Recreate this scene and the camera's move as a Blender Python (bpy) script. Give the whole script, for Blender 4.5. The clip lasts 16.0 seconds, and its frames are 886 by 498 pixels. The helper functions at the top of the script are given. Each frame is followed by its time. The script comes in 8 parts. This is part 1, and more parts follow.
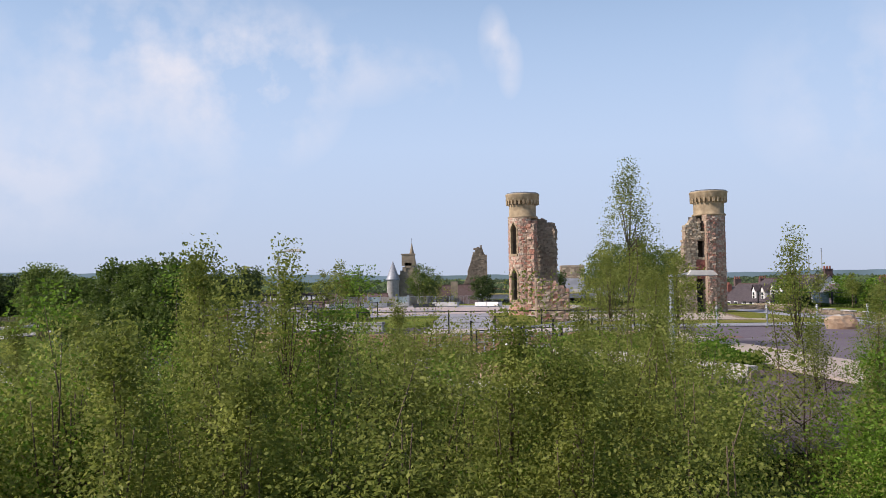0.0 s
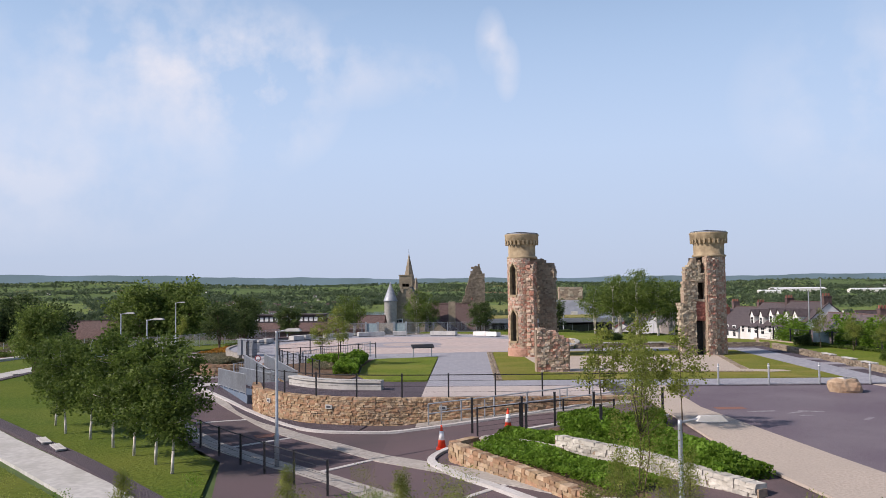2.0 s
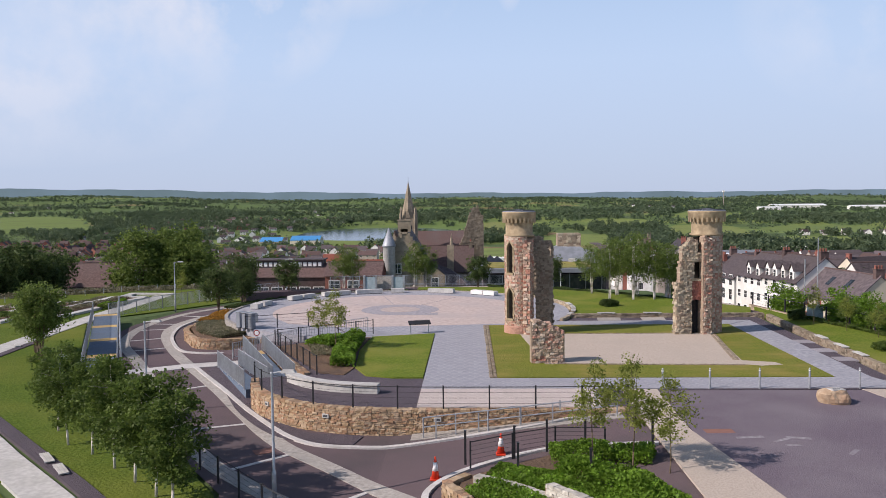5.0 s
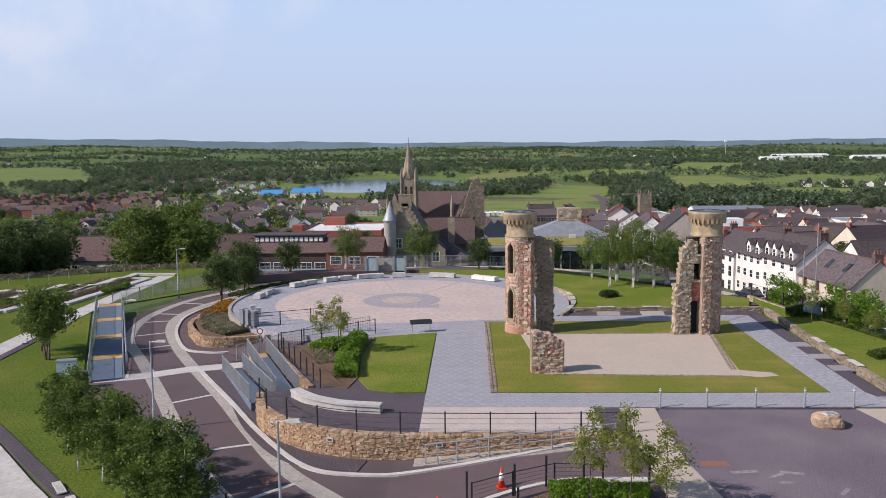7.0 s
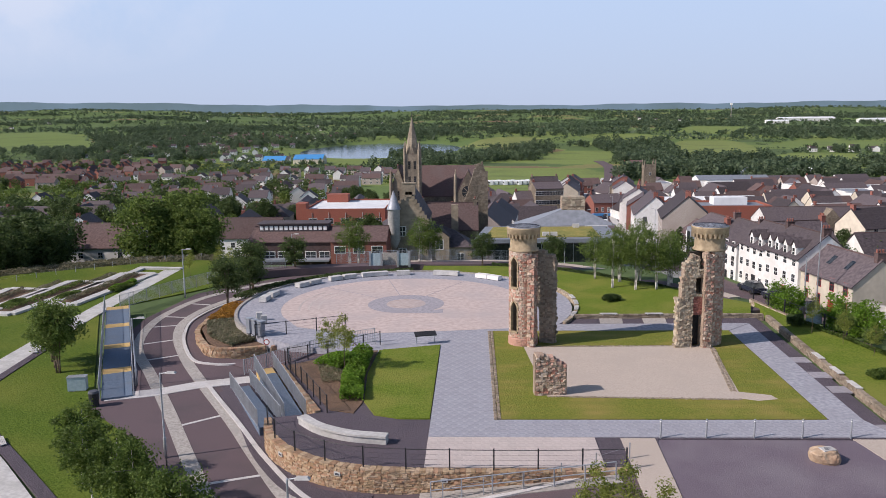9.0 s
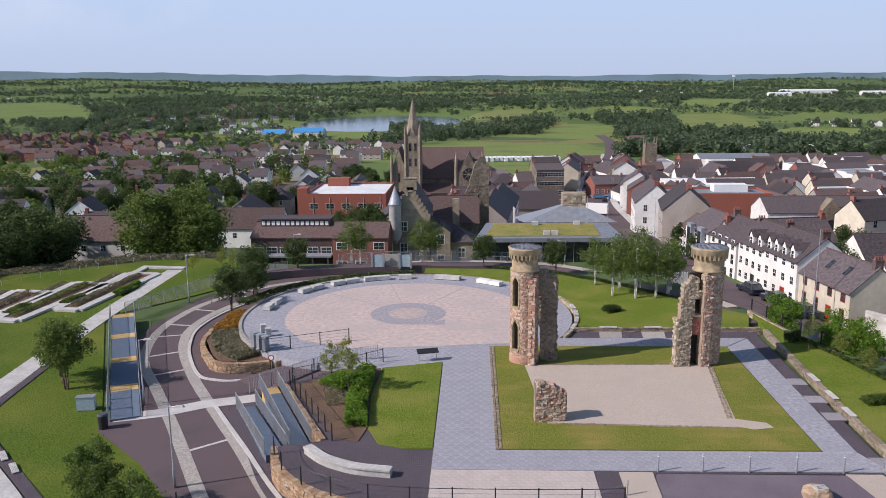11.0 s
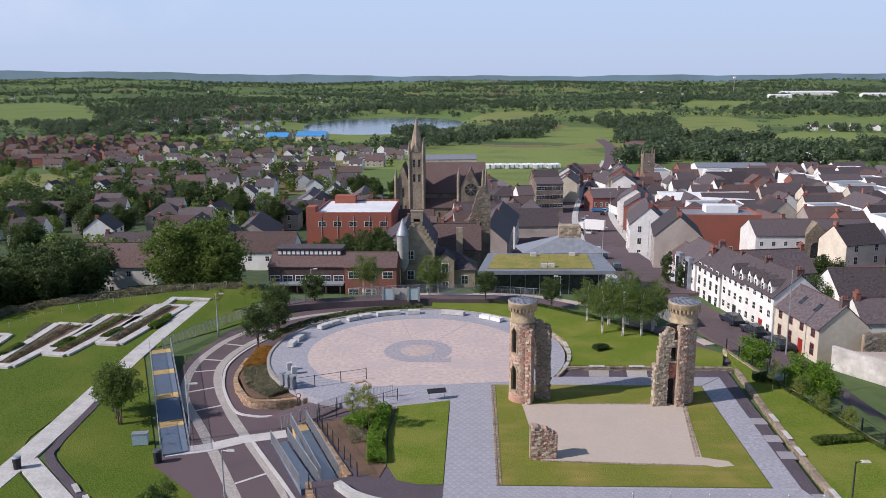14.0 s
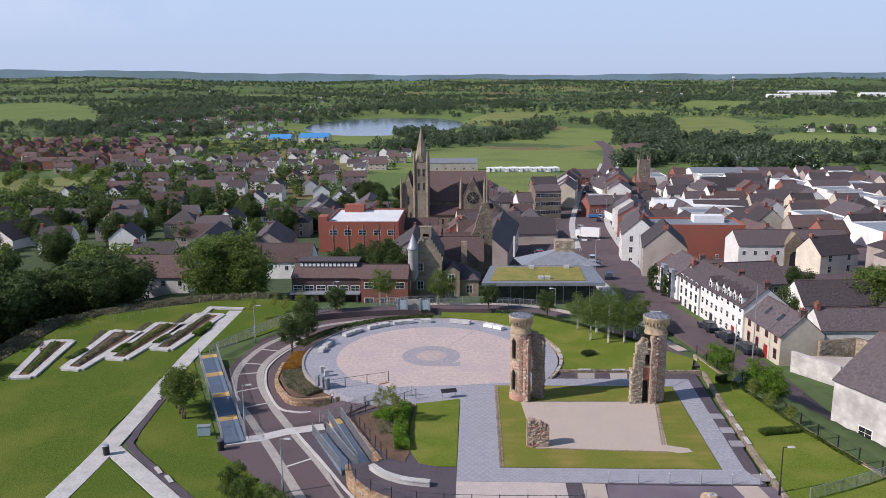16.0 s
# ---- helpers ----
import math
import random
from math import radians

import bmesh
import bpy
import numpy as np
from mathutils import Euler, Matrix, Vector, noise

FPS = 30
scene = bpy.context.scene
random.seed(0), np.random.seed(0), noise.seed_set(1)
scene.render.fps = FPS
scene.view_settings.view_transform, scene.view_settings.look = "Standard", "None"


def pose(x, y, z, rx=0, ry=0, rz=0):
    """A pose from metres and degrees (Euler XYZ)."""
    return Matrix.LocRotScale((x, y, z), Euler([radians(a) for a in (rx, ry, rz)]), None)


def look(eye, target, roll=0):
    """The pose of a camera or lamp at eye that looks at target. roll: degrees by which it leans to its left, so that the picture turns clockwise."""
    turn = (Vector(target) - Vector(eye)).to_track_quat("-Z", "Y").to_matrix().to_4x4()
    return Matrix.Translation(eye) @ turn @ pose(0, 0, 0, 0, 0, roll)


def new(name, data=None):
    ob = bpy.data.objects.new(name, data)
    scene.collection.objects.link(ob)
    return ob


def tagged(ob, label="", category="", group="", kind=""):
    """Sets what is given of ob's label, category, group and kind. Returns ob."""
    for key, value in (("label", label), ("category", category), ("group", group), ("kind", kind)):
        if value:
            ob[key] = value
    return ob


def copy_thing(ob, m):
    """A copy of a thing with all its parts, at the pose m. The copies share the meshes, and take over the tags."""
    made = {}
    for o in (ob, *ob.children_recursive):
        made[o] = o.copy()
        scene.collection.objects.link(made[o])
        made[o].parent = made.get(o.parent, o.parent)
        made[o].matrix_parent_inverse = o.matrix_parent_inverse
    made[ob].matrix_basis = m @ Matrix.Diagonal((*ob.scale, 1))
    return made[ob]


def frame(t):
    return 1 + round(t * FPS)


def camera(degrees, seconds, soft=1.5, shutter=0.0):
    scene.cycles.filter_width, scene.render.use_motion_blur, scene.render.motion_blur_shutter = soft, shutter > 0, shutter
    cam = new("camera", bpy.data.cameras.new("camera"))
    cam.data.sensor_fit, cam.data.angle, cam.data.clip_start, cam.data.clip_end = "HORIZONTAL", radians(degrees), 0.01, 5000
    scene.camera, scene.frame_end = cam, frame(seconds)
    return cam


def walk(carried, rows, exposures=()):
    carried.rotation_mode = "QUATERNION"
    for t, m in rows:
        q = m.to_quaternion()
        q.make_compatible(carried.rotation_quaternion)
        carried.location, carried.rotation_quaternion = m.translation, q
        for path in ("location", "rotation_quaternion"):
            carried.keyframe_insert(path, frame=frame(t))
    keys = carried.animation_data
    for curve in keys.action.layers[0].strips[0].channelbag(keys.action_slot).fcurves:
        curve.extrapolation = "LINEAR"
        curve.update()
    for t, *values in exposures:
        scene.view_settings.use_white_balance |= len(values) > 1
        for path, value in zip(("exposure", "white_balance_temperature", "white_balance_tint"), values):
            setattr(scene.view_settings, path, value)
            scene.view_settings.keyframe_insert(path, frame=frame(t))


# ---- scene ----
cam = camera(58.0, 16.0, soft=0.75)
PATH = [
    (0, (0.64, 0.95, 2.35), (0.57, 2.947, 2.44), -0.8),
    (0.5, (0.615, 0.954, 3.018), (0.544, 2.951, 3.11), -0.9),
    (1, (0.504, 1.212, 3.727), (0.439, 3.208, 3.82), -0.7),
    (1.5, (0.4, 1.274, 4.425), (0.34, 3.271, 4.519), -0.8),
    (2, (0.521, 1.183, 5.229), (0.459, 3.18, 5.325), -0.7),
    (2.5, (0.609, 1.09, 6.01), (0.546, 3.087, 6.102), -0.8),
    (3, (0.629, 1.117, 6.871), (0.569, 3.115, 6.93), -0.8),
    (3.5, (0.66, 1.172, 7.582), (0.599, 3.171, 7.593), -0.8),
    (4, (0.706, 1.266, 8.342), (0.644, 3.265, 8.301), -0.7),
    (6.5, (0.854, 1.425, 12.856), (0.788, 3.413, 12.646), -0.5),
    (7, (0.767, 1.437, 13.893), (0.701, 3.421, 13.648), -0.6),
    (7.5, (0.715, 1.43, 14.824), (0.648, 3.411, 14.556), -0.6),
    (8, (0.66, 1.455, 15.849), (0.591, 3.434, 15.563), -0.6),
    (8.5, (0.657, 1.517, 16.836), (0.587, 3.492, 16.524), -0.7),
    (9, (0.754, 1.551, 17.769), (0.679, 3.521, 17.433), -0.7),
    (11.5, (0.577, 1.593, 22.619), (0.502, 3.549, 22.207), -0.5),
    (12, (0.564, 1.015, 23.701), (0.488, 2.97, 23.289), -0.5),
    (12.5, (0.519, 0.032, 24.734), (0.443, 1.988, 24.323), -0.5),
    (13, (0.518, -1.546, 25.834), (0.441, 0.411, 25.425), -0.5),
    (13.5, (0.456, -3.442, 26.882), (0.379, -1.486, 26.473), -0.4),
    (14, (0.325, -5.877, 28.002), (0.248, -3.921, 27.592), -0.4),
    (14.5, (0.228, -8.622, 29.2), (0.151, -6.665, 28.79), -0.4),
    (15, (0.057, -11.794, 30.528), (-0.019, -9.838, 30.118), -0.4),
    (15.5, (-0.094, -15.101, 31.874), (-0.171, -13.146, 31.461), -0.4),
    (16, (-0.349, -18.678, 33.367), (-0.426, -16.723, 32.952), -0.4),
]
walk(cam, [(t, look(eye, target, roll)) for t, eye, target, roll in PATH], [(0, 0.0, 6550, 12), (4, 0.0, 6520, 12), (9, 0.0, 6330, 12.5), (16, 0.0, 6120, 12.5)])

# ---- light ----
SUN_AZ, SUN_EL = radians(200), radians(36)      # direction to the sun, from +x turning to +y
sun_dir = Vector((math.cos(SUN_AZ) * math.cos(SUN_EL), math.sin(SUN_AZ) * math.cos(SUN_EL), math.sin(SUN_EL)))
sun = new("sun", bpy.data.lights.new("sun", "SUN"))
sun.data.energy, sun.data.angle, sun.data.color = 5.0, radians(0.6), (1.0, 0.89, 0.81)
sun.matrix_world = look(tuple(sun_dir * 100), (0, 0, 0))
scene.view_settings.exposure = 0.0

world = bpy.data.worlds.new("sky")
scene.world = world
world.use_nodes = True
wn, wl = world.node_tree.nodes, world.node_tree.links
sky = wn.new("ShaderNodeTexSky")
sky.sky_type, sky.sun_disc = "NISHITA", False
sky.sun_elevation, sky.sun_rotation = SUN_EL, math.pi / 2 - SUN_AZ
sky.air_density, sky.dust_density, sky.ozone_density = 1.0, 1.2, 2.0
wcoord = wn.new("ShaderNodeTexCoord")


def wmath(op, a, b=None, clamp=False):
    n = wn.new("ShaderNodeMath")
    n.operation, n.use_clamp = op, clamp
    for i, x in enumerate((a, b)):
        if x is None:
            continue
        if isinstance(x, (int, float)):
            n.inputs[i].default_value = x
        else:
            wl.new(x, n.inputs[i])
    return n.outputs[0]


def cloud_spot(az, el, size, stretch):
    """A soft patch of the sky round a direction (degrees; az to the right of +y)."""
    d = Vector((math.sin(radians(az)) * math.cos(radians(el)), math.cos(radians(az)) * math.cos(radians(el)), math.sin(radians(el))))
    sub = wn.new("ShaderNodeVectorMath")
    sub.operation = "SUBTRACT"
    wl.new(wcoord.outputs["Generated"], sub.inputs[0])
    sub.inputs[1].default_value = d
    mul = wn.new("ShaderNodeVectorMath")
    mul.operation = "MULTIPLY"
    wl.new(sub.outputs[0], mul.inputs[0])
    mul.inputs[1].default_value = (1 / (size * stretch), 1 / (size * stretch), 1 / size)
    ln = wn.new("ShaderNodeVectorMath")
    ln.operation = "LENGTH"
    wl.new(mul.outputs[0], ln.inputs[0])
    return wmath("SUBTRACT", 1.0, ln.outputs["Value"], True)


cn = wn.new("ShaderNodeTexNoise")
cn.inputs["Scale"].default_value, cn.inputs["Detail"].default_value, cn.inputs["Roughness"].default_value = 9.0, 7.0, 0.55
wl.new(wcoord.outputs["Generated"], cn.inputs["Vector"])
patches = None
for az, el, size, st, gain in ((-21, 15.5, 0.10, 2.1, 1.0), (-14.5, 14.0, 0.11, 1.0, 1.0), (1.9, 17.3, 0.05, 0.42, 0.75), (3.0, 15.4, 0.05, 0.36, 0.65), (-2.5, 14.5, 0.04, 0.9, 0.5), (-8, 16, 0.06, 1.6, 0.6), (27, 12, 0.12, 1.3, 0.45), (-30, 8, 0.10, 3.0, 0.5)):
    p = wmath("MULTIPLY", cloud_spot(az, el, size, st), gain)
    patches = p if patches is None else wmath("ADD", patches, p)
cover = wmath("MULTIPLY", wmath("POWER", patches, 0.8), wmath("MULTIPLY", wmath("SUBTRACT", cn.outputs["Fac"], 0.40), 5.0, True), True)
sepw = wn.new("ShaderNodeSeparateXYZ")
wl.new(wcoord.outputs["Generated"], sepw.inputs[0])
elev = wmath("DIVIDE", sepw.outputs["Z"], 0.42, True)      # milky summer air, whiter towards the horizon
ramp = wn.new("ShaderNodeValToRGB")
for pos, c in ((0.0, (0.52, 0.60, 0.77)), (0.12, (0.53, 0.63, 0.82)), (0.40, (0.55, 0.69, 0.93)), (1.0, (0.44, 0.65, 0.98))):
    e = ramp.color_ramp.elements.new(pos) if pos not in (0.0, 1.0) else ramp.color_ramp.elements[0 if pos == 0 else -1]
    e.position, e.color = pos, (*c, 1)
wl.new(elev, ramp.inputs[0])
lift = wn.new("ShaderNodeVectorMath")
lift.operation = "SCALE"
lift.inputs["Scale"].default_value = 10.0
wl.new(ramp.outputs[0], lift.inputs[0])
hazemix = wn.new("ShaderNodeMixRGB")
wl.new(wmath("SUBTRACT", 0.95, wmath("POWER", wmath("DIVIDE", wmath("MAXIMUM", sepw.outputs["Z"], 0.0), 0.5), 3.0), True), hazemix.inputs[0])
wl.new(sky.outputs[0], hazemix.inputs[1])
wl.new(lift.outputs[0], hazemix.inputs[2])
cmix = wn.new("ShaderNodeMixRGB")
wl.new(wmath("MULTIPLY", cover, 0.9), cmix.inputs[0])
wl.new(hazemix.outputs[0], cmix.inputs[1])
cmix.inputs[2].default_value = (8.2, 8.2, 9.0, 1)
bg = next(n for n in wn if n.type == "BACKGROUND")
wl.new(cmix.outputs[0], bg.inputs["Color"])
bg.inputs["Strength"].default_value = 0.10

# ---- materials ----


def ramp_mix(nt, fac, a, b):
    n = nt.nodes.new("ShaderNodeMixRGB")
    if isinstance(fac, (int, float)):
        n.inputs[0].default_value = fac
    else:
        nt.links.new(fac, n.inputs[0])
    for i, c in ((1, a), (2, b)):
        if isinstance(c, tuple):
            n.inputs[i].default_value = (*c, 1)
        else:
            nt.links.new(c, n.inputs[i])
    return n.outputs[0]


def noise_fac(nt, vec, scale, lo=0.35, hi=0.65, detail=5.0):
    n = nt.nodes.new("ShaderNodeTexNoise")
    n.inputs["Scale"].default_value, n.inputs["Detail"].default_value = scale, detail
    nt.links.new(vec, n.inputs["Vector"])
    r = nt.nodes.new("ShaderNodeMapRange")
    r.inputs["From Min"].default_value, r.inputs["From Max"].default_value = lo, hi
    nt.links.new(n.outputs["Fac"], r.inputs["Value"])
    return r.outputs[0]


def surface(name, a, b, fine=8.0, coarse=0.6, stain=None, rough=0.85, bump=0.3, metal=0.0, vary=0.0, island=0.0, spec=0.3, dist=0.02):
    """A procedural surface: grain between a and b, broad stains, bump, and tone that varies from piece to piece."""
    m = bpy.data.materials.new(name)
    m.use_nodes = True
    nt = m.node_tree
    bs = nt.nodes["Principled BSDF"]
    co = nt.nodes.new("ShaderNodeTexCoord").outputs["Object"]
    g = noise_fac(nt, co, fine)
    col = ramp_mix(nt, g, a, b)
    if stain:
        col = ramp_mix(nt, noise_fac(nt, co, coarse, 0.45, 0.75), col, stain)
    for amount, socket in ((vary, "r"), (island, "i")):
        if amount:
            src = nt.nodes.new("ShaderNodeObjectInfo").outputs["Random"] if socket == "r" else nt.nodes.new("ShaderNodeNewGeometry").outputs["Random Per Island"]
            mr = nt.nodes.new("ShaderNodeMapRange")
            mr.inputs["To Min"].default_value, mr.inputs["To Max"].default_value = 1 - amount, 1 + amount
            nt.links.new(src, mr.inputs["Value"])
            hs = nt.nodes.new("ShaderNodeHueSaturation")
            nt.links.new(mr.outputs[0], hs.inputs["Value"])
            nt.links.new(col, hs.inputs["Color"])
            col = hs.outputs[0]
    nt.links.new(col, bs.inputs["Base Color"])
    bs.inputs["Roughness"].default_value, bs.inputs["Metallic"].default_value = rough, metal
    bs.inputs["Specular IOR Level"].default_value = spec
    if bump:
        bn = nt.nodes.new("ShaderNodeBump")
        bn.inputs["Strength"].default_value, bn.inputs["Distance"].default_value = bump, dist
        nt.links.new(g, bn.inputs["Height"])
        nt.links.new(bn.outputs[0], bs.inputs["Normal"])
    return m


def leafy(name, a, b, light=0.35):
    """Foliage: tone from leaf to leaf, light passing through the blades."""
    m = bpy.data.materials.new(name)
    m.use_nodes = True
    nt = m.node_tree
    bs = nt.nodes["Principled BSDF"]
    isl = nt.nodes.new("ShaderNodeNewGeometry").outputs["Random Per Island"]
    co = nt.nodes.new("ShaderNodeTexCoord").outputs["Object"]
    col = ramp_mix(nt, isl, a, b)
    col = ramp_mix(nt, noise_fac(nt, co, 0.9, 0.4, 0.7), col, tuple(0.6 * x for x in a))
    # brighter clumps at random: the look of sunlit sprays put into the leaf colour
    col = ramp_mix(nt, noise_fac(nt, co, 2.3, 0.52, 0.72, 2.0), col, tuple(1.15 * x for x in b))
    nt.links.new(col, bs.inputs["Base Color"])
    bs.inputs["Roughness"].default_value, bs.inputs["Specular IOR Level"].default_value = 0.6, 0.25
    tr = nt.nodes.new("ShaderNodeBsdfTranslucent")
    nt.links.new(col, tr.inputs["Color"])
    mix = nt.nodes.new("ShaderNodeMixShader")
    mix.inputs[0].default_value = light
    nt.links.new(bs.outputs[0], mix.inputs[1])
    nt.links.new(tr.outputs[0], mix.inputs[2])
    nt.links.new(mix.outputs[0], nt.nodes["Material Output"].inputs["Surface"])
    return m


def glass_dark(name):
    m = surface(name, (0.02, 0.025, 0.03), (0.05, 0.055, 0.06), 1.5, rough=0.08, bump=0, spec=0.6, vary=0.4)
    return m


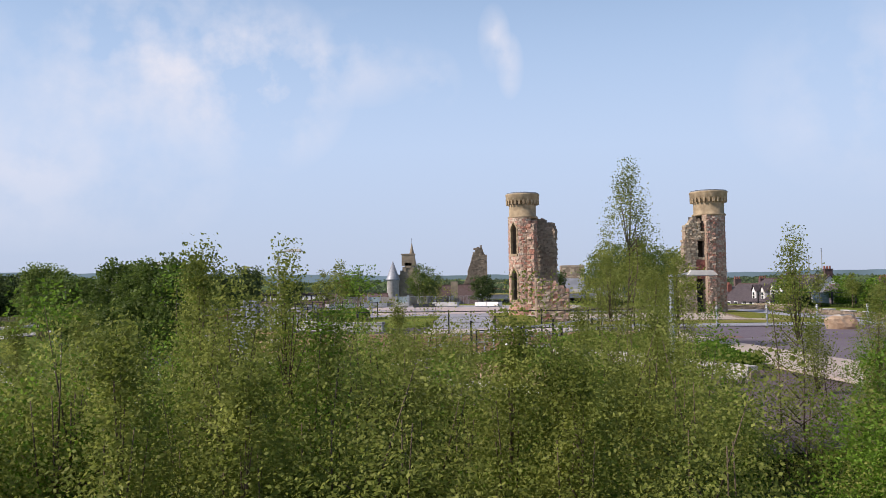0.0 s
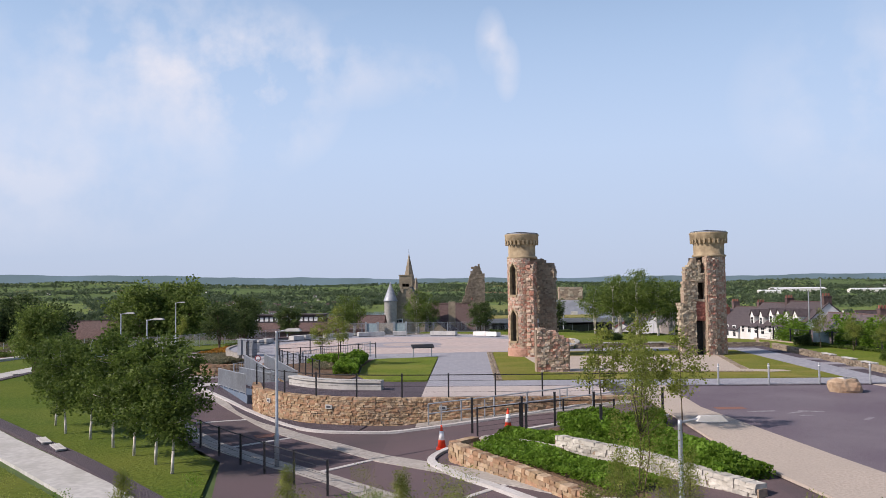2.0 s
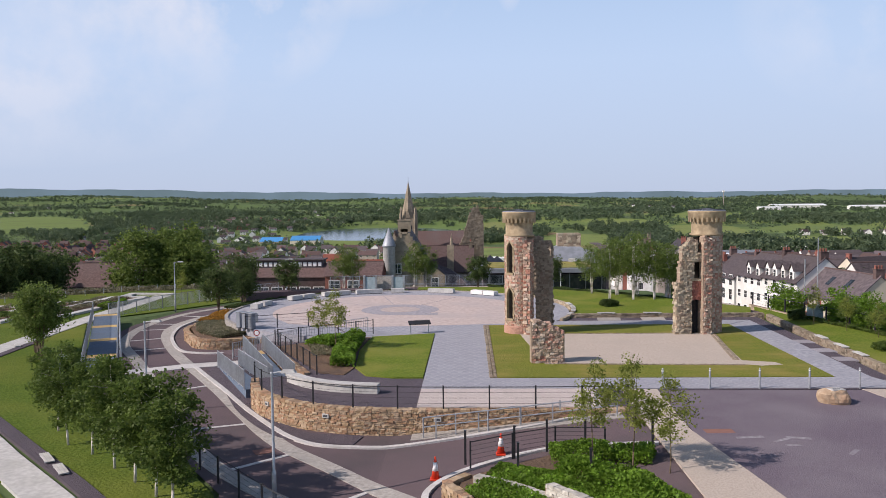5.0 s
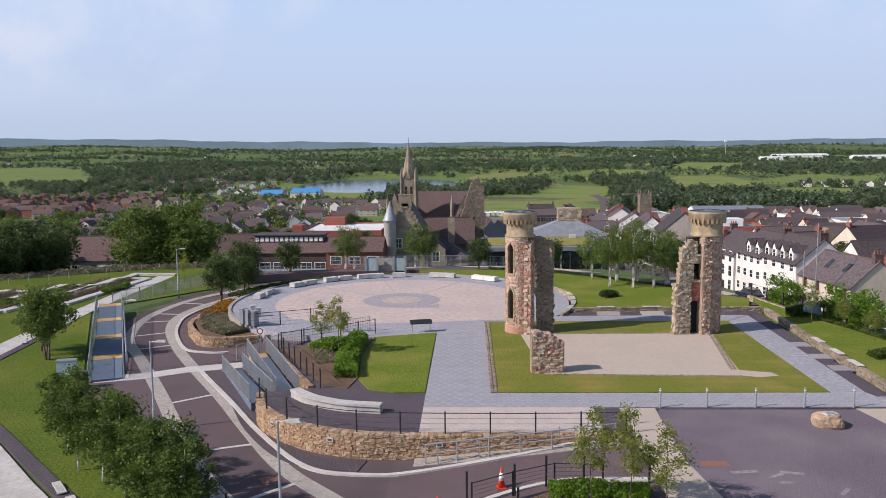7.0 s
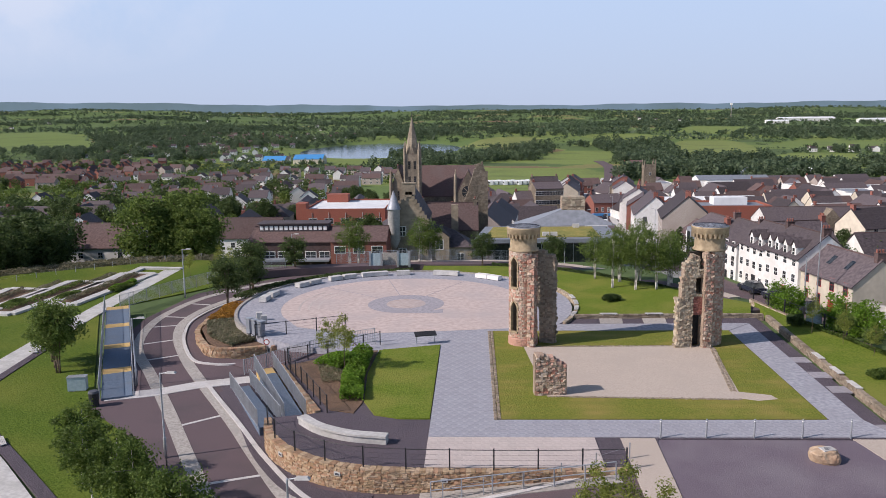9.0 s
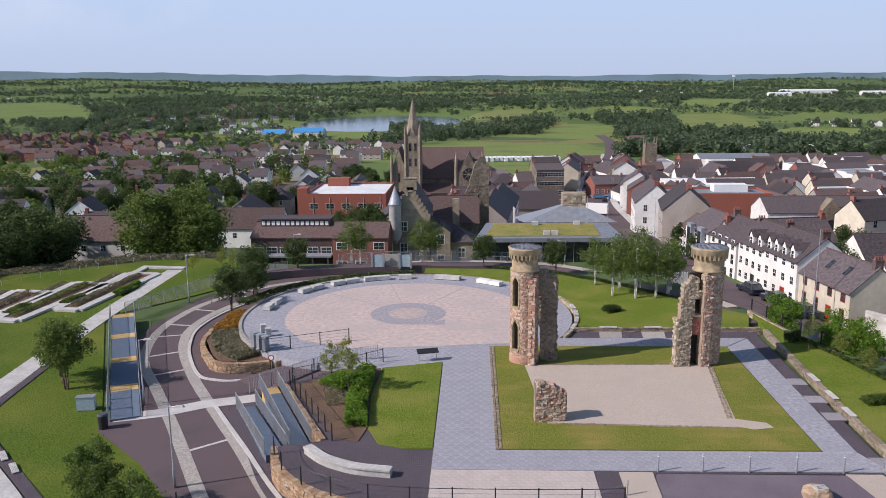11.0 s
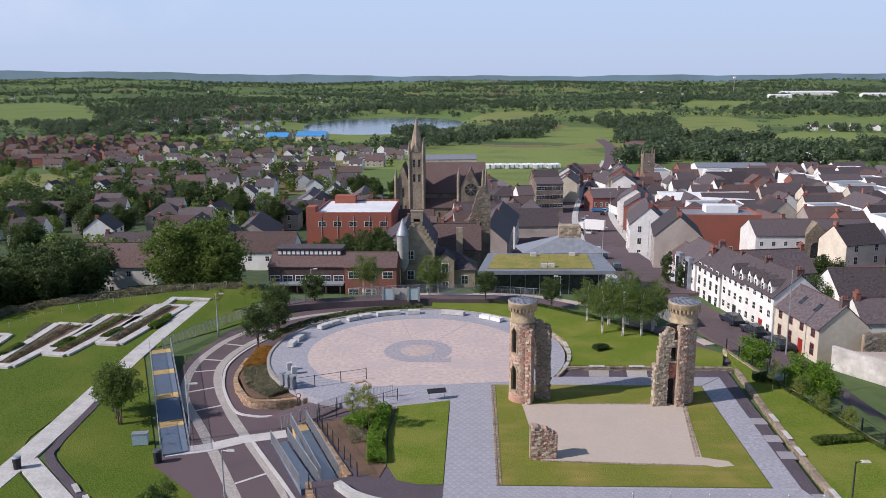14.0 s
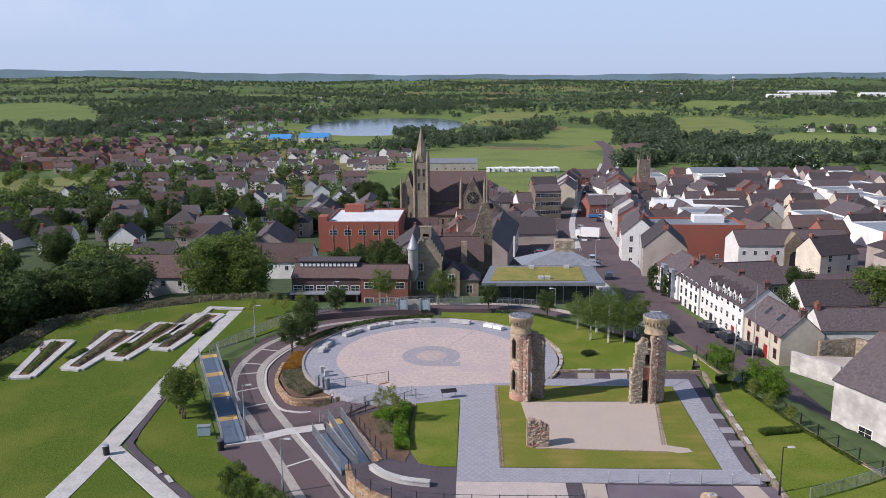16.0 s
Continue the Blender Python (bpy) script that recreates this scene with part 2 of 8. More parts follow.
M = {
    "grass": surface("mown_grass", (0.118, 0.136, 0.020), (0.208, 0.212, 0.044), 9, 0.3, (0.28, 0.22, 0.068), 0.95, 0.6, spec=0.1, dist=0.04),
    "grass_lush": surface("lush_mown_grass", (0.056, 0.094, 0.011), (0.106, 0.148, 0.021), 7, 0.12, (0.145, 0.160, 0.030), 0.95, 0.6, spec=0.1, dist=0.04),
    "grass_fresh": surface("fresh_mown_grass", (0.088, 0.132, 0.014), (0.158, 0.202, 0.030), 8, 0.25, (0.20, 0.205, 0.045), 0.95, 0.6, spec=0.1, dist=0.04),
    "rough_grass": surface("rough_grass", (0.10, 0.16, 0.025), (0.19, 0.20, 0.05), 5, 0.15, (0.20, 0.16, 0.06), 0.95, 0.8, spec=0.1, dist=0.08),
    "asphalt": surface("brown_asphalt", (0.10, 0.072, 0.080), (0.145, 0.108, 0.116), 30, 0.35, (0.09, 0.075, 0.08), 0.9, 0.25, spec=0.2),
    "gravel": surface("purple_slate_gravel", (0.07, 0.058, 0.07), (0.17, 0.14, 0.165), 26, 0.4, (0.10, 0.085, 0.10), 0.9, 0.9, spec=0.2, dist=0.03),
    "forecourt": surface("dark_bound_gravel", (0.115, 0.092, 0.115), (0.18, 0.148, 0.178), 22, 0.16, (0.21, 0.185, 0.205), 0.85, 0.4, spec=0.2),
    "grey_pave": surface("blue_grey_paving", (0.25, 0.25, 0.285), (0.37, 0.37, 0.41), 3.5, 0.4, (0.28, 0.28, 0.31), 0.8, 0.15, vary=0.05, spec=0.25),
    "dark_pave": surface("dark_slate_paving", (0.25, 0.235, 0.255), (0.34, 0.32, 0.345), 3.5, 0.4, (0.28, 0.26, 0.28), 0.8, 0.15, vary=0.1, spec=0.25),
    "pink_pave": surface("pale_pink_paving", (0.43, 0.37, 0.345), (0.54, 0.47, 0.44), 3.0, 0.3, (0.42, 0.37, 0.35), 0.8, 0.15, vary=0.05, spec=0.25),
    "plaza_pave": surface("buff_plaza_paving", (0.43, 0.345, 0.315), (0.54, 0.45, 0.42), 2.2, 0.22, (0.42, 0.36, 0.35), 0.8, 0.15, vary=0.10, spec=0.25),
    "beige": surface("beige_bound_gravel", (0.40, 0.335, 0.285), (0.50, 0.43, 0.37), 12, 0.3, (0.42, 0.36, 0.31), 0.9, 0.3, spec=0.2),
    "sett": surface("pale_sett_band", (0.27, 0.25, 0.23), (0.40, 0.37, 0.34), 6, 0.5, (0.30, 0.28, 0.26), 0.85, 0.3, vary=0.15, spec=0.2),
    "kerb": surface("pale_granite_kerb", (0.46, 0.44, 0.43), (0.58, 0.56, 0.55), 10, 0.8, (0.42, 0.40, 0.38), 0.8, 0.2),
    "concrete": surface("pale_concrete", (0.42, 0.41, 0.40), (0.54, 0.53, 0.51), 4, 0.7, (0.36, 0.35, 0.33), 0.8, 0.15, vary=0.06),
    "white_seat": surface("white_stone", (0.70, 0.68, 0.66), (0.80, 0.78, 0.76), 4, 0.7, (0.6, 0.58, 0.56), 0.7, 0.1),
    "rubble": surface("rubble_sandstone", (0.26, 0.165, 0.10), (0.42, 0.30, 0.195), 5, 0.5, (0.20, 0.145, 0.105), 0.92, 0.7, island=0.38, dist=0.05, spec=0.15),
    "rubble_grey": surface("grey_rubble_sandstone", (0.29, 0.235, 0.165), (0.48, 0.40, 0.29), 5, 0.5, (0.17, 0.14, 0.10), 0.92, 0.7, island=0.22, dist=0.05, spec=0.15),
    "rubble_pale": surface("pale_grey_stone", (0.40, 0.375, 0.33), (0.56, 0.53, 0.48), 5, 0.5, (0.30, 0.28, 0.25), 0.92, 0.6, island=0.2, dist=0.04, spec=0.15),
    "rubble_red": surface("pink_rubble_and_brick", (0.40, 0.245, 0.185), (0.58, 0.43, 0.33), 6, 0.6, (0.34, 0.26, 0.20), 0.92, 0.7, island=0.22, dist=0.05, spec=0.15),
    "ashlar": surface("buff_ashlar", (0.32, 0.245, 0.155), (0.46, 0.365, 0.24), 3, 0.6, (0.19, 0.15, 0.10), 0.92, 0.6, island=0.15, spec=0.15),
    # Near-black stone: the shade inside the tower shafts put into the colour.
    "dark_core": surface("inner_shade_stone", (0.03, 0.025, 0.02), (0.055, 0.045, 0.035), 6, 0.8, (0.03, 0.025, 0.02), 0.95, 0.4),
    "mortar": surface("dark_mortar", (0.26, 0.195, 0.145), (0.38, 0.30, 0.225), 7, 0.8, (0.20, 0.155, 0.12), 0.95, 0.6),
    "stone": surface("town_sandstone", (0.17, 0.14, 0.105), (0.29, 0.24, 0.18), 2.2, 0.3, (0.12, 0.10, 0.08), 0.92, 0.6, dist=0.06, spec=0.15),
    "spire": surface("weathered_spire_stone", (0.25, 0.208, 0.155), (0.37, 0.31, 0.23), 1.5, 0.25, (0.18, 0.15, 0.115), 0.92, 0.5, dist=0.06, spec=0.15),
    "slate": surface("blue_grey_slate", (0.058, 0.047, 0.052), (0.104, 0.085, 0.091), 3.0, 0.25, (0.085, 0.068, 0.068), 0.75, 0.4, vary=0.4, spec=0.3),
    "slate_brown": surface("brown_roof_tile", (0.088, 0.058, 0.054), (0.132, 0.090, 0.086), 3.0, 0.25, (0.115, 0.088, 0.085), 0.85, 0.4, vary=0.25, spec=0.2),
    "white_render": surface("white_render", (0.70, 0.69, 0.66), (0.80, 0.79, 0.77), 1.5, 0.3, (0.62, 0.60, 0.56), 0.85, 0.1, vary=0.12),
    "cream_render": surface("cream_render", (0.56, 0.50, 0.40), (0.64, 0.58, 0.47), 1.5, 0.3, (0.48, 0.43, 0.35), 0.85, 0.1, vary=0.15),
    "grey_render": surface("grey_dash_render", (0.36, 0.31, 0.275), (0.46, 0.405, 0.365), 4, 0.3, (0.32, 0.27, 0.235), 0.9, 0.2, vary=0.2),
    "brick": surface("red_brick", (0.215, 0.084, 0.064), (0.30, 0.125, 0.098), 6, 0.3, (0.26, 0.105, 0.082), 0.9, 0.2, vary=0.18),
    "brick_flat": surface("orange_red_brick", (0.265, 0.086, 0.060), (0.33, 0.115, 0.080), 6, 0.2, (0.24, 0.096, 0.07), 0.9, 0.2),
    "window": glass_dark("window_glass"),
    "frame_white": surface("white_window_paint", (0.72, 0.71, 0.69), (0.8, 0.8, 0.78), 9, rough=0.5, bump=0.05),
    "red_paint": surface("dark_red_paint", (0.22, 0.02, 0.02), (0.30, 0.035, 0.03), 6, rough=0.45, bump=0.05),
    "galv": surface("galvanised_steel", (0.36, 0.38, 0.41), (0.48, 0.50, 0.53), 7, 0.8, (0.33, 0.34, 0.36), 0.45, 0.05, metal=0.55),
    "black_metal": surface("black_painted_steel", (0.018, 0.018, 0.02), (0.035, 0.035, 0.04), 9, rough=0.5, bump=0.05),
    "blue_deck": surface("blue_grey_anti_slip_deck", (0.10, 0.14, 0.20), (0.15, 0.195, 0.265), 9, 0.8, (0.13, 0.16, 0.21), 0.8, 0.2),
    "yellow_deck": surface("buff_tactile_paving", (0.50, 0.33, 0.12), (0.60, 0.42, 0.18), 9, 0.8, (0.45, 0.32, 0.14), 0.85, 0.3),
    "lead": surface("grey_lead_sheet", (0.26, 0.28, 0.32), (0.36, 0.38, 0.42), 3, 0.8, (0.30, 0.31, 0.34), 0.5, 0.1, metal=0.2),
    "lead_dark": surface("dark_roof_joint", (0.05, 0.055, 0.07), (0.09, 0.095, 0.11), 3, rough=0.6, bump=0.1),
    "white_roof": surface("pale_roof_membrane", (0.66, 0.67, 0.68), (0.78, 0.79, 0.80), 0.8, 0.1, (0.58, 0.59, 0.6), 0.6, 0.05, vary=0.06),
    "grey_roof": surface("grey_metal_roof", (0.22, 0.24, 0.27), (0.30, 0.32, 0.36), 1.5, 0.2, (0.25, 0.26, 0.29), 0.5, 0.1, vary=0.15, metal=0.2),
    "blue_roof": surface("blue_sheet_roof", (0.06, 0.23, 0.50), (0.08, 0.29, 0.58), 1.5, rough=0.5, bump=0.05),
    "sedum": surface("sedum_roof", (0.20, 0.19, 0.045), (0.32, 0.26, 0.08), 3, 0.35, (0.14, 0.17, 0.04), 0.95, 0.7, dist=0.06),
    "bark": surface("brown_bark", (0.10, 0.075, 0.05), (0.17, 0.13, 0.09), 9, 0.8, (0.08, 0.06, 0.04), 0.95, 0.6),
    "birch_bark": surface("white_birch_bark", (0.52, 0.48, 0.43), (0.66, 0.62, 0.57), 7, 2.5, (0.10, 0.08, 0.07), 0.85, 0.4),
    "leaf": leafy("tree_leaves", (0.066, 0.110, 0.020), (0.142, 0.198, 0.043), 0.45),
    "leaf_mid": leafy("mid_green_leaves", (0.105, 0.16, 0.034), (0.21, 0.275, 0.07), 0.5),
    "leaf_dark": leafy("dark_tree_leaves", (0.058, 0.092, 0.029), (0.12, 0.165, 0.053), 0.45),
    "leaf_birch": leafy("birch_leaves", (0.19, 0.24, 0.042), (0.36, 0.385, 0.10), 0.58),
    "leaf_bright": leafy("bright_leaves", (0.115, 0.21, 0.018), (0.215, 0.36, 0.045), 0.5),
    # Far foliage paler and bluer: distance haze put into the leaf colour.
    "leaf_far_hazed": leafy("hazed_woodland_leaves", (0.074, 0.110, 0.066), (0.155, 0.205, 0.105), 0.42),
    "heather": leafy("mixed_heather", (0.17, 0.18, 0.10), (0.29, 0.25, 0.17), 0.35),
    "orange_bloom": leafy("orange_shrub", (0.30, 0.14, 0.02), (0.42, 0.22, 0.03), 0.2),
    "soil": surface("brown_bark_mulch", (0.12, 0.075, 0.05), (0.21, 0.135, 0.09), 9, 0.6, (0.10, 0.07, 0.05), 0.95, 0.8, dist=0.04),
    "boulder": surface("tan_boulder", (0.37, 0.26, 0.17), (0.50, 0.38, 0.27), 4, 0.9, (0.32, 0.19, 0.12), 0.9, 0.6, dist=0.05),
    "orange_plastic": surface("red_cone_plastic", (0.62, 0.05, 0.02), (0.70, 0.07, 0.03), 5, rough=0.5, bump=0.02),
    "white_band": surface("white_reflective_band", (0.78, 0.78, 0.78), (0.84, 0.84, 0.84), 5, rough=0.4, bump=0.02),
    "cabinet_green": surface("pale_grey_cabinet", (0.30, 0.38, 0.42), (0.38, 0.46, 0.50), 4, rough=0.5, bump=0.03),
    "faded": surface("faded_pale_mark", (0.20, 0.18, 0.20), (0.33, 0.31, 0.33), 7, 1.2, (0.19, 0.165, 0.19), 0.9, 0.1),
    "rust": surface("rust_red_stain", (0.22, 0.11, 0.09), (0.28, 0.14, 0.11), 6, 1.2, (0.24, 0.12, 0.09), 0.9, 0.1),
}


def mixed_stone(key, palette, wear=0.35):
    """Stones of several kinds in one wall: each block takes one of the palette's colours, under the grain that the surface has."""
    nt = M[key].node_tree
    base = nt.nodes["Principled BSDF"].inputs["Base Color"]
    grain = base.links[0].from_socket
    ramp_ = nt.nodes.new("ShaderNodeValToRGB")
    ramp_.color_ramp.interpolation = "CONSTANT"
    for i, c in enumerate(palette):
        e = ramp_.color_ramp.elements[0] if i == 0 else ramp_.color_ramp.elements[1] if i == 1 else ramp_.color_ramp.elements.new(i / len(palette))
        e.position, e.color = i / len(palette), (*c, 1)
    nt.links.new(nt.nodes.new("ShaderNodeNewGeometry").outputs["Random Per Island"], ramp_.inputs[0])
    nt.links.new(ramp_mix(nt, wear, ramp_.outputs[0], grain), base)


mixed_stone("rubble_red", ((0.50, 0.39, 0.29), (0.40, 0.18, 0.13), (0.55, 0.44, 0.34), (0.27, 0.20, 0.155), (0.58, 0.49, 0.40), (0.46, 0.25, 0.19), (0.38, 0.28, 0.21), (0.52, 0.32, 0.25), (0.33, 0.25, 0.20)), 0.22)
mixed_stone("rubble_grey", ((0.36, 0.30, 0.22), (0.48, 0.41, 0.31), (0.26, 0.21, 0.16), (0.55, 0.47, 0.36), (0.40, 0.30, 0.22), (0.31, 0.28, 0.22)))
# dark grey-brown rubble; on the tower remnant its darkness also carries the shaft's shadow
M["rubble_soot"] = surface("dark_grey_brown_rubble", (0.20, 0.165, 0.125), (0.32, 0.265, 0.20), 5, 0.45, (0.09, 0.075, 0.06), 0.92, 0.7, dist=0.05, spec=0.15)
mixed_stone("rubble_soot", ((0.25, 0.21, 0.16), (0.34, 0.28, 0.22), (0.17, 0.14, 0.11), (0.38, 0.32, 0.25), (0.28, 0.21, 0.16)), 0.45)
mixed_stone("rubble", ((0.42, 0.30, 0.18), (0.33, 0.20, 0.12), (0.50, 0.38, 0.25), (0.27, 0.19, 0.13), (0.40, 0.23, 0.15), (0.46, 0.36, 0.26)), 0.4)
gn = M["grass"].node_tree
wv_ = gn.nodes.new("ShaderNodeTexWave")
wv_.bands_direction = "Y"
wv_.inputs["Scale"].default_value, wv_.inputs["Distortion"].default_value, wv_.inputs["Detail"].default_value = 0.28, 1.2, 2.0
gn.links.new(gn.nodes.new("ShaderNodeTexCoord").outputs["Object"], wv_.inputs["Vector"])
gb = gn.nodes["Principled BSDF"].inputs["Base Color"]
old = gb.links[0].from_socket
soft_ = gn.nodes.new("ShaderNodeMath")
soft_.operation = "MULTIPLY"
soft_.inputs[1].default_value = 0.35
gn.links.new(wv_.outputs["Fac"], soft_.inputs[0])
gn.links.new(ramp_mix(gn, soft_.outputs[0], old, (0.135, 0.172, 0.029)), gb)
for n, c in (("car_white", (0.75, 0.75, 0.75)), ("car_dark", (0.02, 0.025, 0.04)), ("car_red", (0.45, 0.02, 0.02)), ("car_silver", (0.42, 0.43, 0.45)), ("car_blue", (0.04, 0.09, 0.28))):
    M[n] = surface(n, c, tuple(min(0.9, x * 1.1) for x in c), 3, rough=0.25, bump=0, spec=0.5)
M["stained_wall"] = surface("stained_grey_white_render", (0.42, 0.40, 0.38), (0.60, 0.58, 0.55), 1.2, 0.35, (0.30, 0.28, 0.26), 0.9, 0.2)
M["tyre"] = surface("black_rubber", (0.012, 0.012, 0.012), (0.025, 0.025, 0.025), 8, rough=0.9, bump=0.1)

# ---- builders ----


class Geo:
    """Collects vertices and faces of one mesh."""

    def __init__(self):
        self.v, self.f = [], []

    def add(self, vs, fs):
        k = len(self.v)
        self.v += [tuple(p) for p in vs]
        self.f += [tuple(i + k for i in q) for q in fs]
        return self

    def box(self, cx, cy, z0, w, d, h, rz=0.0, taper=1.0, jitter=0.0, rnd=random):
        c, s = math.cos(radians(rz)), math.sin(radians(rz))
        vs = []
        for z, k in ((z0, 1.0), (z0 + h, taper)):
            for sx, sy in ((-1, -1), (1, -1), (1, 1), (-1, 1)):
                x, y = sx * w / 2 * k, sy * d / 2 * k
                if jitter:
                    x, y, dz = x + rnd.uniform(-jitter, jitter), y + rnd.uniform(-jitter, jitter), rnd.uniform(-jitter, jitter) * 0.6
                else:
                    dz = 0
                vs.append((cx + c * x - s * y, cy + s * x + c * y, z + dz))
        return self.add(vs, [(3, 2, 1, 0), (4, 5, 6, 7), (0, 1, 5, 4), (1, 2, 6, 5), (2, 3, 7, 6), (3, 0, 4, 7)])

    def prism(self, pts, z0, z1):
        """A plate over a polygon (counter-clockwise); z1 may be a function of x, y."""
        n = len(pts)
        top = z1 if callable(z1) else (lambda x, y: z1)
        vs = [(x, y, z0 if not callable(z0) else z0(x, y)) for x, y in pts] + [(x, y, top(x, y)) for x, y in pts]
        return self.add(vs, [tuple(range(n, 2 * n)), tuple(range(n - 1, -1, -1))] + [(i, (i + 1) % n, (i + 1) % n + n, i + n) for i in range(n)])

    def tube(self, p, q, r0, r1=None, n=8):
        p, q = Vector(p), Vector(q)
        r1 = r0 if r1 is None else r1
        ax = (q - p).normalized()
        u = ax.orthogonal().normalized()
        w = ax.cross(u)
        vs = []
        for o, r in ((p, r0), (q, r1)):
            vs += [o + (u * math.cos(2 * math.pi * i / n) + w * math.sin(2 * math.pi * i / n)) * r for i in range(n)]
        return self.add(vs, [(i, (i + 1) % n, (i + 1) % n + n, i + n) for i in range(n)] + [tuple(range(n - 1, -1, -1)), tuple(range(n, 2 * n))])

    def pipe(self, line, r, n=4):
        """One bent pipe through all the points of a line."""
        P = [Vector(p) for p in line]
        vs, fs = [], []
        for i, p in enumerate(P):
            ax = (P[min(len(P) - 1, i + 1)] - P[max(0, i - 1)]).normalized()
            u = ax.cross(Vector((0, 0, 1))).normalized()
            w = u.cross(ax)
            vs += [p + (u * math.cos(2 * math.pi * k / n) + w * math.sin(2 * math.pi * k / n)) * r for k in range(n)]
            if i:
                a, b = (i - 1) * n, i * n
                fs += [(a + k, a + (k + 1) % n, b + (k + 1) % n, b + k) for k in range(n)]
        e = (len(P) - 1) * n
        return self.add(vs, fs + [tuple(range(n - 1, -1, -1)), tuple(range(e, e + n))])

    def lathe(self, cx, cy, prof, n=24):
        """A turned body: prof is a list of (radius, z) from bottom to top."""
        vs, fs = [], []
        for r, z in prof:
            vs += [(cx + r * math.cos(2 * math.pi * i / n), cy + r * math.sin(2 * math.pi * i / n), z) for i in range(n)]
        for k in range(len(prof) - 1):
            fs += [(k * n + i, k * n + (i + 1) % n, (k + 1) * n + (i + 1) % n, (k + 1) * n + i) for i in range(n)]
        fs += [tuple(range(n - 1, -1, -1)), tuple(range((len(prof) - 1) * n, len(prof) * n))]
        return self.add(vs, fs)

    def ribbon(self, pts, width, z, thick=0.05, off=0.0):
        """A band of even width along a line; z may be a function."""
        zz = z if callable(z) else (lambda x, y: z)
        L, R = [], []
        for i, p in enumerate(pts):
            a, b = Vector(pts[max(0, i - 1)]), Vector(pts[min(len(pts) - 1, i + 1)])
            d = (b - a).normalized()
            nx = Vector((-d.y, d.x))
            L.append(Vector(p) + nx * (off + width / 2))
            R.append(Vector(p) + nx * (off - width / 2))
        vs, fs = [], []
        for l, r in zip(L, R):
            zl, zr = zz(l.x, l.y), zz(r.x, r.y)
            vs += [(l.x, l.y, zl), (r.x, r.y, zr), (r.x, r.y, zr - thick), (l.x, l.y, zl - thick)]
        for i in range(len(L) - 1):
            k = 4 * i
            fs += [(k, k + 1, k + 5, k + 4), (k + 1, k + 2, k + 6, k + 5), (k + 3, k, k + 4, k + 7), (k + 2, k + 3, k + 7, k + 6)]
        e = 4 * (len(L) - 1)
        fs += [(3, 2, 1, 0), (e, e + 1, e + 2, e + 3)]
        return self.add(vs, fs)

    def mesh(self, name, mat, smooth=False):
        me = bpy.data.meshes.new(name)
        me.from_pydata(self.v, [], self.f)
        for m in (mat if isinstance(mat, (list, tuple)) else [mat]):
            me.materials.append(M[m] if isinstance(m, str) else m)
        if smooth:
            me.polygons.foreach_set("use_smooth", [True] * len(me.polygons))
        me.update()
        return me


def part(name, g, mat, parent, label="", smooth=False):
    """One mesh under a thing or a part. g: a Geo, or a mesh to share."""
    ob = new(name, g.mesh(name, mat, smooth) if isinstance(g, Geo) else g)
    ob.parent = parent
    return tagged(ob, label)


def thing(name, label, category, group="", kind="", at=(0, 0, 0), rz=0.0):
    ob = new(name)
    ob.empty_display_size = 0.3
    ob.matrix_basis = pose(*at, 0, 0, rz)
    return tagged(ob, label, category, group, kind)


def solid(name, g, mat, label, category, kind="", group="", smooth=False):
    ob = new(name, g.mesh(name, mat, smooth))
    return tagged(ob, label, category, group, kind)


def smooth_line(pts, n=6):
    """Catmull-Rom through the points."""
    P = [Vector(p) for p in pts]
    P = [P[0] * 2 - P[1]] + P + [P[-1] * 2 - P[-2]]
    out = []
    for i in range(1, len(P) - 2):
        for k in range(n):
            t = k / n
            a, b, c, d = P[i - 1], P[i], P[i + 1], P[i + 2]
            out.append(tuple(0.5 * ((2 * b) + (c - a) * t + (2 * a - 5 * b + 4 * c - d) * t * t + (3 * b - a - 3 * c + d) * t ** 3)))
    return out + [tuple(P[-2])]


# ---- terrain ----
def lerp(x, xs, zs):
    return float(np.interp(x, xs, zs))


def road_z(x, y):
    """Level of the road, which climbs towards the forecourt."""
    return lerp(x, [-3, 8.5], [-1.3, -0.12])


TOWN_Y = [0, 103, 111, 120, 160, 200, 300, 600, 1000, 1500, 2500, 4600, 4950]
TOWN_Z = [-1.5, -1.5, -4.3, -5.5, -10, -15, -22, -34, -42, -40, -26, 20, 16]


def ground_np(x, y):
    near = np.interp(x, [-3, 8.5], [-1.42, -0.3])
    reach = y + (np.hypot(x, y) - y) * np.clip((y - 1500) / 1500, 0, 1)
    north = np.interp(reach, TOWN_Y, TOWN_Z)
    far = np.clip((y - 92) / 14, 0, 1)
    z = near * (1 - far) + np.minimum(north, near + 60) * far
    edge_e = 27.5 + (75.6 - np.clip(y, 20, 110)) * 0.396
    drop_e = np.clip((x - edge_e - 1) / 7, 0, 1)
    z = np.where(y < 125, np.minimum(z, z * (1 - drop_e) + drop_e * np.interp(y, [0, 80, 125], [-3.5, -5.2, -6.2])), z)
    edge_w = -56 - (np.clip(y, 30, 110) - 70) * 0.05
    drop_w = np.clip((edge_w - x) / 40, 0, 1)
    z = np.where(y < 200, z - drop_w * 9 * np.clip((200 - y) / 60, 0, 1), z)
    z = z - 1.2 * np.clip((20 - y) / 18, 0, 1) * (x < 40)
    roll = np.clip((y - 900) / 2200, 0, 1)
    hills = (np.sin(x / 310 + y / 520) + np.sin(x / 173 - y / 260 + 1.3) * 0.7 + np.sin(x / 95 + y / 140) * 0.35)
    z = z + hills * 6.5 * roll
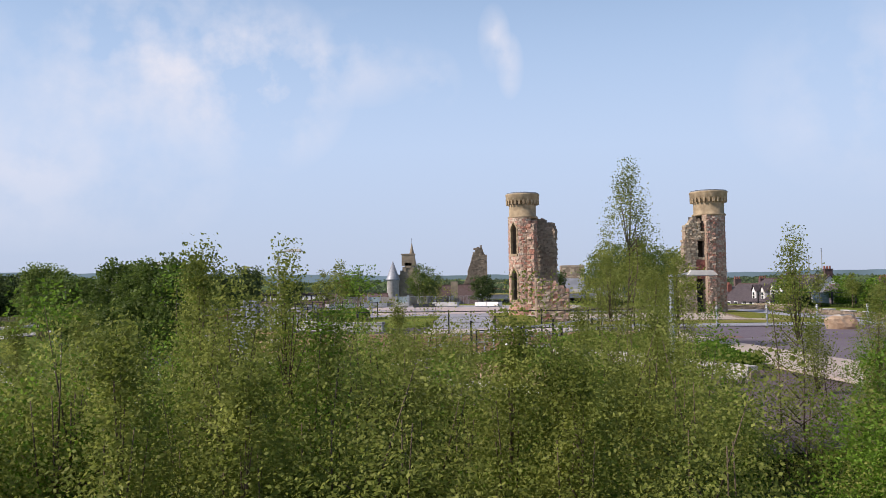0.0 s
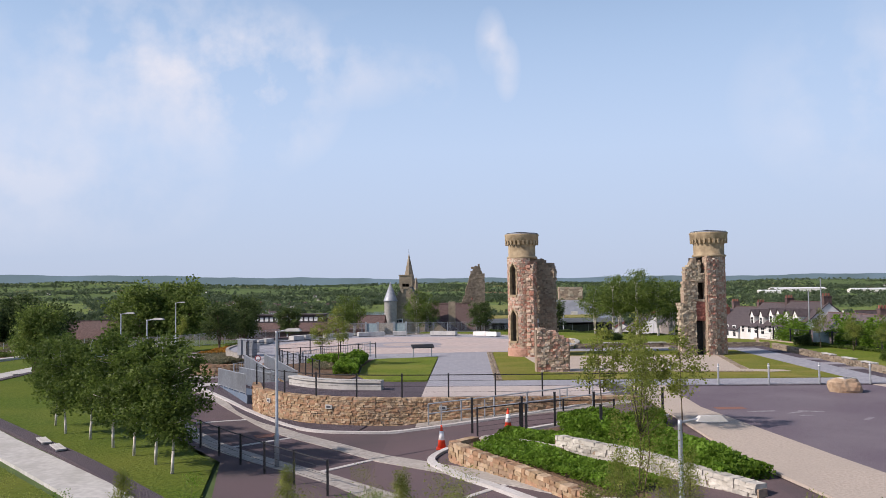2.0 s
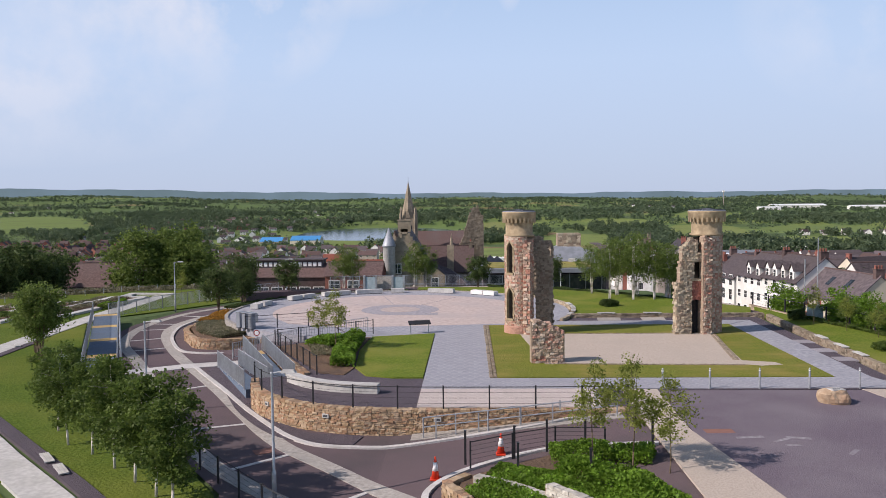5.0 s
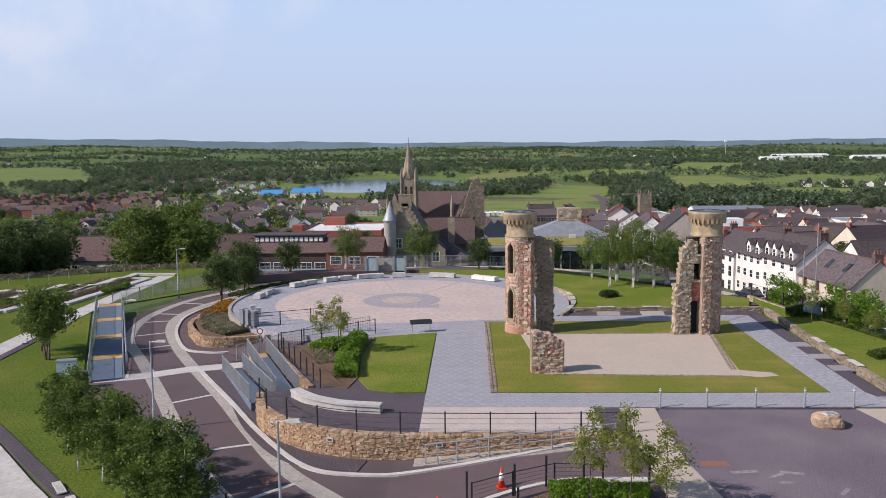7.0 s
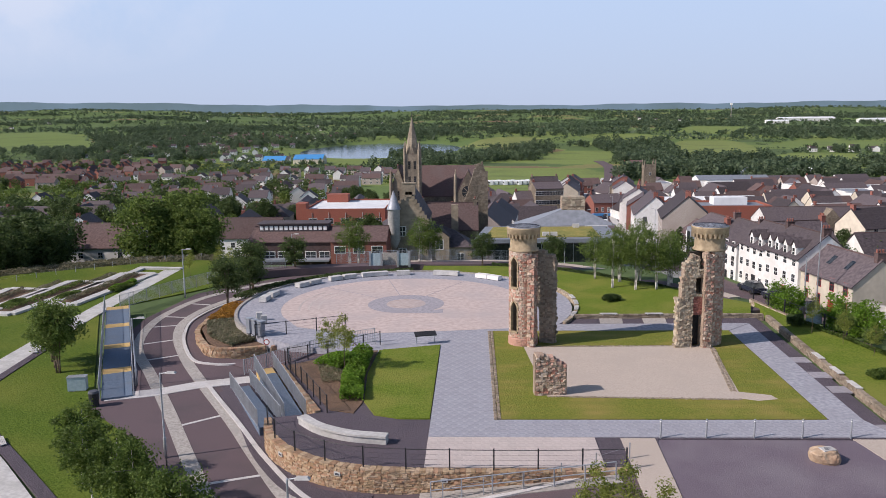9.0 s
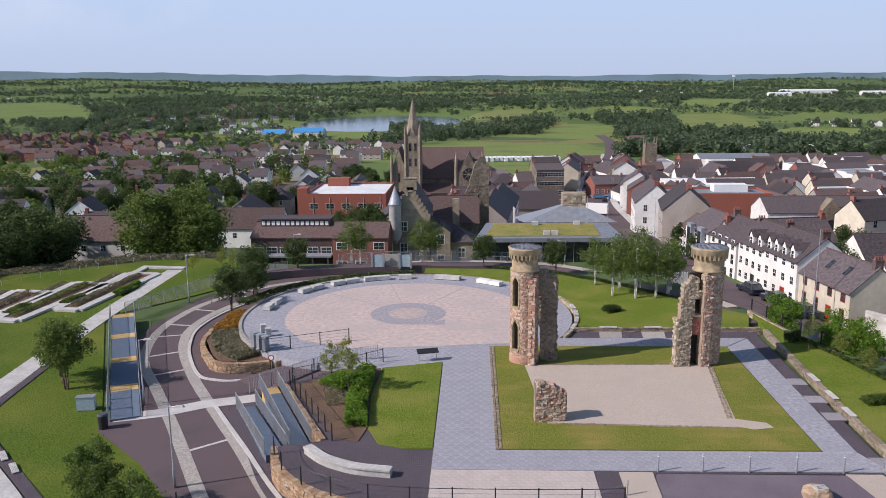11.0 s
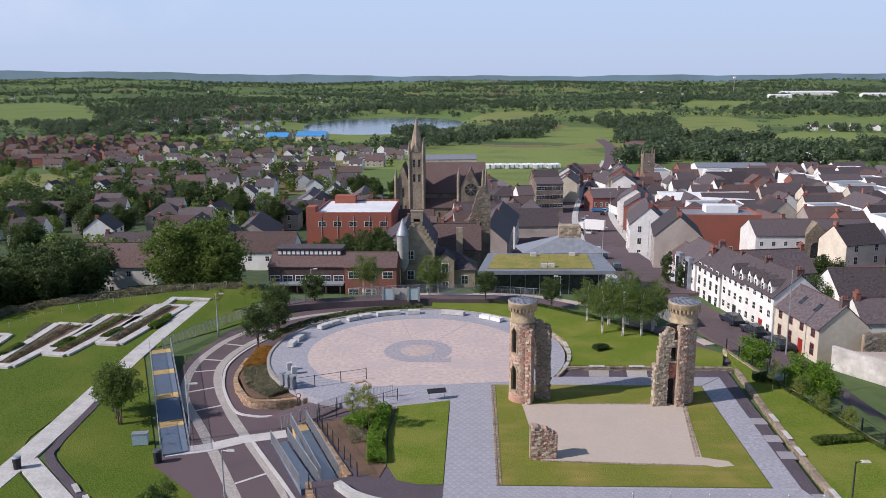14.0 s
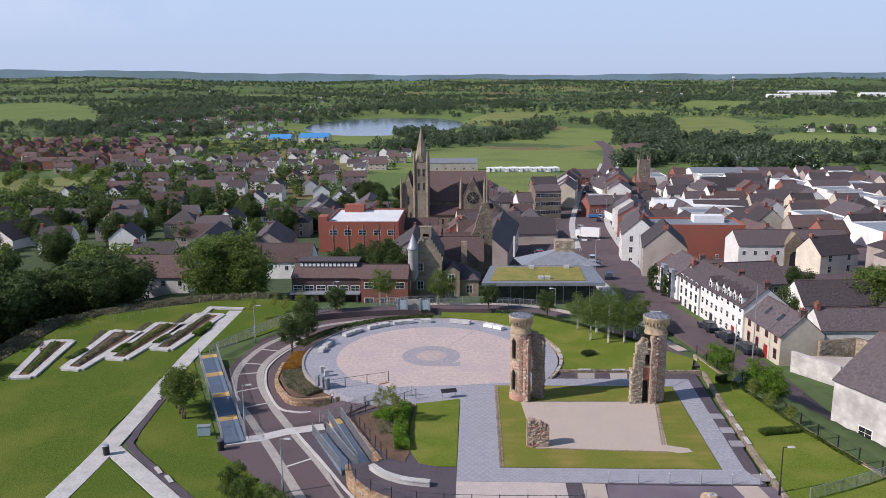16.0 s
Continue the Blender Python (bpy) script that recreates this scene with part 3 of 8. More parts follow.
    z = z + 8 * np.exp(-((x + 1150) / 420) ** 2 - ((y - 2000) / 500) ** 2) + 14 * np.exp(-((x - 330) / 500) ** 2 - ((y - 1900) / 420) ** 2)
    z = z + np.clip((y - 3400) / 1200, 0, 1) * (np.sin(x / 420 + 0.6) * 7 + np.sin(x / 190) * 3.5)
    z = z + 28 * np.clip(-x / 2300, 0, 1) * np.clip((y - 2000) / 2200, 0, 1)
    lake = np.clip(1.35 - np.sqrt(((x + 150) / 130) ** 2 + ((y - 1390) / 260) ** 2), 0, 0.5) * 2
    z = z * (1 - lake) + lake * -45
    return z


def ground_z(x, y):
    return float(ground_np(np.array([float(x)]), np.array([float(y)]))[0])


LAKE_Z = -42.5
rng = np.random.default_rng(5)
ys = [-320.0]
while ys[-1] < 4940:
    ys.append(ys[-1] + max(2.2, 0.014 * abs(ys[-1])) if ys[-1] > -2 else ys[-1] + 20)
ys = np.array(ys)
us = np.linspace(-1, 1, 421)
half = 190 + 0.92 * np.clip(ys, 0, None)
gx = us[None, :] * half[:, None]
gy = np.repeat(ys[:, None], len(us), 1)
gz = ground_np(gx, gy)
# fields: a patchwork of parcels, each with its own tone
seeds = []
for _ in range(1500):
    yy = 480 + 4500 * rng.random() ** 0.9
    seeds.append((rng.uniform(-1, 1) * (260 + 0.9 * yy), yy))
seeds = np.array(seeds)
tone = rng.random(len(seeds))
tone = np.where(tone < 0.9, 0.3 + 0.5 * tone, tone)
# parcels beyond 1900 m muted: the dulling of haze put into their tone
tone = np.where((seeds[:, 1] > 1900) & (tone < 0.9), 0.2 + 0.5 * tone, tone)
FIELDS = ((-1030, 1760, 430, 150, 123, 0.62), (-262, 448, 72, 48, 98, 0.84), (22, 690, 128, 92, 85, 0.72), (55, 1460, 140, 60, 75, 0.80), (140, 1050, 170, 45, 80, 0.72), (372, 1250, 240, 60, 76, 0.76), (432, 990, 110, 70, 60, 0.72), (-205, 1150, 250, 62, 112, 0.68), (555, 1870, 180, 70, 68, 0.70), (585, 1340, 150, 85, 55, 0.62), (-720, 2700, 200, 90, 110, 0.7))


def in_field(x, y, grow=1.0):
    """Which of the open fields a place lies in; -1 for none."""
    out = np.full(np.shape(x), -1)
    for i, (cx, cy, a, b, ang, _) in enumerate(FIELDS):
        c, k = math.cos(radians(ang)), math.sin(radians(ang))
        u, v = ((x - cx) * c + (y - cy) * k) / a, (-(x - cx) * k + (y - cy) * c) / b
        out = np.where(np.maximum(np.abs(u), np.abs(v)) ** 2 + 0.35 * np.minimum(np.abs(u), np.abs(v)) ** 2 < grow, i, out)
    return out


cell = np.zeros(gx.shape, int)
for r in range(len(ys)):
    near = np.abs(seeds[:, 1] - ys[r]) < 420
    idx = np.nonzero(near)[0]
    if len(idx) and ys[r] > 380:
        d = (gx[r][:, None] - seeds[idx, 0]) ** 2 + ((ys[r] - seeds[idx, 1]) * 0.8) ** 2
        cell[r] = idx[np.argmin(d, 1)] + 1
R_, C_ = gx.shape
quads = (np.arange(R_ - 1)[:, None] * C_ + np.arange(C_ - 1)[None, :]).reshape(-1)
quads = np.stack([quads, quads + 1, quads + 1 + C_, quads + C_], 1)
gme = bpy.data.meshes.new("ground")
gme.from_pydata(np.stack([gx, gy, gz], 2).reshape(-1, 3).tolist(), [], quads.tolist())
gme.polygons.foreach_set("use_smooth", [True] * len(gme.polygons))
ft = gme.attributes.new("parcel", "FLOAT", "POINT")
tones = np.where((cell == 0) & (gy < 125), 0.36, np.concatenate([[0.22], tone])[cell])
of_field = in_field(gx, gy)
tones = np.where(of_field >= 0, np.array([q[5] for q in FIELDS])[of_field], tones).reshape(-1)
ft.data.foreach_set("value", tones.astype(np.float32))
gm = bpy.data.materials.new("countryside")
gm.use_nodes = True
nt = gm.node_tree
at = nt.nodes.new("ShaderNodeAttribute")
at.attribute_name = "parcel"
cr = nt.nodes.new("ShaderNodeValToRGB")
cr.color_ramp.interpolation = "LINEAR"
# Blue raised in the darker stops, so the land's colour carries some distance haze.
for pos, c in ((0.0, (0.058, 0.088, 0.050)), (0.25, (0.080, 0.112, 0.056)), (0.5, (0.125, 0.185, 0.058)), (0.72, (0.198, 0.25, 0.074)), (0.92, (0.23, 0.215, 0.09)), (1.0, (0.19, 0.125, 0.08))):
    e = cr.color_ramp.elements.new(pos) if pos not in (0.0, 1.0) else cr.color_ramp.elements[0 if pos == 0 else -1]
    e.position, e.color = pos, (*c, 1)
nt.links.new(at.outputs["Fac"], cr.inputs[0])
oc = nt.nodes.new("ShaderNodeTexCoord").outputs["Object"]
c1 = ramp_mix(nt, noise_fac(nt, oc, 0.02, 0.5, 0.9), cr.outputs[0], (0.11, 0.145, 0.06))
mixn = nt.nodes.new("ShaderNodeMixRGB")
mixn.blend_type = "MULTIPLY"
mixn.inputs[0].default_value = 0.4
nt.links.new(c1, mixn.inputs[1])
nt.links.new(noise_fac(nt, oc, 0.5, 0.1, 0.7), mixn.inputs[2])
nt.links.new(mixn.outputs[0], nt.nodes["Principled BSDF"].inputs["Base Color"])
nt.nodes["Principled BSDF"].inputs["Roughness"].default_value = 0.95
nt.nodes["Principled BSDF"].inputs["Specular IOR Level"].default_value = 0.1
gme.materials.append(gm)
tagged(new("ground", gme), "rolling green farmland falling away from the hill", "ground", kind="structure")

# blue distance behind the last ridge: a backdrop strip with haze put into its colour
bd = Geo()
steps = 180
for i in range(steps + 1):
    az = -40 + 80 * i / steps
    sx, sy = math.sin(radians(az)), math.cos(radians(az))
    crest = lerp(az, [-40, -28, -8, 2, 30, 40], [108, 100, 66, 58, 52, 50]) + 3.2 * math.sin(az * 0.55 + 1.0) + 2.0 * math.sin(az * 1.45) + 0.8 * math.sin(az * 4.1)
    bd.v += [(4900 * sx, 4900 * sy, -80), (4900 * sx, 4900 * sy, crest)]
    if i:
        bd.f.append((2 * i - 2, 2 * i, 2 * i + 1, 2 * i - 1))
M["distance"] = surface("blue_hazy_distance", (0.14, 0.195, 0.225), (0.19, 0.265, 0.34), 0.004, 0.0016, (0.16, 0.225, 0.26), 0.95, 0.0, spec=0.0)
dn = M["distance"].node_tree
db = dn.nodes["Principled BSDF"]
# the strip glows in its haze colour, whatever the sun does
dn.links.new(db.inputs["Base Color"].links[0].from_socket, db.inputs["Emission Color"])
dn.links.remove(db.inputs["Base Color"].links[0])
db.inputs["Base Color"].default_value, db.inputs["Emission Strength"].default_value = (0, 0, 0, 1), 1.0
solid("backdrop", bd, "distance", "backdrop strip of distant hills, glowing in haze blue", "hills", "structure", smooth=True)
lake_line = [(-150 + 160 * math.cos(a), 1390 + 320 * math.sin(a)) for a in [2 * math.pi * i / 48 for i in range(48)]]
M["water"] = surface("lake_water", (0.05, 0.075, 0.10), (0.06, 0.085, 0.115), 0.1, rough=0.12, bump=0.05, spec=0.6, dist=0.3)
solid("water", Geo().prism(lake_line, LAKE_Z - 0.5, LAKE_Z), "water", "blue lake among fields and trees", "lake", "structure")

# ---- park: paving and levels ----
PC = (-5.6, 75.0)                                 # middle of the round plaza
PR = 15.5


def arc(c, r, a0, a1, n=24):
    return [(c[0] + r * math.cos(radians(a0 + (a1 - a0) * i / n)), c[1] + r * math.sin(radians(a0 + (a1 - a0) * i / n))) for i in range(n + 1)]


WALL = smooth_line([(-11.5, 46.4), (-10.9, 44.3), (-9.6, 42.4), (-7.8, 40.9), (-5.6, 39.9), (-2.8, 39.5), (1.5, 39.4), (6.0, 39.45), (8.4, 39.6)], 4)
terrace = WALL + [(10.8, 43.4), (24.2, 43.6), (25.2, 70.0), (9.8, 70.2), (9.0, 72), (-6, 62), (-8.0, 61.2), (-13.0, 56.7), (-8.7, 47.2)]
solid("terrace", Geo().prism(terrace, -1.8, -0.03), "gravel", "raised terrace of dark purple slate gravel", "terrace", "structure")
solid("plaza", Geo().prism(arc(PC, PR, 0, 360, 72)[:-1], -1.8, 0.0), "grey_pave", "round plaza of blue-grey paving", "plaza", "structure")
inner = [p for p in arc(PC, 11.6, -8, 205, 48)] + [(-14.2, 66.8), (-9.5, 64.6), (-2.0, 65.4), (5.4, 66.5)]
solid("plaza_floor", Geo().prism(inner, -0.1, 0.012), "plaza_pave", "buff and pink paved plaza floor", "paving", "structure")
solid("plaza_ring", Geo().prism(arc(PC, 3.6, -50, 270, 40) + [(-2.0, 71.4), (-2.0, 72.9)], 0.0, 0.022), "dark_pave", "dark grey paved ring in the plaza", "paving", "structure")
solid("plaza_centre", Geo().prism(arc(PC, 1.85, 0, 360, 32)[:-1], 0.0, 0.032), "plaza_pave", "round buff stone disc in the plaza", "paving", "structure")
for a in (62, 104, 140):
    g = Geo()
    d = Vector((math.cos(radians(a)), math.sin(radians(a))))
    g.ribbon([tuple(Vector(PC) + d * 3.7), tuple(Vector(PC) + d * 11.4)], 0.07, 0.018, 0.02)
    solid("plaza_line", g, "dark_pave", "thin dark line set in the plaza paving", "paving", "structure", "lines radiating in the plaza")
for r0, r1 in ((8.0, 8.3), (8.9, 9.2), (9.8, 10.1)):
    g = Geo().ribbon(arc(PC, (r0 + r1) / 2, 150, 195, 14), 0.18, 0.022, 0.02)
    solid("plaza_band", g, "pink_pave", "pale curved band in the plaza paving", "paving", "structure", "curved bands in the plaza")
solid("plaza_edge", Geo().ribbon(arc(PC, PR + 0.1, 25, 218, 60), 0.3, 0.10, 0.6), "sett", "grey stone edging round the plaza", "kerb", "structure")


def plate(name, pts, top, mat, label, category, thick=0.08):
    return solid(name, Geo().prism(pts, (lambda x, y: (top(x, y) if callable(top) else top) - thick), top), mat, label, category, "structure")


def rect(x0, y0, x1, y1):
    return [(x0, y0), (x1, y0), (x1, y1), (x0, y1)]


pg_ = plate("path_grey", [(-1.8, 43.6), (2.0, 43.6), (2.05, 66.5), (-1.75, 65.6)], 0.006, "grey_pave", "straight blue-grey paved path to the plaza", "path")
pc_ = plate("path_cross", [(2.0, 43.6), (24.0, 43.7), (23.2, 46.2), (2.0, 46.1)], 0.006, "grey_pave", "blue-grey paved path along the lawn", "path")
plate("path_east", [(21.3, 46.2), (23.2, 46.2), (23.9, 67.6), (21.6, 65.4)], 0.006, "grey_pave", "blue-grey paved path beside the lawn", "path")
plate("path_north", [(2.05, 65.5), (21.6, 65.5), (23.9, 67.7), (9.2, 67.6), (2.05, 67.2)], 0.006, "grey_pave", "blue-grey paved path behind the lawn", "path")
for i, x in enumerate((11.5, 15.2, 18.6)):
    plate("path_strip", [(x, 67.7), (x + 1.9, 67.7), (x + 2.2, 69.8), (x + 0.2, 69.8)], 0.0, "sett", "cream paved strip before a bench", "paving")
for y in (44.3, 50.8, 53.7, 57.0):
    plate("path_strip", [(23.5, y), (24.75, y), (24.75, y + 1.2), (23.55, y + 1.2)], 0.0, "dark_pave", "grey paved strip before a bench", "paving")
pt_ = plate("path_terrace", rect(-1.8, 39.75, 7.4, 43.55), 0.01, "pink_pave", "pale pink paved apron", "paving")
plate("path_beige", [(8.8, 43.5), (10.7, 43.5), (10.4, 36), (11.6, 26), (13.6, 12), (10.6, 12), (8.7, 26), (8.7, 36)], lambda x, y: -0.008, "beige", "beige bound-gravel path", "path")
plate("gravel_corner", [(8.2, 39.5), (9.2, 38.9), (10.9, 43.5), (8.2, 43.5)], -0.022, "gravel", "corner of dark gravel beside the beige path", "edging")
plate("ramp_margin", [(-12.0, 45.4), (-8.6, 47.3), (-13.1, 57.0), (-16.3, 56.2), (-17.2, 55.3)], -1.27, "gravel", "dark gravel margin beside the access ramps", "edging", 0.3)
plate("path_beige_far", [(21.4, 43.5), (23.4, 43.5), (24.6, 36), (22.6, 36)], lambda x, y: -0.04, "beige", "beige bound-gravel path", "path")
plate("forecourt", [(10.5, 8), (34, 8), (27.5, 36), (25.0, 43.4), (10.5, 43.4)], -0.06, "forecourt", "dark purple forecourt with faded marks", "forecourt", 0.3)
for x, y, w, d, rz in ((12.6, 35.0, 1.2, 0.25, 8), (13.8, 34.6, 0.9, 0.2, 30), (14.6, 34.9, 1.0, 0.25, -15), (14.0, 33.9, 0.6, 0.2, 5), (16.0, 33.0, 0.8, 0.2, 50)):
    solid("faded_mark", Geo().box(x, y, -0.066, w, d, 0.012, rz), "faded", "faded white mark on the forecourt", "marking", "structure", "marks on the forecourt")
solid("stain_mark", Geo().box(11.6, 35.9, -0.066, 1.25, 0.6, 0.012, 3), "rust", "rust-red patch on the forecourt", "marking", "structure")



def slabs(owner, x0, y0, x1, y1, nx, ny, z, mat, stagger=False):
    """Paving slabs with fine open joints, each a piece of its own on a shared mesh; staggered rows end in half slabs."""
    w, d = (x1 - x0) / nx, (y1 - y0) / ny
    full = Geo().box(0, 0, 0, w - 0.008, d - 0.008, 0.012, 0, 0.995).mesh("slab", mat)
    half = Geo().box(0, 0, 0, w / 2 - 0.008, d - 0.008, 0.012, 0, 0.995).mesh("slab", mat)
    for j in range(ny):
        y = y0 + (j + 0.5) * d
        if stagger and j % 2:
            row = [(x0 + w / 4, half)] + [(x0 + (i + 1) * w, full) for i in range(nx - 1)] + [(x1 - w / 4, half)]
        else:
            row = [(x0 + (i + 0.5) * w, full) for i in range(nx)]
        for x, me in row:
            part("slab", me, mat, owner).location = (x, y, z)


# lawns
LAWN = [(2.15, 46.2), (21.2, 46.3), (21.5, 65.4), (2.15, 65.35)]
plate("lawn", LAWN, 0.03, "grass", "mown square lawn round the ruin", "lawn")
court = [(4.6, 60.7), (5.4, 50.0), (17.6, 49.5), (18.3, 49.2), (19.6, 49.5), (19.4, 50.2), (17.6, 50.8), (18.9, 60.9)]
plate("ruin_court", court, 0.042, "beige", "pale beige gravel court inside the ruin", "court")
g = Geo()
rnd = random.Random(3)
for a, b in ((LAWN[0], LAWN[3]), ((4.7, 60.85), (18.6, 61.0)), ((17.3, 50.9), (18.8, 60.6)), ((5.6, 49.9), (17.4, 49.4))):
    n = int((Vector(b) - Vector(a)).length / 0.22)
    for i in range(n):
        p = Vector(a).lerp(Vector(b), i / n)
        for k in (0, 1):
            g.box(p.x - 0.12 + 0.22 * k, p.y + rnd.uniform(-.04, .04), 0.0, 0.2, 0.19, 0.07, rnd.uniform(-20, 20), 0.8, 0.02, rnd)
solid("cobble_edging", g, "rubble_soot", "edging of small loose cobbles", "edging", "stuff")
plate("lawn_west", [(-1.85, 46.2), (-1.82, 61.4), (-4, 60.7), (-6.4, 60.0), (-6.6, 54.5), (-6.1, 49.0), (-5.2, 46.8), (-3.6, 46.2)], 0.05, "grass_fresh", "mown lawn beside the path", "lawn")
plate("bed_west", [(-6.5, 60.0), (-8.4, 59.6), (-12.6, 56.3), (-8.0, 47.6), (-6.5, 47.1), (-6.2, 48.9), (-6.7, 54.5)], 0.02, "soil", "planting bed of brown mulch", "bed")
north = arc(PC, 16.1, -22, 88, 28)
plate("lawn_north", [(9.8, 70.5), (25.0, 70.4), (26.2, 74), (21, 79), (15, 86), (9, 91.5), (3, 93.2), (-5, 93.5)] + north[::-1], lambda x, y: 0.12 + 0.25 * max(0, 1 - abs(y - 80) / 10) * (x > 10), "grass_fresh", "sloping lawn behind the plaza", "lawn", 0.5)
plate("lawn_east", [(25.0, 30), (39, 30), (36.5, 38), (34.5, 45), (31.8, 53.6), (30.3, 60.6), (27.9, 69.5), (26.8, 75.4), (26.2, 69.8), (25.7, 59.5), (25.2, 51.6), (25.1, 45.0)], lambda x, y: 0.2, "grass_fresh", "raised lawn beside the park wall", "lawn", 0.6)
# lower lawns
plate("lawn_bank", [(-6.8, 21), (-9.2, 31.6), (-12.0, 35.6), (-16.1, 42.6), (-24.9, 52.0), (-36.4, 77.5), (-35.1, 66.0), (-34.1, 55.0), (-33.0, 52.2), (-25.6, 44.0), (-19.6, 37.9), (-14.6, 32.6), (-8.0, 24.0)], -1.33, "grass_lush", "mown grass bank under young trees", "lawn")
plate("lawn_far_west", [(-9, 14), (-11.5, 25.4), (-21.2, 35.2), (-28.4, 42.4), (-36.6, 44), (-36.2, 51), (-37.4, 56), (-37.0, 65), (-37.4, 80), (-27, 103), (-41, 105), (-60, 94), (-61, 60), (-52, 22)], -1.35, "grass_lush", "wide mown lawn sloping to the trees", "lawn")
plate("lawn_island", [(-34.8, 33), (-18.4, 33), (-27.2, 42.0), (-34.7, 49.6)], -1.31, "grass_lush", "triangle of mown lawn between paths", "lawn")
plate("lawn_upper", [(-30.2, 86.5), (-24, 96), (-27, 104), (-38, 106), (-37.2, 81), (-35.5, 79.5)], -1.30, "grass_lush", "mown grass strip with young trees", "lawn")
path_l = smooth_line([(-36.2, 30), (-35.8, 45), (-35.8, 52), (-36.1, 60), (-36.6, 70), (-37.0, 80), (-37.0, 98.6)], 5)
solid("path_lower", Geo().ribbon(path_l, 2.0, -1.28, 0.2), "concrete", "pale concrete path across the lawn", "path", "structure")
solid("path_fork", Geo().ribbon([(-6.0, 20), (-10.2, 25.6), (-15.7, 31.3), (-20.3, 36.0), (-26.2, 42.4), (-35.2, 51.6)], 1.6, -1.285, 0.2), "concrete", "pale concrete path forking off", "path", "structure")
solid("gravel_margin", Geo().ribbon(smooth_line([(-8.9, 25.6), (-14.5, 32.0), (-19.2, 36.9), (-25.3, 43.3), (-33.2, 51.6), (-34.2, 54.4), (-34.6, 58), (-35.2, 66)], 5), 0.7, -1.27, 0.2), "gravel", "strip of dark gravel along the path", "edging", "structure")

# roads
A = [(-11.5, 46.4), (-16.5, 57.2), (-8.3, 60.6), (-8.0, 62.6), (-18.5, 62.0), (-21.5, 66.0), (-22.0, 72), (-21.5, 82), (-18, 89), (-10, 95.5), (-10, 98.5), (-22, 94), (-29.2, 85.5), (-30.6, 75), (-29.9, 67), (-24.8, 57.0), (-24.9, 51.2), (-20, 46.5), (-11.9, 35.7), (-9.0, 31.6), (-7.0, 24), (-3, 14), (-3, 39.6), (-6, 40.0), (-9.6, 42.5)]
road = Geo()
bmr = bmesh.new()
bmr.faces.new([bmr.verts.new((x, y, -1.3)) for x, y in A])
bmesh.ops.triangulate(bmr, faces=bmr.faces[:])
bmr.verts.index_update()
road.add([v.co for v in bmr.verts], [tuple(v.index for v in f.verts) for f in bmr.faces])
bmr.free()
road.add([(-3, 14, -1.3), (8.6, 14, -0.12), (8.6, 39.6, -0.12), (-3, 39.6, -1.3)], [(0, 1, 2, 3)])
road.add([(8.6, 14, -0.12), (11, 14, -0.12), (11, 43.5, -0.12), (8.6, 43.5, -0.12)], [(0, 1, 2, 3)])
solid("road", road, "asphalt", "brown-grey asphalt road crossed by pale bands", "road", "structure")
ramp_rd = Geo().add([(-18.2, 60.6, -1.25), (-15.2, 58.2, -1.25), (-8.2, 61.2, 0.02), (-10.0, 65.0, 0.02)], [(0, 1, 2, 3)])
solid("road_ramp", ramp_rd, "asphalt", "short asphalt ramp up to the plaza", "road", "structure")
OUT = smooth_line([(0.5, 22), (-3.6, 28), (-8, 32.4), (-11.2, 36.2), (-14.9, 42.6), (-19.3, 50.8), (-23.4, 58.1), (-27.2, 64.8), (-29.0, 71.5), (-29.1, 77.5), (-27.4, 84.2), (-22.2, 91), (-13.4, 95.2)], 6)
INN = smooth_line([(4.5, 23), (0.5, 28), (-4.6, 34), (-8.2, 38.1), (-11.4, 43.4), (-14.6, 49.1), (-18.8, 56.1), (-22.2, 62.1), (-25.2, 68.6), (-26.4, 74.1), (-25.6, 80.0), (-22.6, 86.2), (-17.0, 91.2)], 6)
solid("road_band", Geo().ribbon(OUT, 0.85, lambda x, y: road_z(x, y) + 0.02), "sett", "pale stone sett band along the road", "paving", "structure")
solid("road_band", Geo().ribbon(INN, 0.85, lambda x, y: road_z(x, y) + 0.025), "sett", "pale stone sett band along the road", "paving", "structure")
KERB = smooth_line([(9.4, 41.2), (5.2, 39.0), (-0.2, 37.7), (-4.5, 37.4), (-7.4, 38.5), (-10.8, 43.2), (-14.05, 48.7), (-16.3, 52.4), (-18.1, 55.4)], 6)
solid("kerb", Geo().ribbon(KERB, 0.28, lambda x, y: road_z(x, y) + 0.09, 0.2), "kerb", "pale raised kerb following the wall", "kerb", "structure")
KERB2 = smooth_line([(-21.9, 86.4), (-24.7, 80.0), (-25.7, 74.2), (-24.9, 69.5), (-23.5, 65.6), (-21.4, 61.6), (-19.7, 60.6), (-18.0, 60.5), (-15.8, 61.8), (-9.6, 65.4)], 6)
solid("kerb", Geo().ribbon(KERB2, 0.26, lambda x, y: -1.2 + max(0, (x + 17) / 7) * 1.15, 0.25), "kerb", "pale raised kerb round the flower bed", "kerb", "structure")
solid("gravel_strip", Geo().ribbon(smooth_line([(-4.5, 38.5), (-7.9, 39.5), (-10.9, 43.6), (-13.2, 48.4), (-16.4, 54.6)], 6), 1.4, -1.26), "gravel", "strip of purple gravel below the wall", "edging", "structure")
solid("flag_strip", Geo().ribbon([(-2.0, 38.75), (2, 38.7), (8.0, 38.95)], 1.1, lambda x, y: road_z(x, y) + 0.03), "sett", "strip of small pale setts below the wall", "paving", "structure")
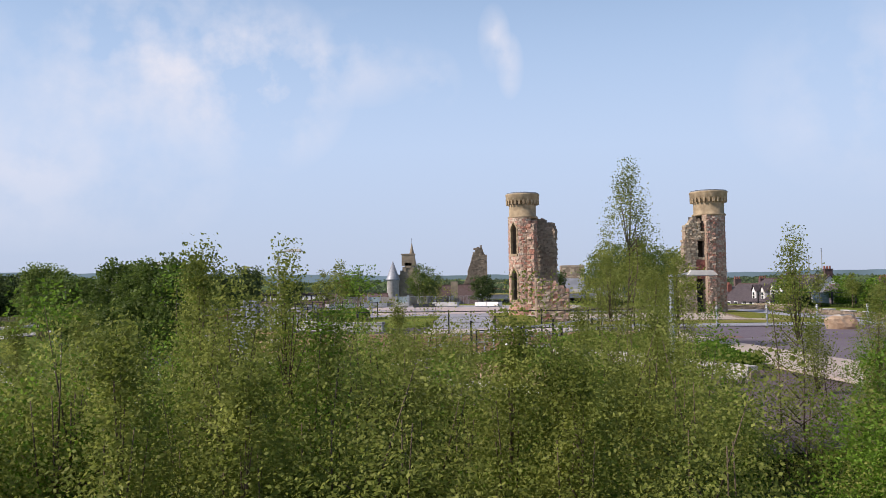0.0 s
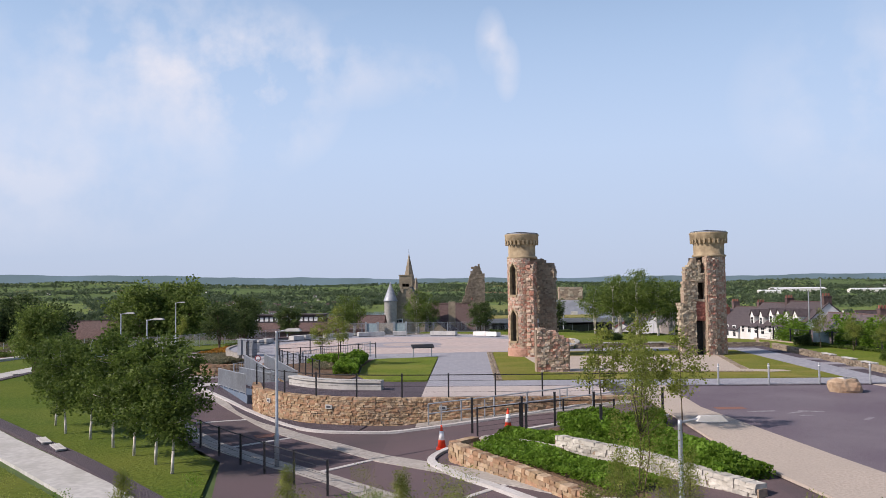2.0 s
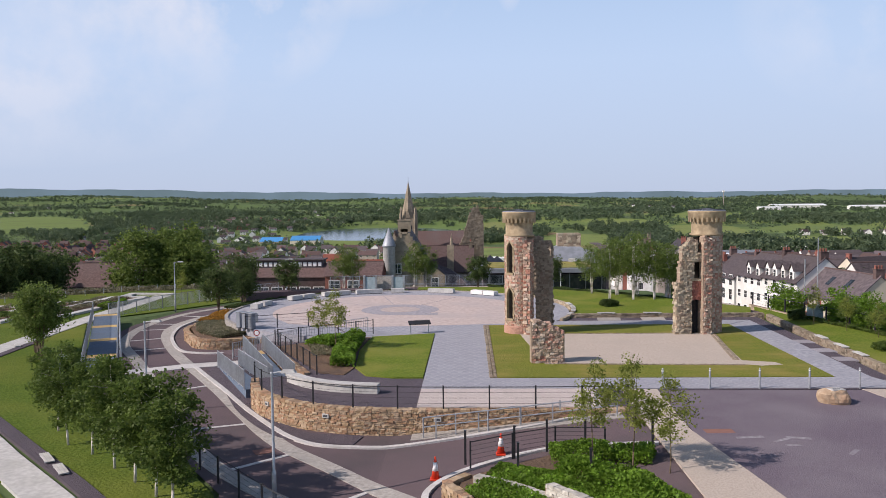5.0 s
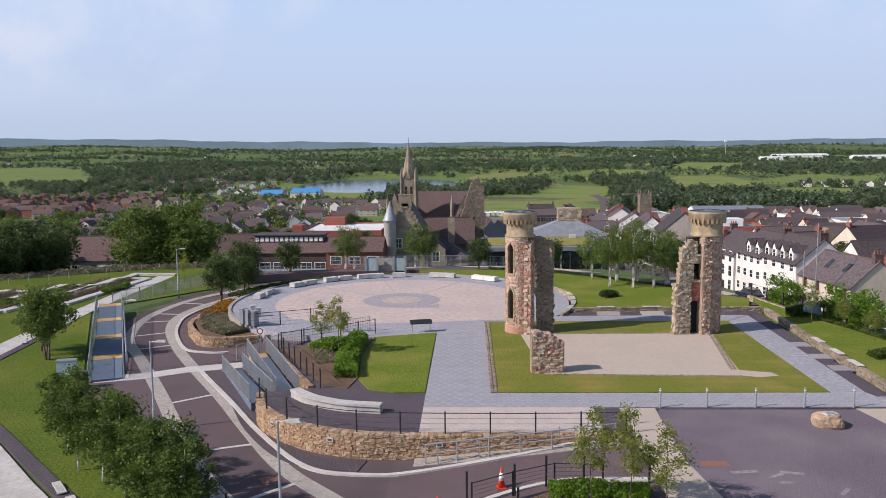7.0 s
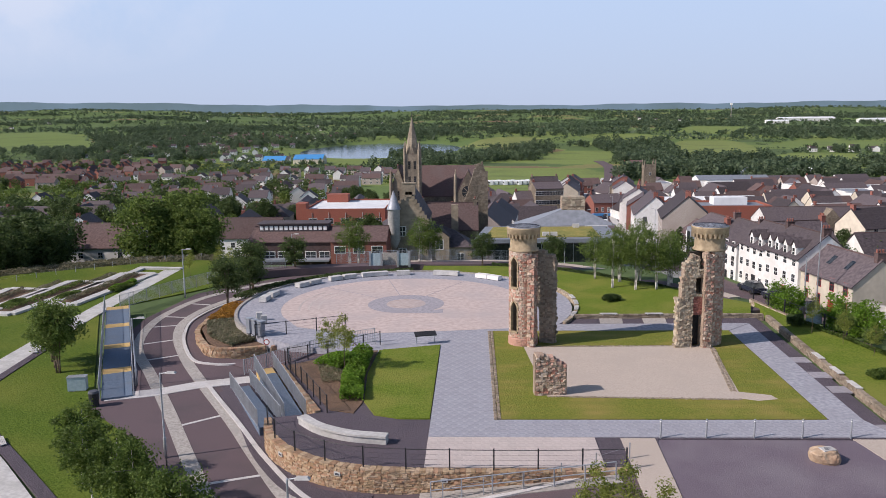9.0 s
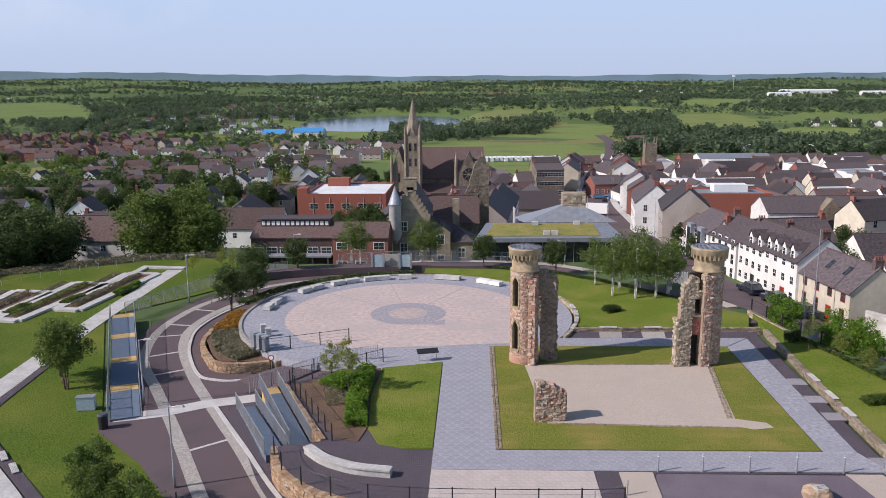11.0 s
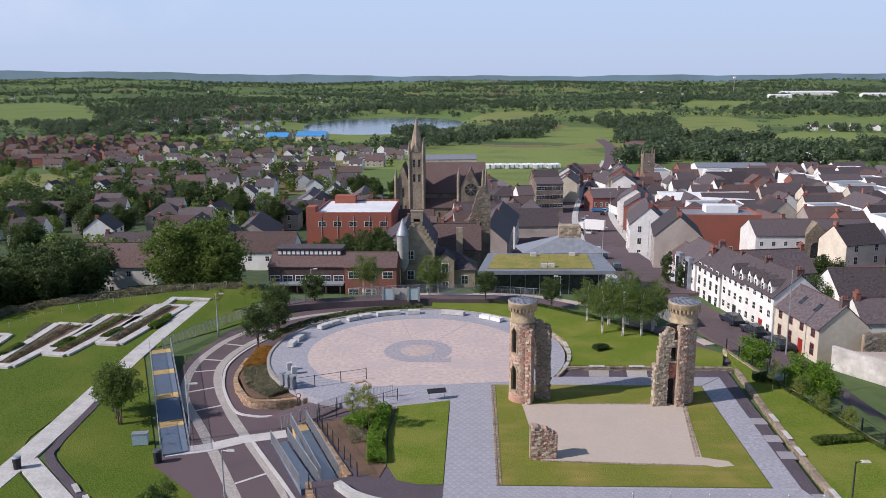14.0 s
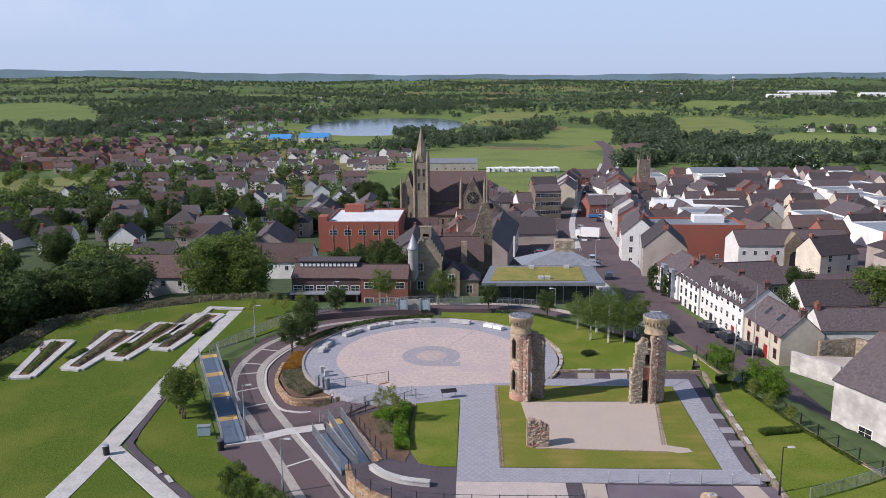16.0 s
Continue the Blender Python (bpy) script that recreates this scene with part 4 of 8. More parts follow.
# pale bands across the road
for k in (0.03, 0.12, 0.22, 0.31, 0.40, 0.545, 0.61, 0.67, 0.735, 0.80, 0.87):
    a = OUT[int(k * (len(OUT) - 1))]
    b = min(INN, key=lambda q: (q[0] - a[0]) ** 2 + (q[1] - a[1]) ** 2)
    solid("road_line", Geo().ribbon([a, b], 0.24, lambda x, y: road_z(x, y) + 0.015), "kerb", "thin pale stone line across the road", "paving", "structure", "lines across the road")
solid("road_crossing", Geo().ribbon([(-24.6, 53.2), (-21.5, 54.2), (-19.0, 55.8), (-15.6, 57.0)], 1.5, -1.265), "kerb", "wide pale stone crossing over the road", "paving", "structure")
solid("drain_cover", Geo().box(-8.6, 39.9 - 3.0, -1.29, 0.9, 0.7, 0.02, 30), "rust", "rust-red drain cover in the road", "drain cover", "structure")

# ---- stonework ----


def stone_wall(g, core, line, thick, z0, top, course=0.26, length=0.42, hole=None, rnd=None, rough=0.0):
    """Rubble in courses along a line: every stone a rough block; top(s, u) is the height along it (u across), hole(s, z) leaves gaps."""
    rnd = rnd or random.Random(1)
    pts = [Vector(p) for p in line]
    lens = [0.0]
    for a, b in zip(pts, pts[1:]):
        lens.append(lens[-1] + (b - a).length)

    def at_len(s):
        for i in range(len(pts) - 1):
            if s <= lens[i + 1] or i == len(pts) - 2:
                d = pts[i + 1] - pts[i]
                return pts[i] + d * ((s - lens[i]) / max(1e-6, d.length)), math.degrees(math.atan2(d.y, d.x))
    zmax = max(top(s * lens[-1] / 40) for s in range(41))
    z = z0(0) if callable(z0) else z0
    base = z0 if callable(z0) else (lambda s: z0)
    zlo = min(base(s * lens[-1] / 40) for s in range(41))
    z = zlo
    while z < zmax:
        h = course * rnd.uniform(0.75, 1.25)
        s = -rnd.uniform(0, length)
        while s < lens[-1]:
            w = length * rnd.uniform(0.55, 1.5)
            s0, s1 = max(0, s), min(lens[-1], s + w)
            m = (s0 + s1) / 2
            s += w
            if hole:
                while s0 < s1 and hole(s0, z + h / 2):
                    s0 += 0.03
                while s1 > s0 and hole(s1, z + h / 2):
                    s1 -= 0.03
                m = (s0 + s1) / 2
            if s1 - s0 < 0.05 or z + h * 0.5 > top(m) or z + h < base(m):
                continue
            if hole and hole(m, z + h / 2):
                continue
            p, rz = at_len(m)
            t = thick + rnd.uniform(-0.03, 0.07) + rnd.uniform(-2, 3) * rough
            g.box(p.x, p.y, z + 0.008, (s1 - s0) * 0.975, t, h * 0.965, rz + rnd.uniform(-2, 2), 0.97, 0.018 + rough * 0.5, rnd)
        z += h
    if core is not None:
        n = max(1, int(lens[-1] / (0.08 if hole else 0.3)))
        for i in range(n):
            m = (i + 0.5) * lens[-1] / n
            p, rz = at_len(m)
            zz = base(m)
            tz = top(m) - 0.06
            segs = [(zz, tz)]
            if hole:
                k, segs, cur = zz, [], None
                while k < tz:
                    if hole(m, k + 0.04):
                        if cur is not None:
                            segs.append((cur, k))
                            cur = None
                    elif cur is None:
                        cur = k
                    k += 0.08
                if cur is not None:
                    segs.append((cur, tz))
            for a, b in segs:
                if b - a > 0.05:
                    core.box(p.x, p.y, a, lens[-1] / n * 1.3, thick - 0.05, b - a, rz)


def stone_drum(g, core, cx, cy, r, z0, z1, a0=0, a1=360, course=0.27, length=0.4, hole=None, thick=0.4, rnd=None, top=None):
    """Rubble courses round a tower."""
    rnd = rnd or random.Random(2)
    z = z0
    while z < z1:
        h = min(course * rnd.uniform(0.8, 1.2), z1 - z + 0.02)
        a = a0 - rnd.uniform(0, 15)
        while a < a1:
            w = math.degrees(length / r) * rnd.uniform(0.6, 1.4)
            b0, b1 = max(a, a0), min(a + w, a1)
            a += w
            if hole:
                while b0 < b1 and hole(b0, z + h / 2):
                    b0 += 1
                while b1 > b0 and hole(b1, z + h / 2):
                    b1 -= 1
            m = (b0 + b1) / 2
            if b1 - b0 < 2 or (hole and hole(m, z + h / 2)) or (top and z + h / 2 > top(m)):
                continue
            rr = r - thick / 2 + rnd.uniform(-0.012, 0.03)
            g.box(cx + rr * math.cos(radians(m)), cy + rr * math.sin(radians(m)), z + 0.006, thick, 2 * r * math.sin(radians(b1 - b0) / 2) * 0.97, h * 0.95, m, 0.985, 0.012, rnd)
            if core is not None:
                rc = r - thick / 2 - 0.035
                core.box(cx + rc * math.cos(radians(m)), cy + rc * math.sin(radians(m)), z - 0.02, thick - 0.03, 2 * r * math.sin(radians(b1 - b0) / 2) * 1.04, h + 0.04, m)
        z += h


def jag(seed, amp=0.25):
    r = random.Random(seed)
    v = [r.uniform(-amp, amp) for _ in range(40)]
    return lambda s: v[int(abs(s) / 0.28) % 40]


def torn_end(g, end, inner, thick, z1, seed):
    """Uneven stones over the broken end of a wall, toothed in and out."""
    r = random.Random(seed)
    d = (Vector(end) - Vector(inner)).normalized()
    n = Vector((-d.y, d.x))
    rot = math.degrees(math.atan2(d.y, d.x))
    z = 0.0
    while z < z1:
        h = r.uniform(0.11, 0.22)
        cut = r.uniform(0.3, 0.7)
        for lo, hi in ((0, cut), (cut, 1)):
            p = Vector(end) + n * thick * ((lo + hi) / 2 - 0.5) + d * r.uniform(-0.06, 0.09)
            g.box(p.x, p.y, z, r.uniform(0.2, 0.3), thick * (hi - lo) * 0.97, h * 0.94, rot + r.uniform(-8, 8), 0.94, 0.02, r)
        z += h


def tower_head(tower, cx, cy, z, r):
    """Corbelled round head with a sheet-metal cap."""
    g = Geo().lathe(cx, cy, [(r - 0.22, z - 1.85), (r - 0.08, z - 1.80), (r - 0.08, z - 1.70), (r - 0.2, z - 1.64), (r - 0.2, z - 0.82), (r - 0.12, z - 0.60), (r + 0.04, z - 0.46), (r + 0.05, z - 0.12), (r + 0.08, z - 0.08), (r + 0.08, z), (r - 0.1, z + 0.02)], 36)
    part("head", g, "ashlar", tower, "buff ashlar corbelled tower head", True)
    cg = Geo()
    for i in range(24):
        a = 360 * i / 24
        cg.box(cx + (r - 0.1) * math.cos(radians(a)), cy + (r - 0.1) * math.sin(radians(a)), z - 0.80, 0.26, 0.15, 0.34, a, 1.1)
    part("corbel_course", cg, "ashlar", tower, "row of small stone corbels")["kind"] = "stuff"
    cap = Geo().lathe(cx, cy, [(r + 0.02, z + 0.02), (r + 0.02, z + 0.06), (0.05, z + 0.20)], 36)
    part("cap", cap, "lead", tower, "pale striped sheet-metal cap")
    rib = Geo()
    for i in range(-5, 6):
        off = i * (r / 5.6)
        hl = math.sqrt(max(0, r * r - off * off)) - 0.04
        d, nrm = Vector((math.cos(radians(28)), math.sin(radians(28)))), Vector((-math.sin(radians(28)), math.cos(radians(28))))
        for s in (-1, 1):
            p = Vector((cx, cy)) + nrm * off
            q = p + d * hl * s
            zp = z + 0.20 - 0.15 * abs(off) / r
            rib.tube((p.x, p.y, zp), (q.x, q.y, z + 0.07), 0.035, n=5)
    part("cap_seam", rib, "lead_dark", tower, "dark seams of the cap")


def lancet(a_mid, half, zb, zt, cz=0.25):
    return lambda a, z: abs((a - a_mid + 180) % 360 - 180) < half * (1 if z < zt - cz else max(0.2, (zt - z) / cz)) and zb < z < zt


# left tower
LT = (4.62, 62.0)
tw = thing("ruined_tower", "round ruined sandstone tower with lancet openings and a broken wall", "tower", "ruined castle towers")
h1, h2, h3 = lancet(226, 19, 4.5, 6.95, 0.3), lancet(226, 19, 1.05, 3.55, 0.3), lancet(224, 11, 0.12, 0.52)
g, core = Geo(), Geo()
stone_drum(g, core, LT[0], LT[1], 1.10, 0.0, 7.4, 118, 300, hole=lambda a, z: h1(a, z) or h2(a, z) or h3(a, z), rnd=random.Random(11), course=0.14, length=0.2, thick=0.2)
part("shaft", g, "rubble_red", tw, "pinkish buff coursed stone shaft")
part("shaft_core", core, "mortar", tw)["kind"] = "stuff"
pl = Geo().lathe(LT[0], LT[1], [(1.17, -0.05), (1.16, 0.55), (1.11, 0.64), (0.9, 0.74)], 30)
part("plinth", pl, "rubble_red", tw)
for zb, zt in ((4.5, 6.95), (1.05, 3.55)):
    fr = Geo()

    def fr_box(da, z, wd, h):
        a = 226 + da
        fr.box(LT[0] + 1.04 * math.cos(radians(a)), LT[1] + 1.04 * math.sin(radians(a)), z, 0.2, wd, h, a, 0.99)
    k = zb + 0.12
    while k < zt - 0.5:
        for sd in (-1, 1):
            fr_box(sd * 17.0, k, 0.09 if int(k * 5) % 2 else 0.12, 0.2)
        k += 0.21
    fr_box(0, zb - 0.03, 0.70, 0.14)
    for i in range(6):
        q = i / 5
        for sd in (-1, 1):
            fr_box(sd * 17.0 * (1 - q) ** 0.6, k + 0.38 * q, 0.11, 0.13)
    part("lancet_surround", fr, "ashlar", tw, "buff dressed stone round the lancet opening")["kind"] = "stuff"
# filler drum added in the shaft, coloured near-black for the shade behind the lancets
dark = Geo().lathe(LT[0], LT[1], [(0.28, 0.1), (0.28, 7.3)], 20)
part("inner_face", dark, "dark_core", tw, "near-black filler, inner shade of the shaft put into its colour")
tower_head(tw, LT[0], LT[1], 9.15, 1.22)
jg = jag(4, 0.18)
g, core = Geo(), Geo()
stone_wall(g, core, [(5.12, 60.75), (5.42, 61.6)], 0.5, 0.0, lambda s: 7.3 - 0.5 * (0.9 - s) + jg(s), rnd=random.Random(5), length=0.2, course=0.13, rough=0.03)
torn_end(g, (5.12, 60.75), (5.42, 61.6), 0.54, 6.75, 41)
part("jagged_edge", g, "rubble_red", tw, "torn pinkish wall end")
part("jagged_core", core, "mortar", tw)["kind"] = "stuff"
g, core = Geo(), Geo()
jg2 = jag(9, 0.16)
stone_wall(g, core, [(5.25, 62.35), (6.3, 62.25), (6.98, 61.95)], 0.62, 0.0, lambda s: 7.45 - max(0, s - 0.5) * 0.45 + jg2(s), rnd=random.Random(6), course=0.15, length=0.24, rough=0.02, hole=lambda s, z: 0.18 < s < 0.62 and z < 3.0 - 1.2 * abs(s - 0.4))
torn_end(g, (6.98, 61.95), (6.3, 62.25), 0.64, 6.7, 42)
# grey-brown stone darkened further: the shadow of the shaft put into the colour
part("wall_remnant", g, "rubble_soot", tw, "broken grey-brown wall beside the shaft, shaft shadow put into its colour")
part("wall_remnant_core", core, "mortar", tw)["kind"] = "stuff"

# right tower
RT = (18.72, 62.15)
tw = thing("ruined_tower", "round ruined sandstone tower with doorway, windows and a stepped broken wall", "tower", "ruined castle towers")
g, core = Geo(), Geo()
stone_drum(g, core, RT[0], RT[1], 1.14, 0.0, 7.4, 262, 440, rnd=random.Random(21), course=0.14, length=0.2)
part("shaft", g, "rubble_red", tw, "pinkish buff coursed stone shaft")
part("shaft_core", core, "mortar", tw)["kind"] = "stuff"
# drum and slab added behind the openings, near-black in place of inner shade
part("inner_face", Geo().lathe(RT[0], RT[1], [(0.62, 0.1), (0.62, 7.3)], 20).box(17.75, 61.75, 0, 1.3, 0.3, 7.2, 8), "dark_core", tw, "near-black filler, inner shade of the shaft put into its colour")
tower_head(tw, RT[0], RT[1], 9.1, 1.32)
jg = jag(14, 0.3)


def left_top(s):
    return min(7.35, 6.25 + (s - 0.3) * 0.85 + jg(s)) if s > 0.3 else 5.3 + jg(s) if s > 0.15 else 4.0 + jg(s)


def left_hole(s, z):
    return (1.10 < s < 1.82 and 0 <= z < 4.0) or (1.24 < s < 1.9 and 4.1 < z < 5.4) or (1.5 < s < 1.98 and 6.05 < z < 7.3)


g, core = Geo(), Geo()
stone_wall(g, core, [(16.12, 60.72), (18.32, 61.05)], 0.62, 0.0, left_top, rnd=random.Random(22), hole=left_hole, length=0.22, course=0.15, rough=0.03)
torn_end(g, (16.12, 60.72), (18.32, 61.05), 0.64, 3.8, 43)
part("wall_remnant", g, "rubble_grey", tw, "stepped broken wall with doorway and window openings")
part("wall_remnant_core", core, "mortar", tw)["kind"] = "stuff"
g = Geo()
stone_wall(g, None, [(17.2, 60.88), (17.96, 61.0)], 0.54, 2.55, lambda s: 4.02, rnd=random.Random(23), length=0.22, course=0.09)
part("brick_panel", g, "brick", tw, "patch of red brick over the doorway")
jg3 = jag(15, 0.12)
g, core = Geo(), Geo()
stone_wall(g, core, [(17.98, 60.74), (18.62, 60.86)], 0.7, 0.0, lambda s: 7.2 - 0.3 * s + jg3(s), rnd=random.Random(24), length=0.22, course=0.15, rough=0.03)
torn_end(g, (18.12, 60.765), (18.62, 60.86), 0.72, 7.0, 44)
part("pilaster", g, "rubble_red", tw, "torn pinkish wall end")["kind"] = "stuff"
part("pilaster_core", core, "mortar", tw)["kind"] = "stuff"
gate = part("gate", Geo().box(17.6, 61.3, 0.05, 0.66, 0.04, 2.4, 8), "black_metal", tw, "dark metal gate closing the doorway")
for i in range(5):
    part("bar", Geo().box(17.38 + i * 0.11, 61.23 + i * 0.015, 0.05, 0.025, 0.03, 2.4, 8), "black_metal", gate)

# stub of wall
st = thing("wall_stub", "freestanding stub of red-brown rubble wall on the lawn", "ruin")
g, core = Geo(), Geo()
jg = jag(31, 0.14)
stone_wall(g, core, [(4.62, 50.45), (6.56, 50.6)], 0.75, 0.0, lambda s: (2.75 if s < 0.55 else 2.55 - max(0, s - 1.2) * 0.75) + jg(s), rnd=random.Random(33), length=0.26, course=0.17, rough=0.024)
part("stonework", g, "rubble_red", st)
part("core", core, "mortar", st)["kind"] = "stuff"

# retaining wall before the terrace
rw = thing("retaining_wall", "curved retaining wall of buff rubble sandstone below the terrace", "wall", kind="structure")
g, core = Geo(), Geo()
stone_wall(g, core, WALL, 0.45, lambda s: -1.5, lambda s: 0.04, course=0.115, length=0.27, rnd=random.Random(41))
wall_bits = g


def low_wall(name, line, z0, z1, label, seed, mat="rubble", thick=0.4, course=0.125, length=0.3):
    w = thing(name, label, "wall", kind="structure")
    g, core = Geo(), Geo()
    stone_wall(g, core, line, thick, z0, (lambda s: z1) if not callable(z1) else z1, course=course, length=length, rnd=random.Random(seed))
    ob = part("stonework", g, mat, w)
    ob["kind"] = "stuff"
    part("core", core, "mortar", w)["kind"] = "stuff"
    return w


ob = part("stonework", wall_bits, "rubble", rw)
ob["kind"] = "stuff"
part("core", core, "mortar", rw)["kind"] = "stuff"
bedline = smooth_line([(-24.0, 75.0), (-23.3, 68.4), (-21.4, 64.2), (-20.1, 62.6), (-18.3, 62.4), (-16.0, 63.0)], 5)
low_wall("flower_bed_wall", bedline, -1.4, lambda s: -1.0 + 0.5 * min(1, s / 8), "low curved sandstone wall round the flower bed", 43)
low_wall("ramp_wall", [(-8.7, 47.3), (-13.15, 56.4)], -1.4, lambda s: 0.15, "thin sandstone wall beside the access ramp", 44, thick=0.35)
low_wall("bench_wall", [(9.5, 69.6), (25.8, 69.7)], -0.3, lambda s: 0.3, "low sandstone wall behind the benches", 45, "rubble_soot", 0.35)
low_wall("bench_wall", [(26.1, 69.5), (25.55, 59.5), (25.1, 51.6), (24.95, 45.0), (24.8, 36)], -0.3, lambda s: 0.24, "low sandstone wall along the raised lawn", 46, "rubble_soot", 0.35)
low_wall("bench_wall", arc(PC, 15.9, -28, 40, 20), -0.3, lambda s: 0.2, "low sandstone kerb wall round the plaza", 47, "rubble_grey", 0.3)
low_wall("ramp_wall", [(-15.4, 62.6), (-10.0, 66.0)], -1.3, lambda s: -0.5 + s * 0.1, "thin sandstone wall beside the asphalt ramp", 48, thick=0.3)

# planter in the road
low_wall("planter_wall", [(0.7, 31.2), (-0.1, 30.3), (0.8, 28.6), (2.3, 25.9), (3.8, 22.8)], -1.6, lambda s: -0.38, "buff sandstone planter wall in the road", 51, "rubble", 0.35)
low_wall("planter_wall", [(1.0, 30.7), (2.3, 29.9), (3.6, 28.5)], -1.6, lambda s: -0.16, "pale grey inner wall of the planter", 52, "rubble_pale", 0.35)
low_wall("planter_wall", [(3.55, 28.9), (5.6, 26.4), (7.9, 22.0)], -1.6, lambda s: 0.08, "higher step of the pale grey planter wall", 53, "rubble_pale", 0.35)
solid("planter_soil", Geo().prism([(0.6, 31.2), (0.4, 30.3), (1.2, 28.8), (3.8, 23.6), (7.8, 21.9), (8.6, 22.4), (8.6, 33.4), (4.6, 34.2)], -1.5, -0.45), "soil", "soil of the planted island", "bed", "structure")
solid("island_kerb", Geo().ribbon(smooth_line([(8.6, 34.2), (4.4, 34.9), (0.6, 33.2), (-0.9, 30.9), (-0.2, 28.4), (1.2, 25.8), (2.6, 23.0)], 6), 0.28, lambda x, y: road_z(x, y) + 0.1, 0.2), "kerb", "pale kerb round the planted island", "kerb", "structure")

# loose-laid slabs of the paths
slabs(pg_, -1.75, 43.65, 1.98, 65.4, 6, 48, -0.002, "grey_pave", True)
slabs(pt_, -1.76, 39.8, 7.36, 43.52, 19, 6, 0.002, "pink_pave")
slabs(pc_, 2.05, 43.7, 23.0, 46.0, 40, 4, -0.002, "grey_pave")

# pale handrail along the sloping pavement before the retaining wall
hr = thing("handrail", "pale galvanised handrail on posts along the sloping pavement", "handrail")
run = [(-1.4 + 1.52 * i, 38.35 + 0.06 * i) for i in range(7)]
for a, b in zip(run, run[1:]):
    za, zb = road_z(*a), road_z(*b)
    for hgt in (1.0, 0.55):
        part("rail", Geo().tube((*a, za + hgt), (*b, zb + hgt), 0.032, n=8), "galv", hr)
for p in run:
    part("post", Geo().tube((*p, road_z(*p) - 0.05), (*p, road_z(*p) + 1.0), 0.036, n=8), "galv", hr)

# ---- park: furniture ----


def railing(name, line, z, h, label, group, mat="galv", post_gap=1.8, bar_gap=0.11, bars=True, wires=0, post_r=0.03, bar_r=0.013):
    """A fence along a line: posts, rails and an infill of bars or wires. z may be a function of the length."""
    f = thing(name, label, "fence", group)
    pts = [Vector(p) for p in line]
    L = [0.0]
    for a, b in zip(pts, pts[1:]):
        L.append(L[-1] + (b - a).length)
    zz = z if callable(z) else (lambda s: z)

    def P(s):
        for i in range(len(pts) - 1):
            if s <= L[i + 1] + 1e-6 or i == len(pts) - 2:
                d = pts[i + 1] - pts[i]
                q = pts[i] + d * ((s - L[i]) / max(1e-6, d.length))
                return (q.x, q.y, zz(s))
    n = max(1, round(L[-1] / post_gap))
    me = Geo().box(0, 0, 0, post_r * 2, post_r * 2, h).mesh("post", mat)
    for i in range(n + 1):
        p = P(L[-1] * i / n)
        ob = part("post", me, mat, f)
        ob.location = p
    k = max(1, int(L[-1] / 0.9))
    levels = [h - 0.03, 0.12] if bars else [h * (j + 1) / (wires + 0.3) for j in range(wires)]
    for lev in levels:
        r = 0.022 if bars or lev > h * 0.9 else 0.006
        run_ = [P(L[-1] * i / k) for i in range(k + 1)]
        part("rail", Geo().pipe([(a[0], a[1], a[2] + lev) for a in run_], r), mat, f)
    if bars:
        bg_ = Geo()
        m = int(L[-1] / bar_gap)
        for i in range(m):
            p = P(L[-1] * (i + 0.5) / m)
            bg_.box(p[0], p[1], p[2] + 0.12, bar_r * 2, bar_r * 2, h - 0.15)
        ob = part("bar_infill", bg_, mat, f)
        ob["kind"] = "stuff"
    return f


G1 = "galvanised railings of the ramps"
railing("terrace_fence", [WALL[i] for i in range(2, len(WALL), 1)], -0.0, 1.15, "black steel post and wire fence on the terrace wall", "terrace fences", "black_metal", 2.3, bars=False, wires=4, post_r=0.035)
railing("bed_fence", [(-8.1, 47.2), (-12.8, 56.5)], 0.0, 1.15, "black steel post and wire fence beside the planting bed", "terrace fences", "black_metal", 1.6, bars=False, wires=5, post_r=0.035)
railing("bed_fence", [(-12.7, 56.9), (-8.7, 59.5), (-6.5, 61.4)], 0.0, 1.15, "black steel post and wire fence behind the planting bed", "terrace fences", "black_metal", 1.6, bars=False, wires=5, post_r=0.035)
railing("plaza_fence", [(-16.9, 63.6), (-10.0, 66.6)], 0.0, 1.15, "black steel post and wire fence at the plaza edge", "terrace fences", "black_metal", 2.4, bars=False, wires=4, post_r=0.035)
railing("ramp_railing", [(-7.0, 62.2), (-10.4, 61.6), (-16.2, 57.7)], lambda s: -0.02 - s * 0.11, 1.2, "galvanised steel bar railing along the ramp", G1, bar_gap=0.13)
railing("wall_handrail", [(-0.8, 38.2), (4.0, 38.8), (8.8, 40.9)], lambda s: -1.1 + s * 0.1, 0.95, "pale steel handrail along the sloping pavement", "handrails", "galv", 1.9, bars=False, wires=1)

# stepped ramps with deck and railings


def access_ramp(a, b, width, z0, z1, label, steps, deck, rest="yellow_deck"):
    """A straight ramp between a and b with deck panels, landings and railings at both sides."""
    f = thing("access_ramp", label, "ramp", "access ramps")
    A_, B_ = Vector(a), Vector(b)
    d = (B_ - A_).normalized()
    nrm = Vector((-d.y, d.x))
    L_ = (B_ - A_).length
    for i in range(steps):
        s0, s1 = L_ * i / steps, L_ * (i + 1) / steps
        for k, (u0, u1, m) in enumerate(((s0, s1 - 1.3, deck), (s1 - 1.3, s1, rest))):
            t0, t1 = z0 + (z1 - z0) * s0 / L_ + (z1 - z0) / steps * (0 if k == 0 else 1), z0 + (z1 - z0) * s1 / L_
            g = Geo()
            c = []
            for u, z in ((u0, t0), (u1, t1)):
                for w in (-1, 1):
                    p = A_ + d * u + nrm * (w * width / 2)
                    c.append((p.x, p.y, z))
            vs = c + [(x, y, -1.6) for x, y, z in c]
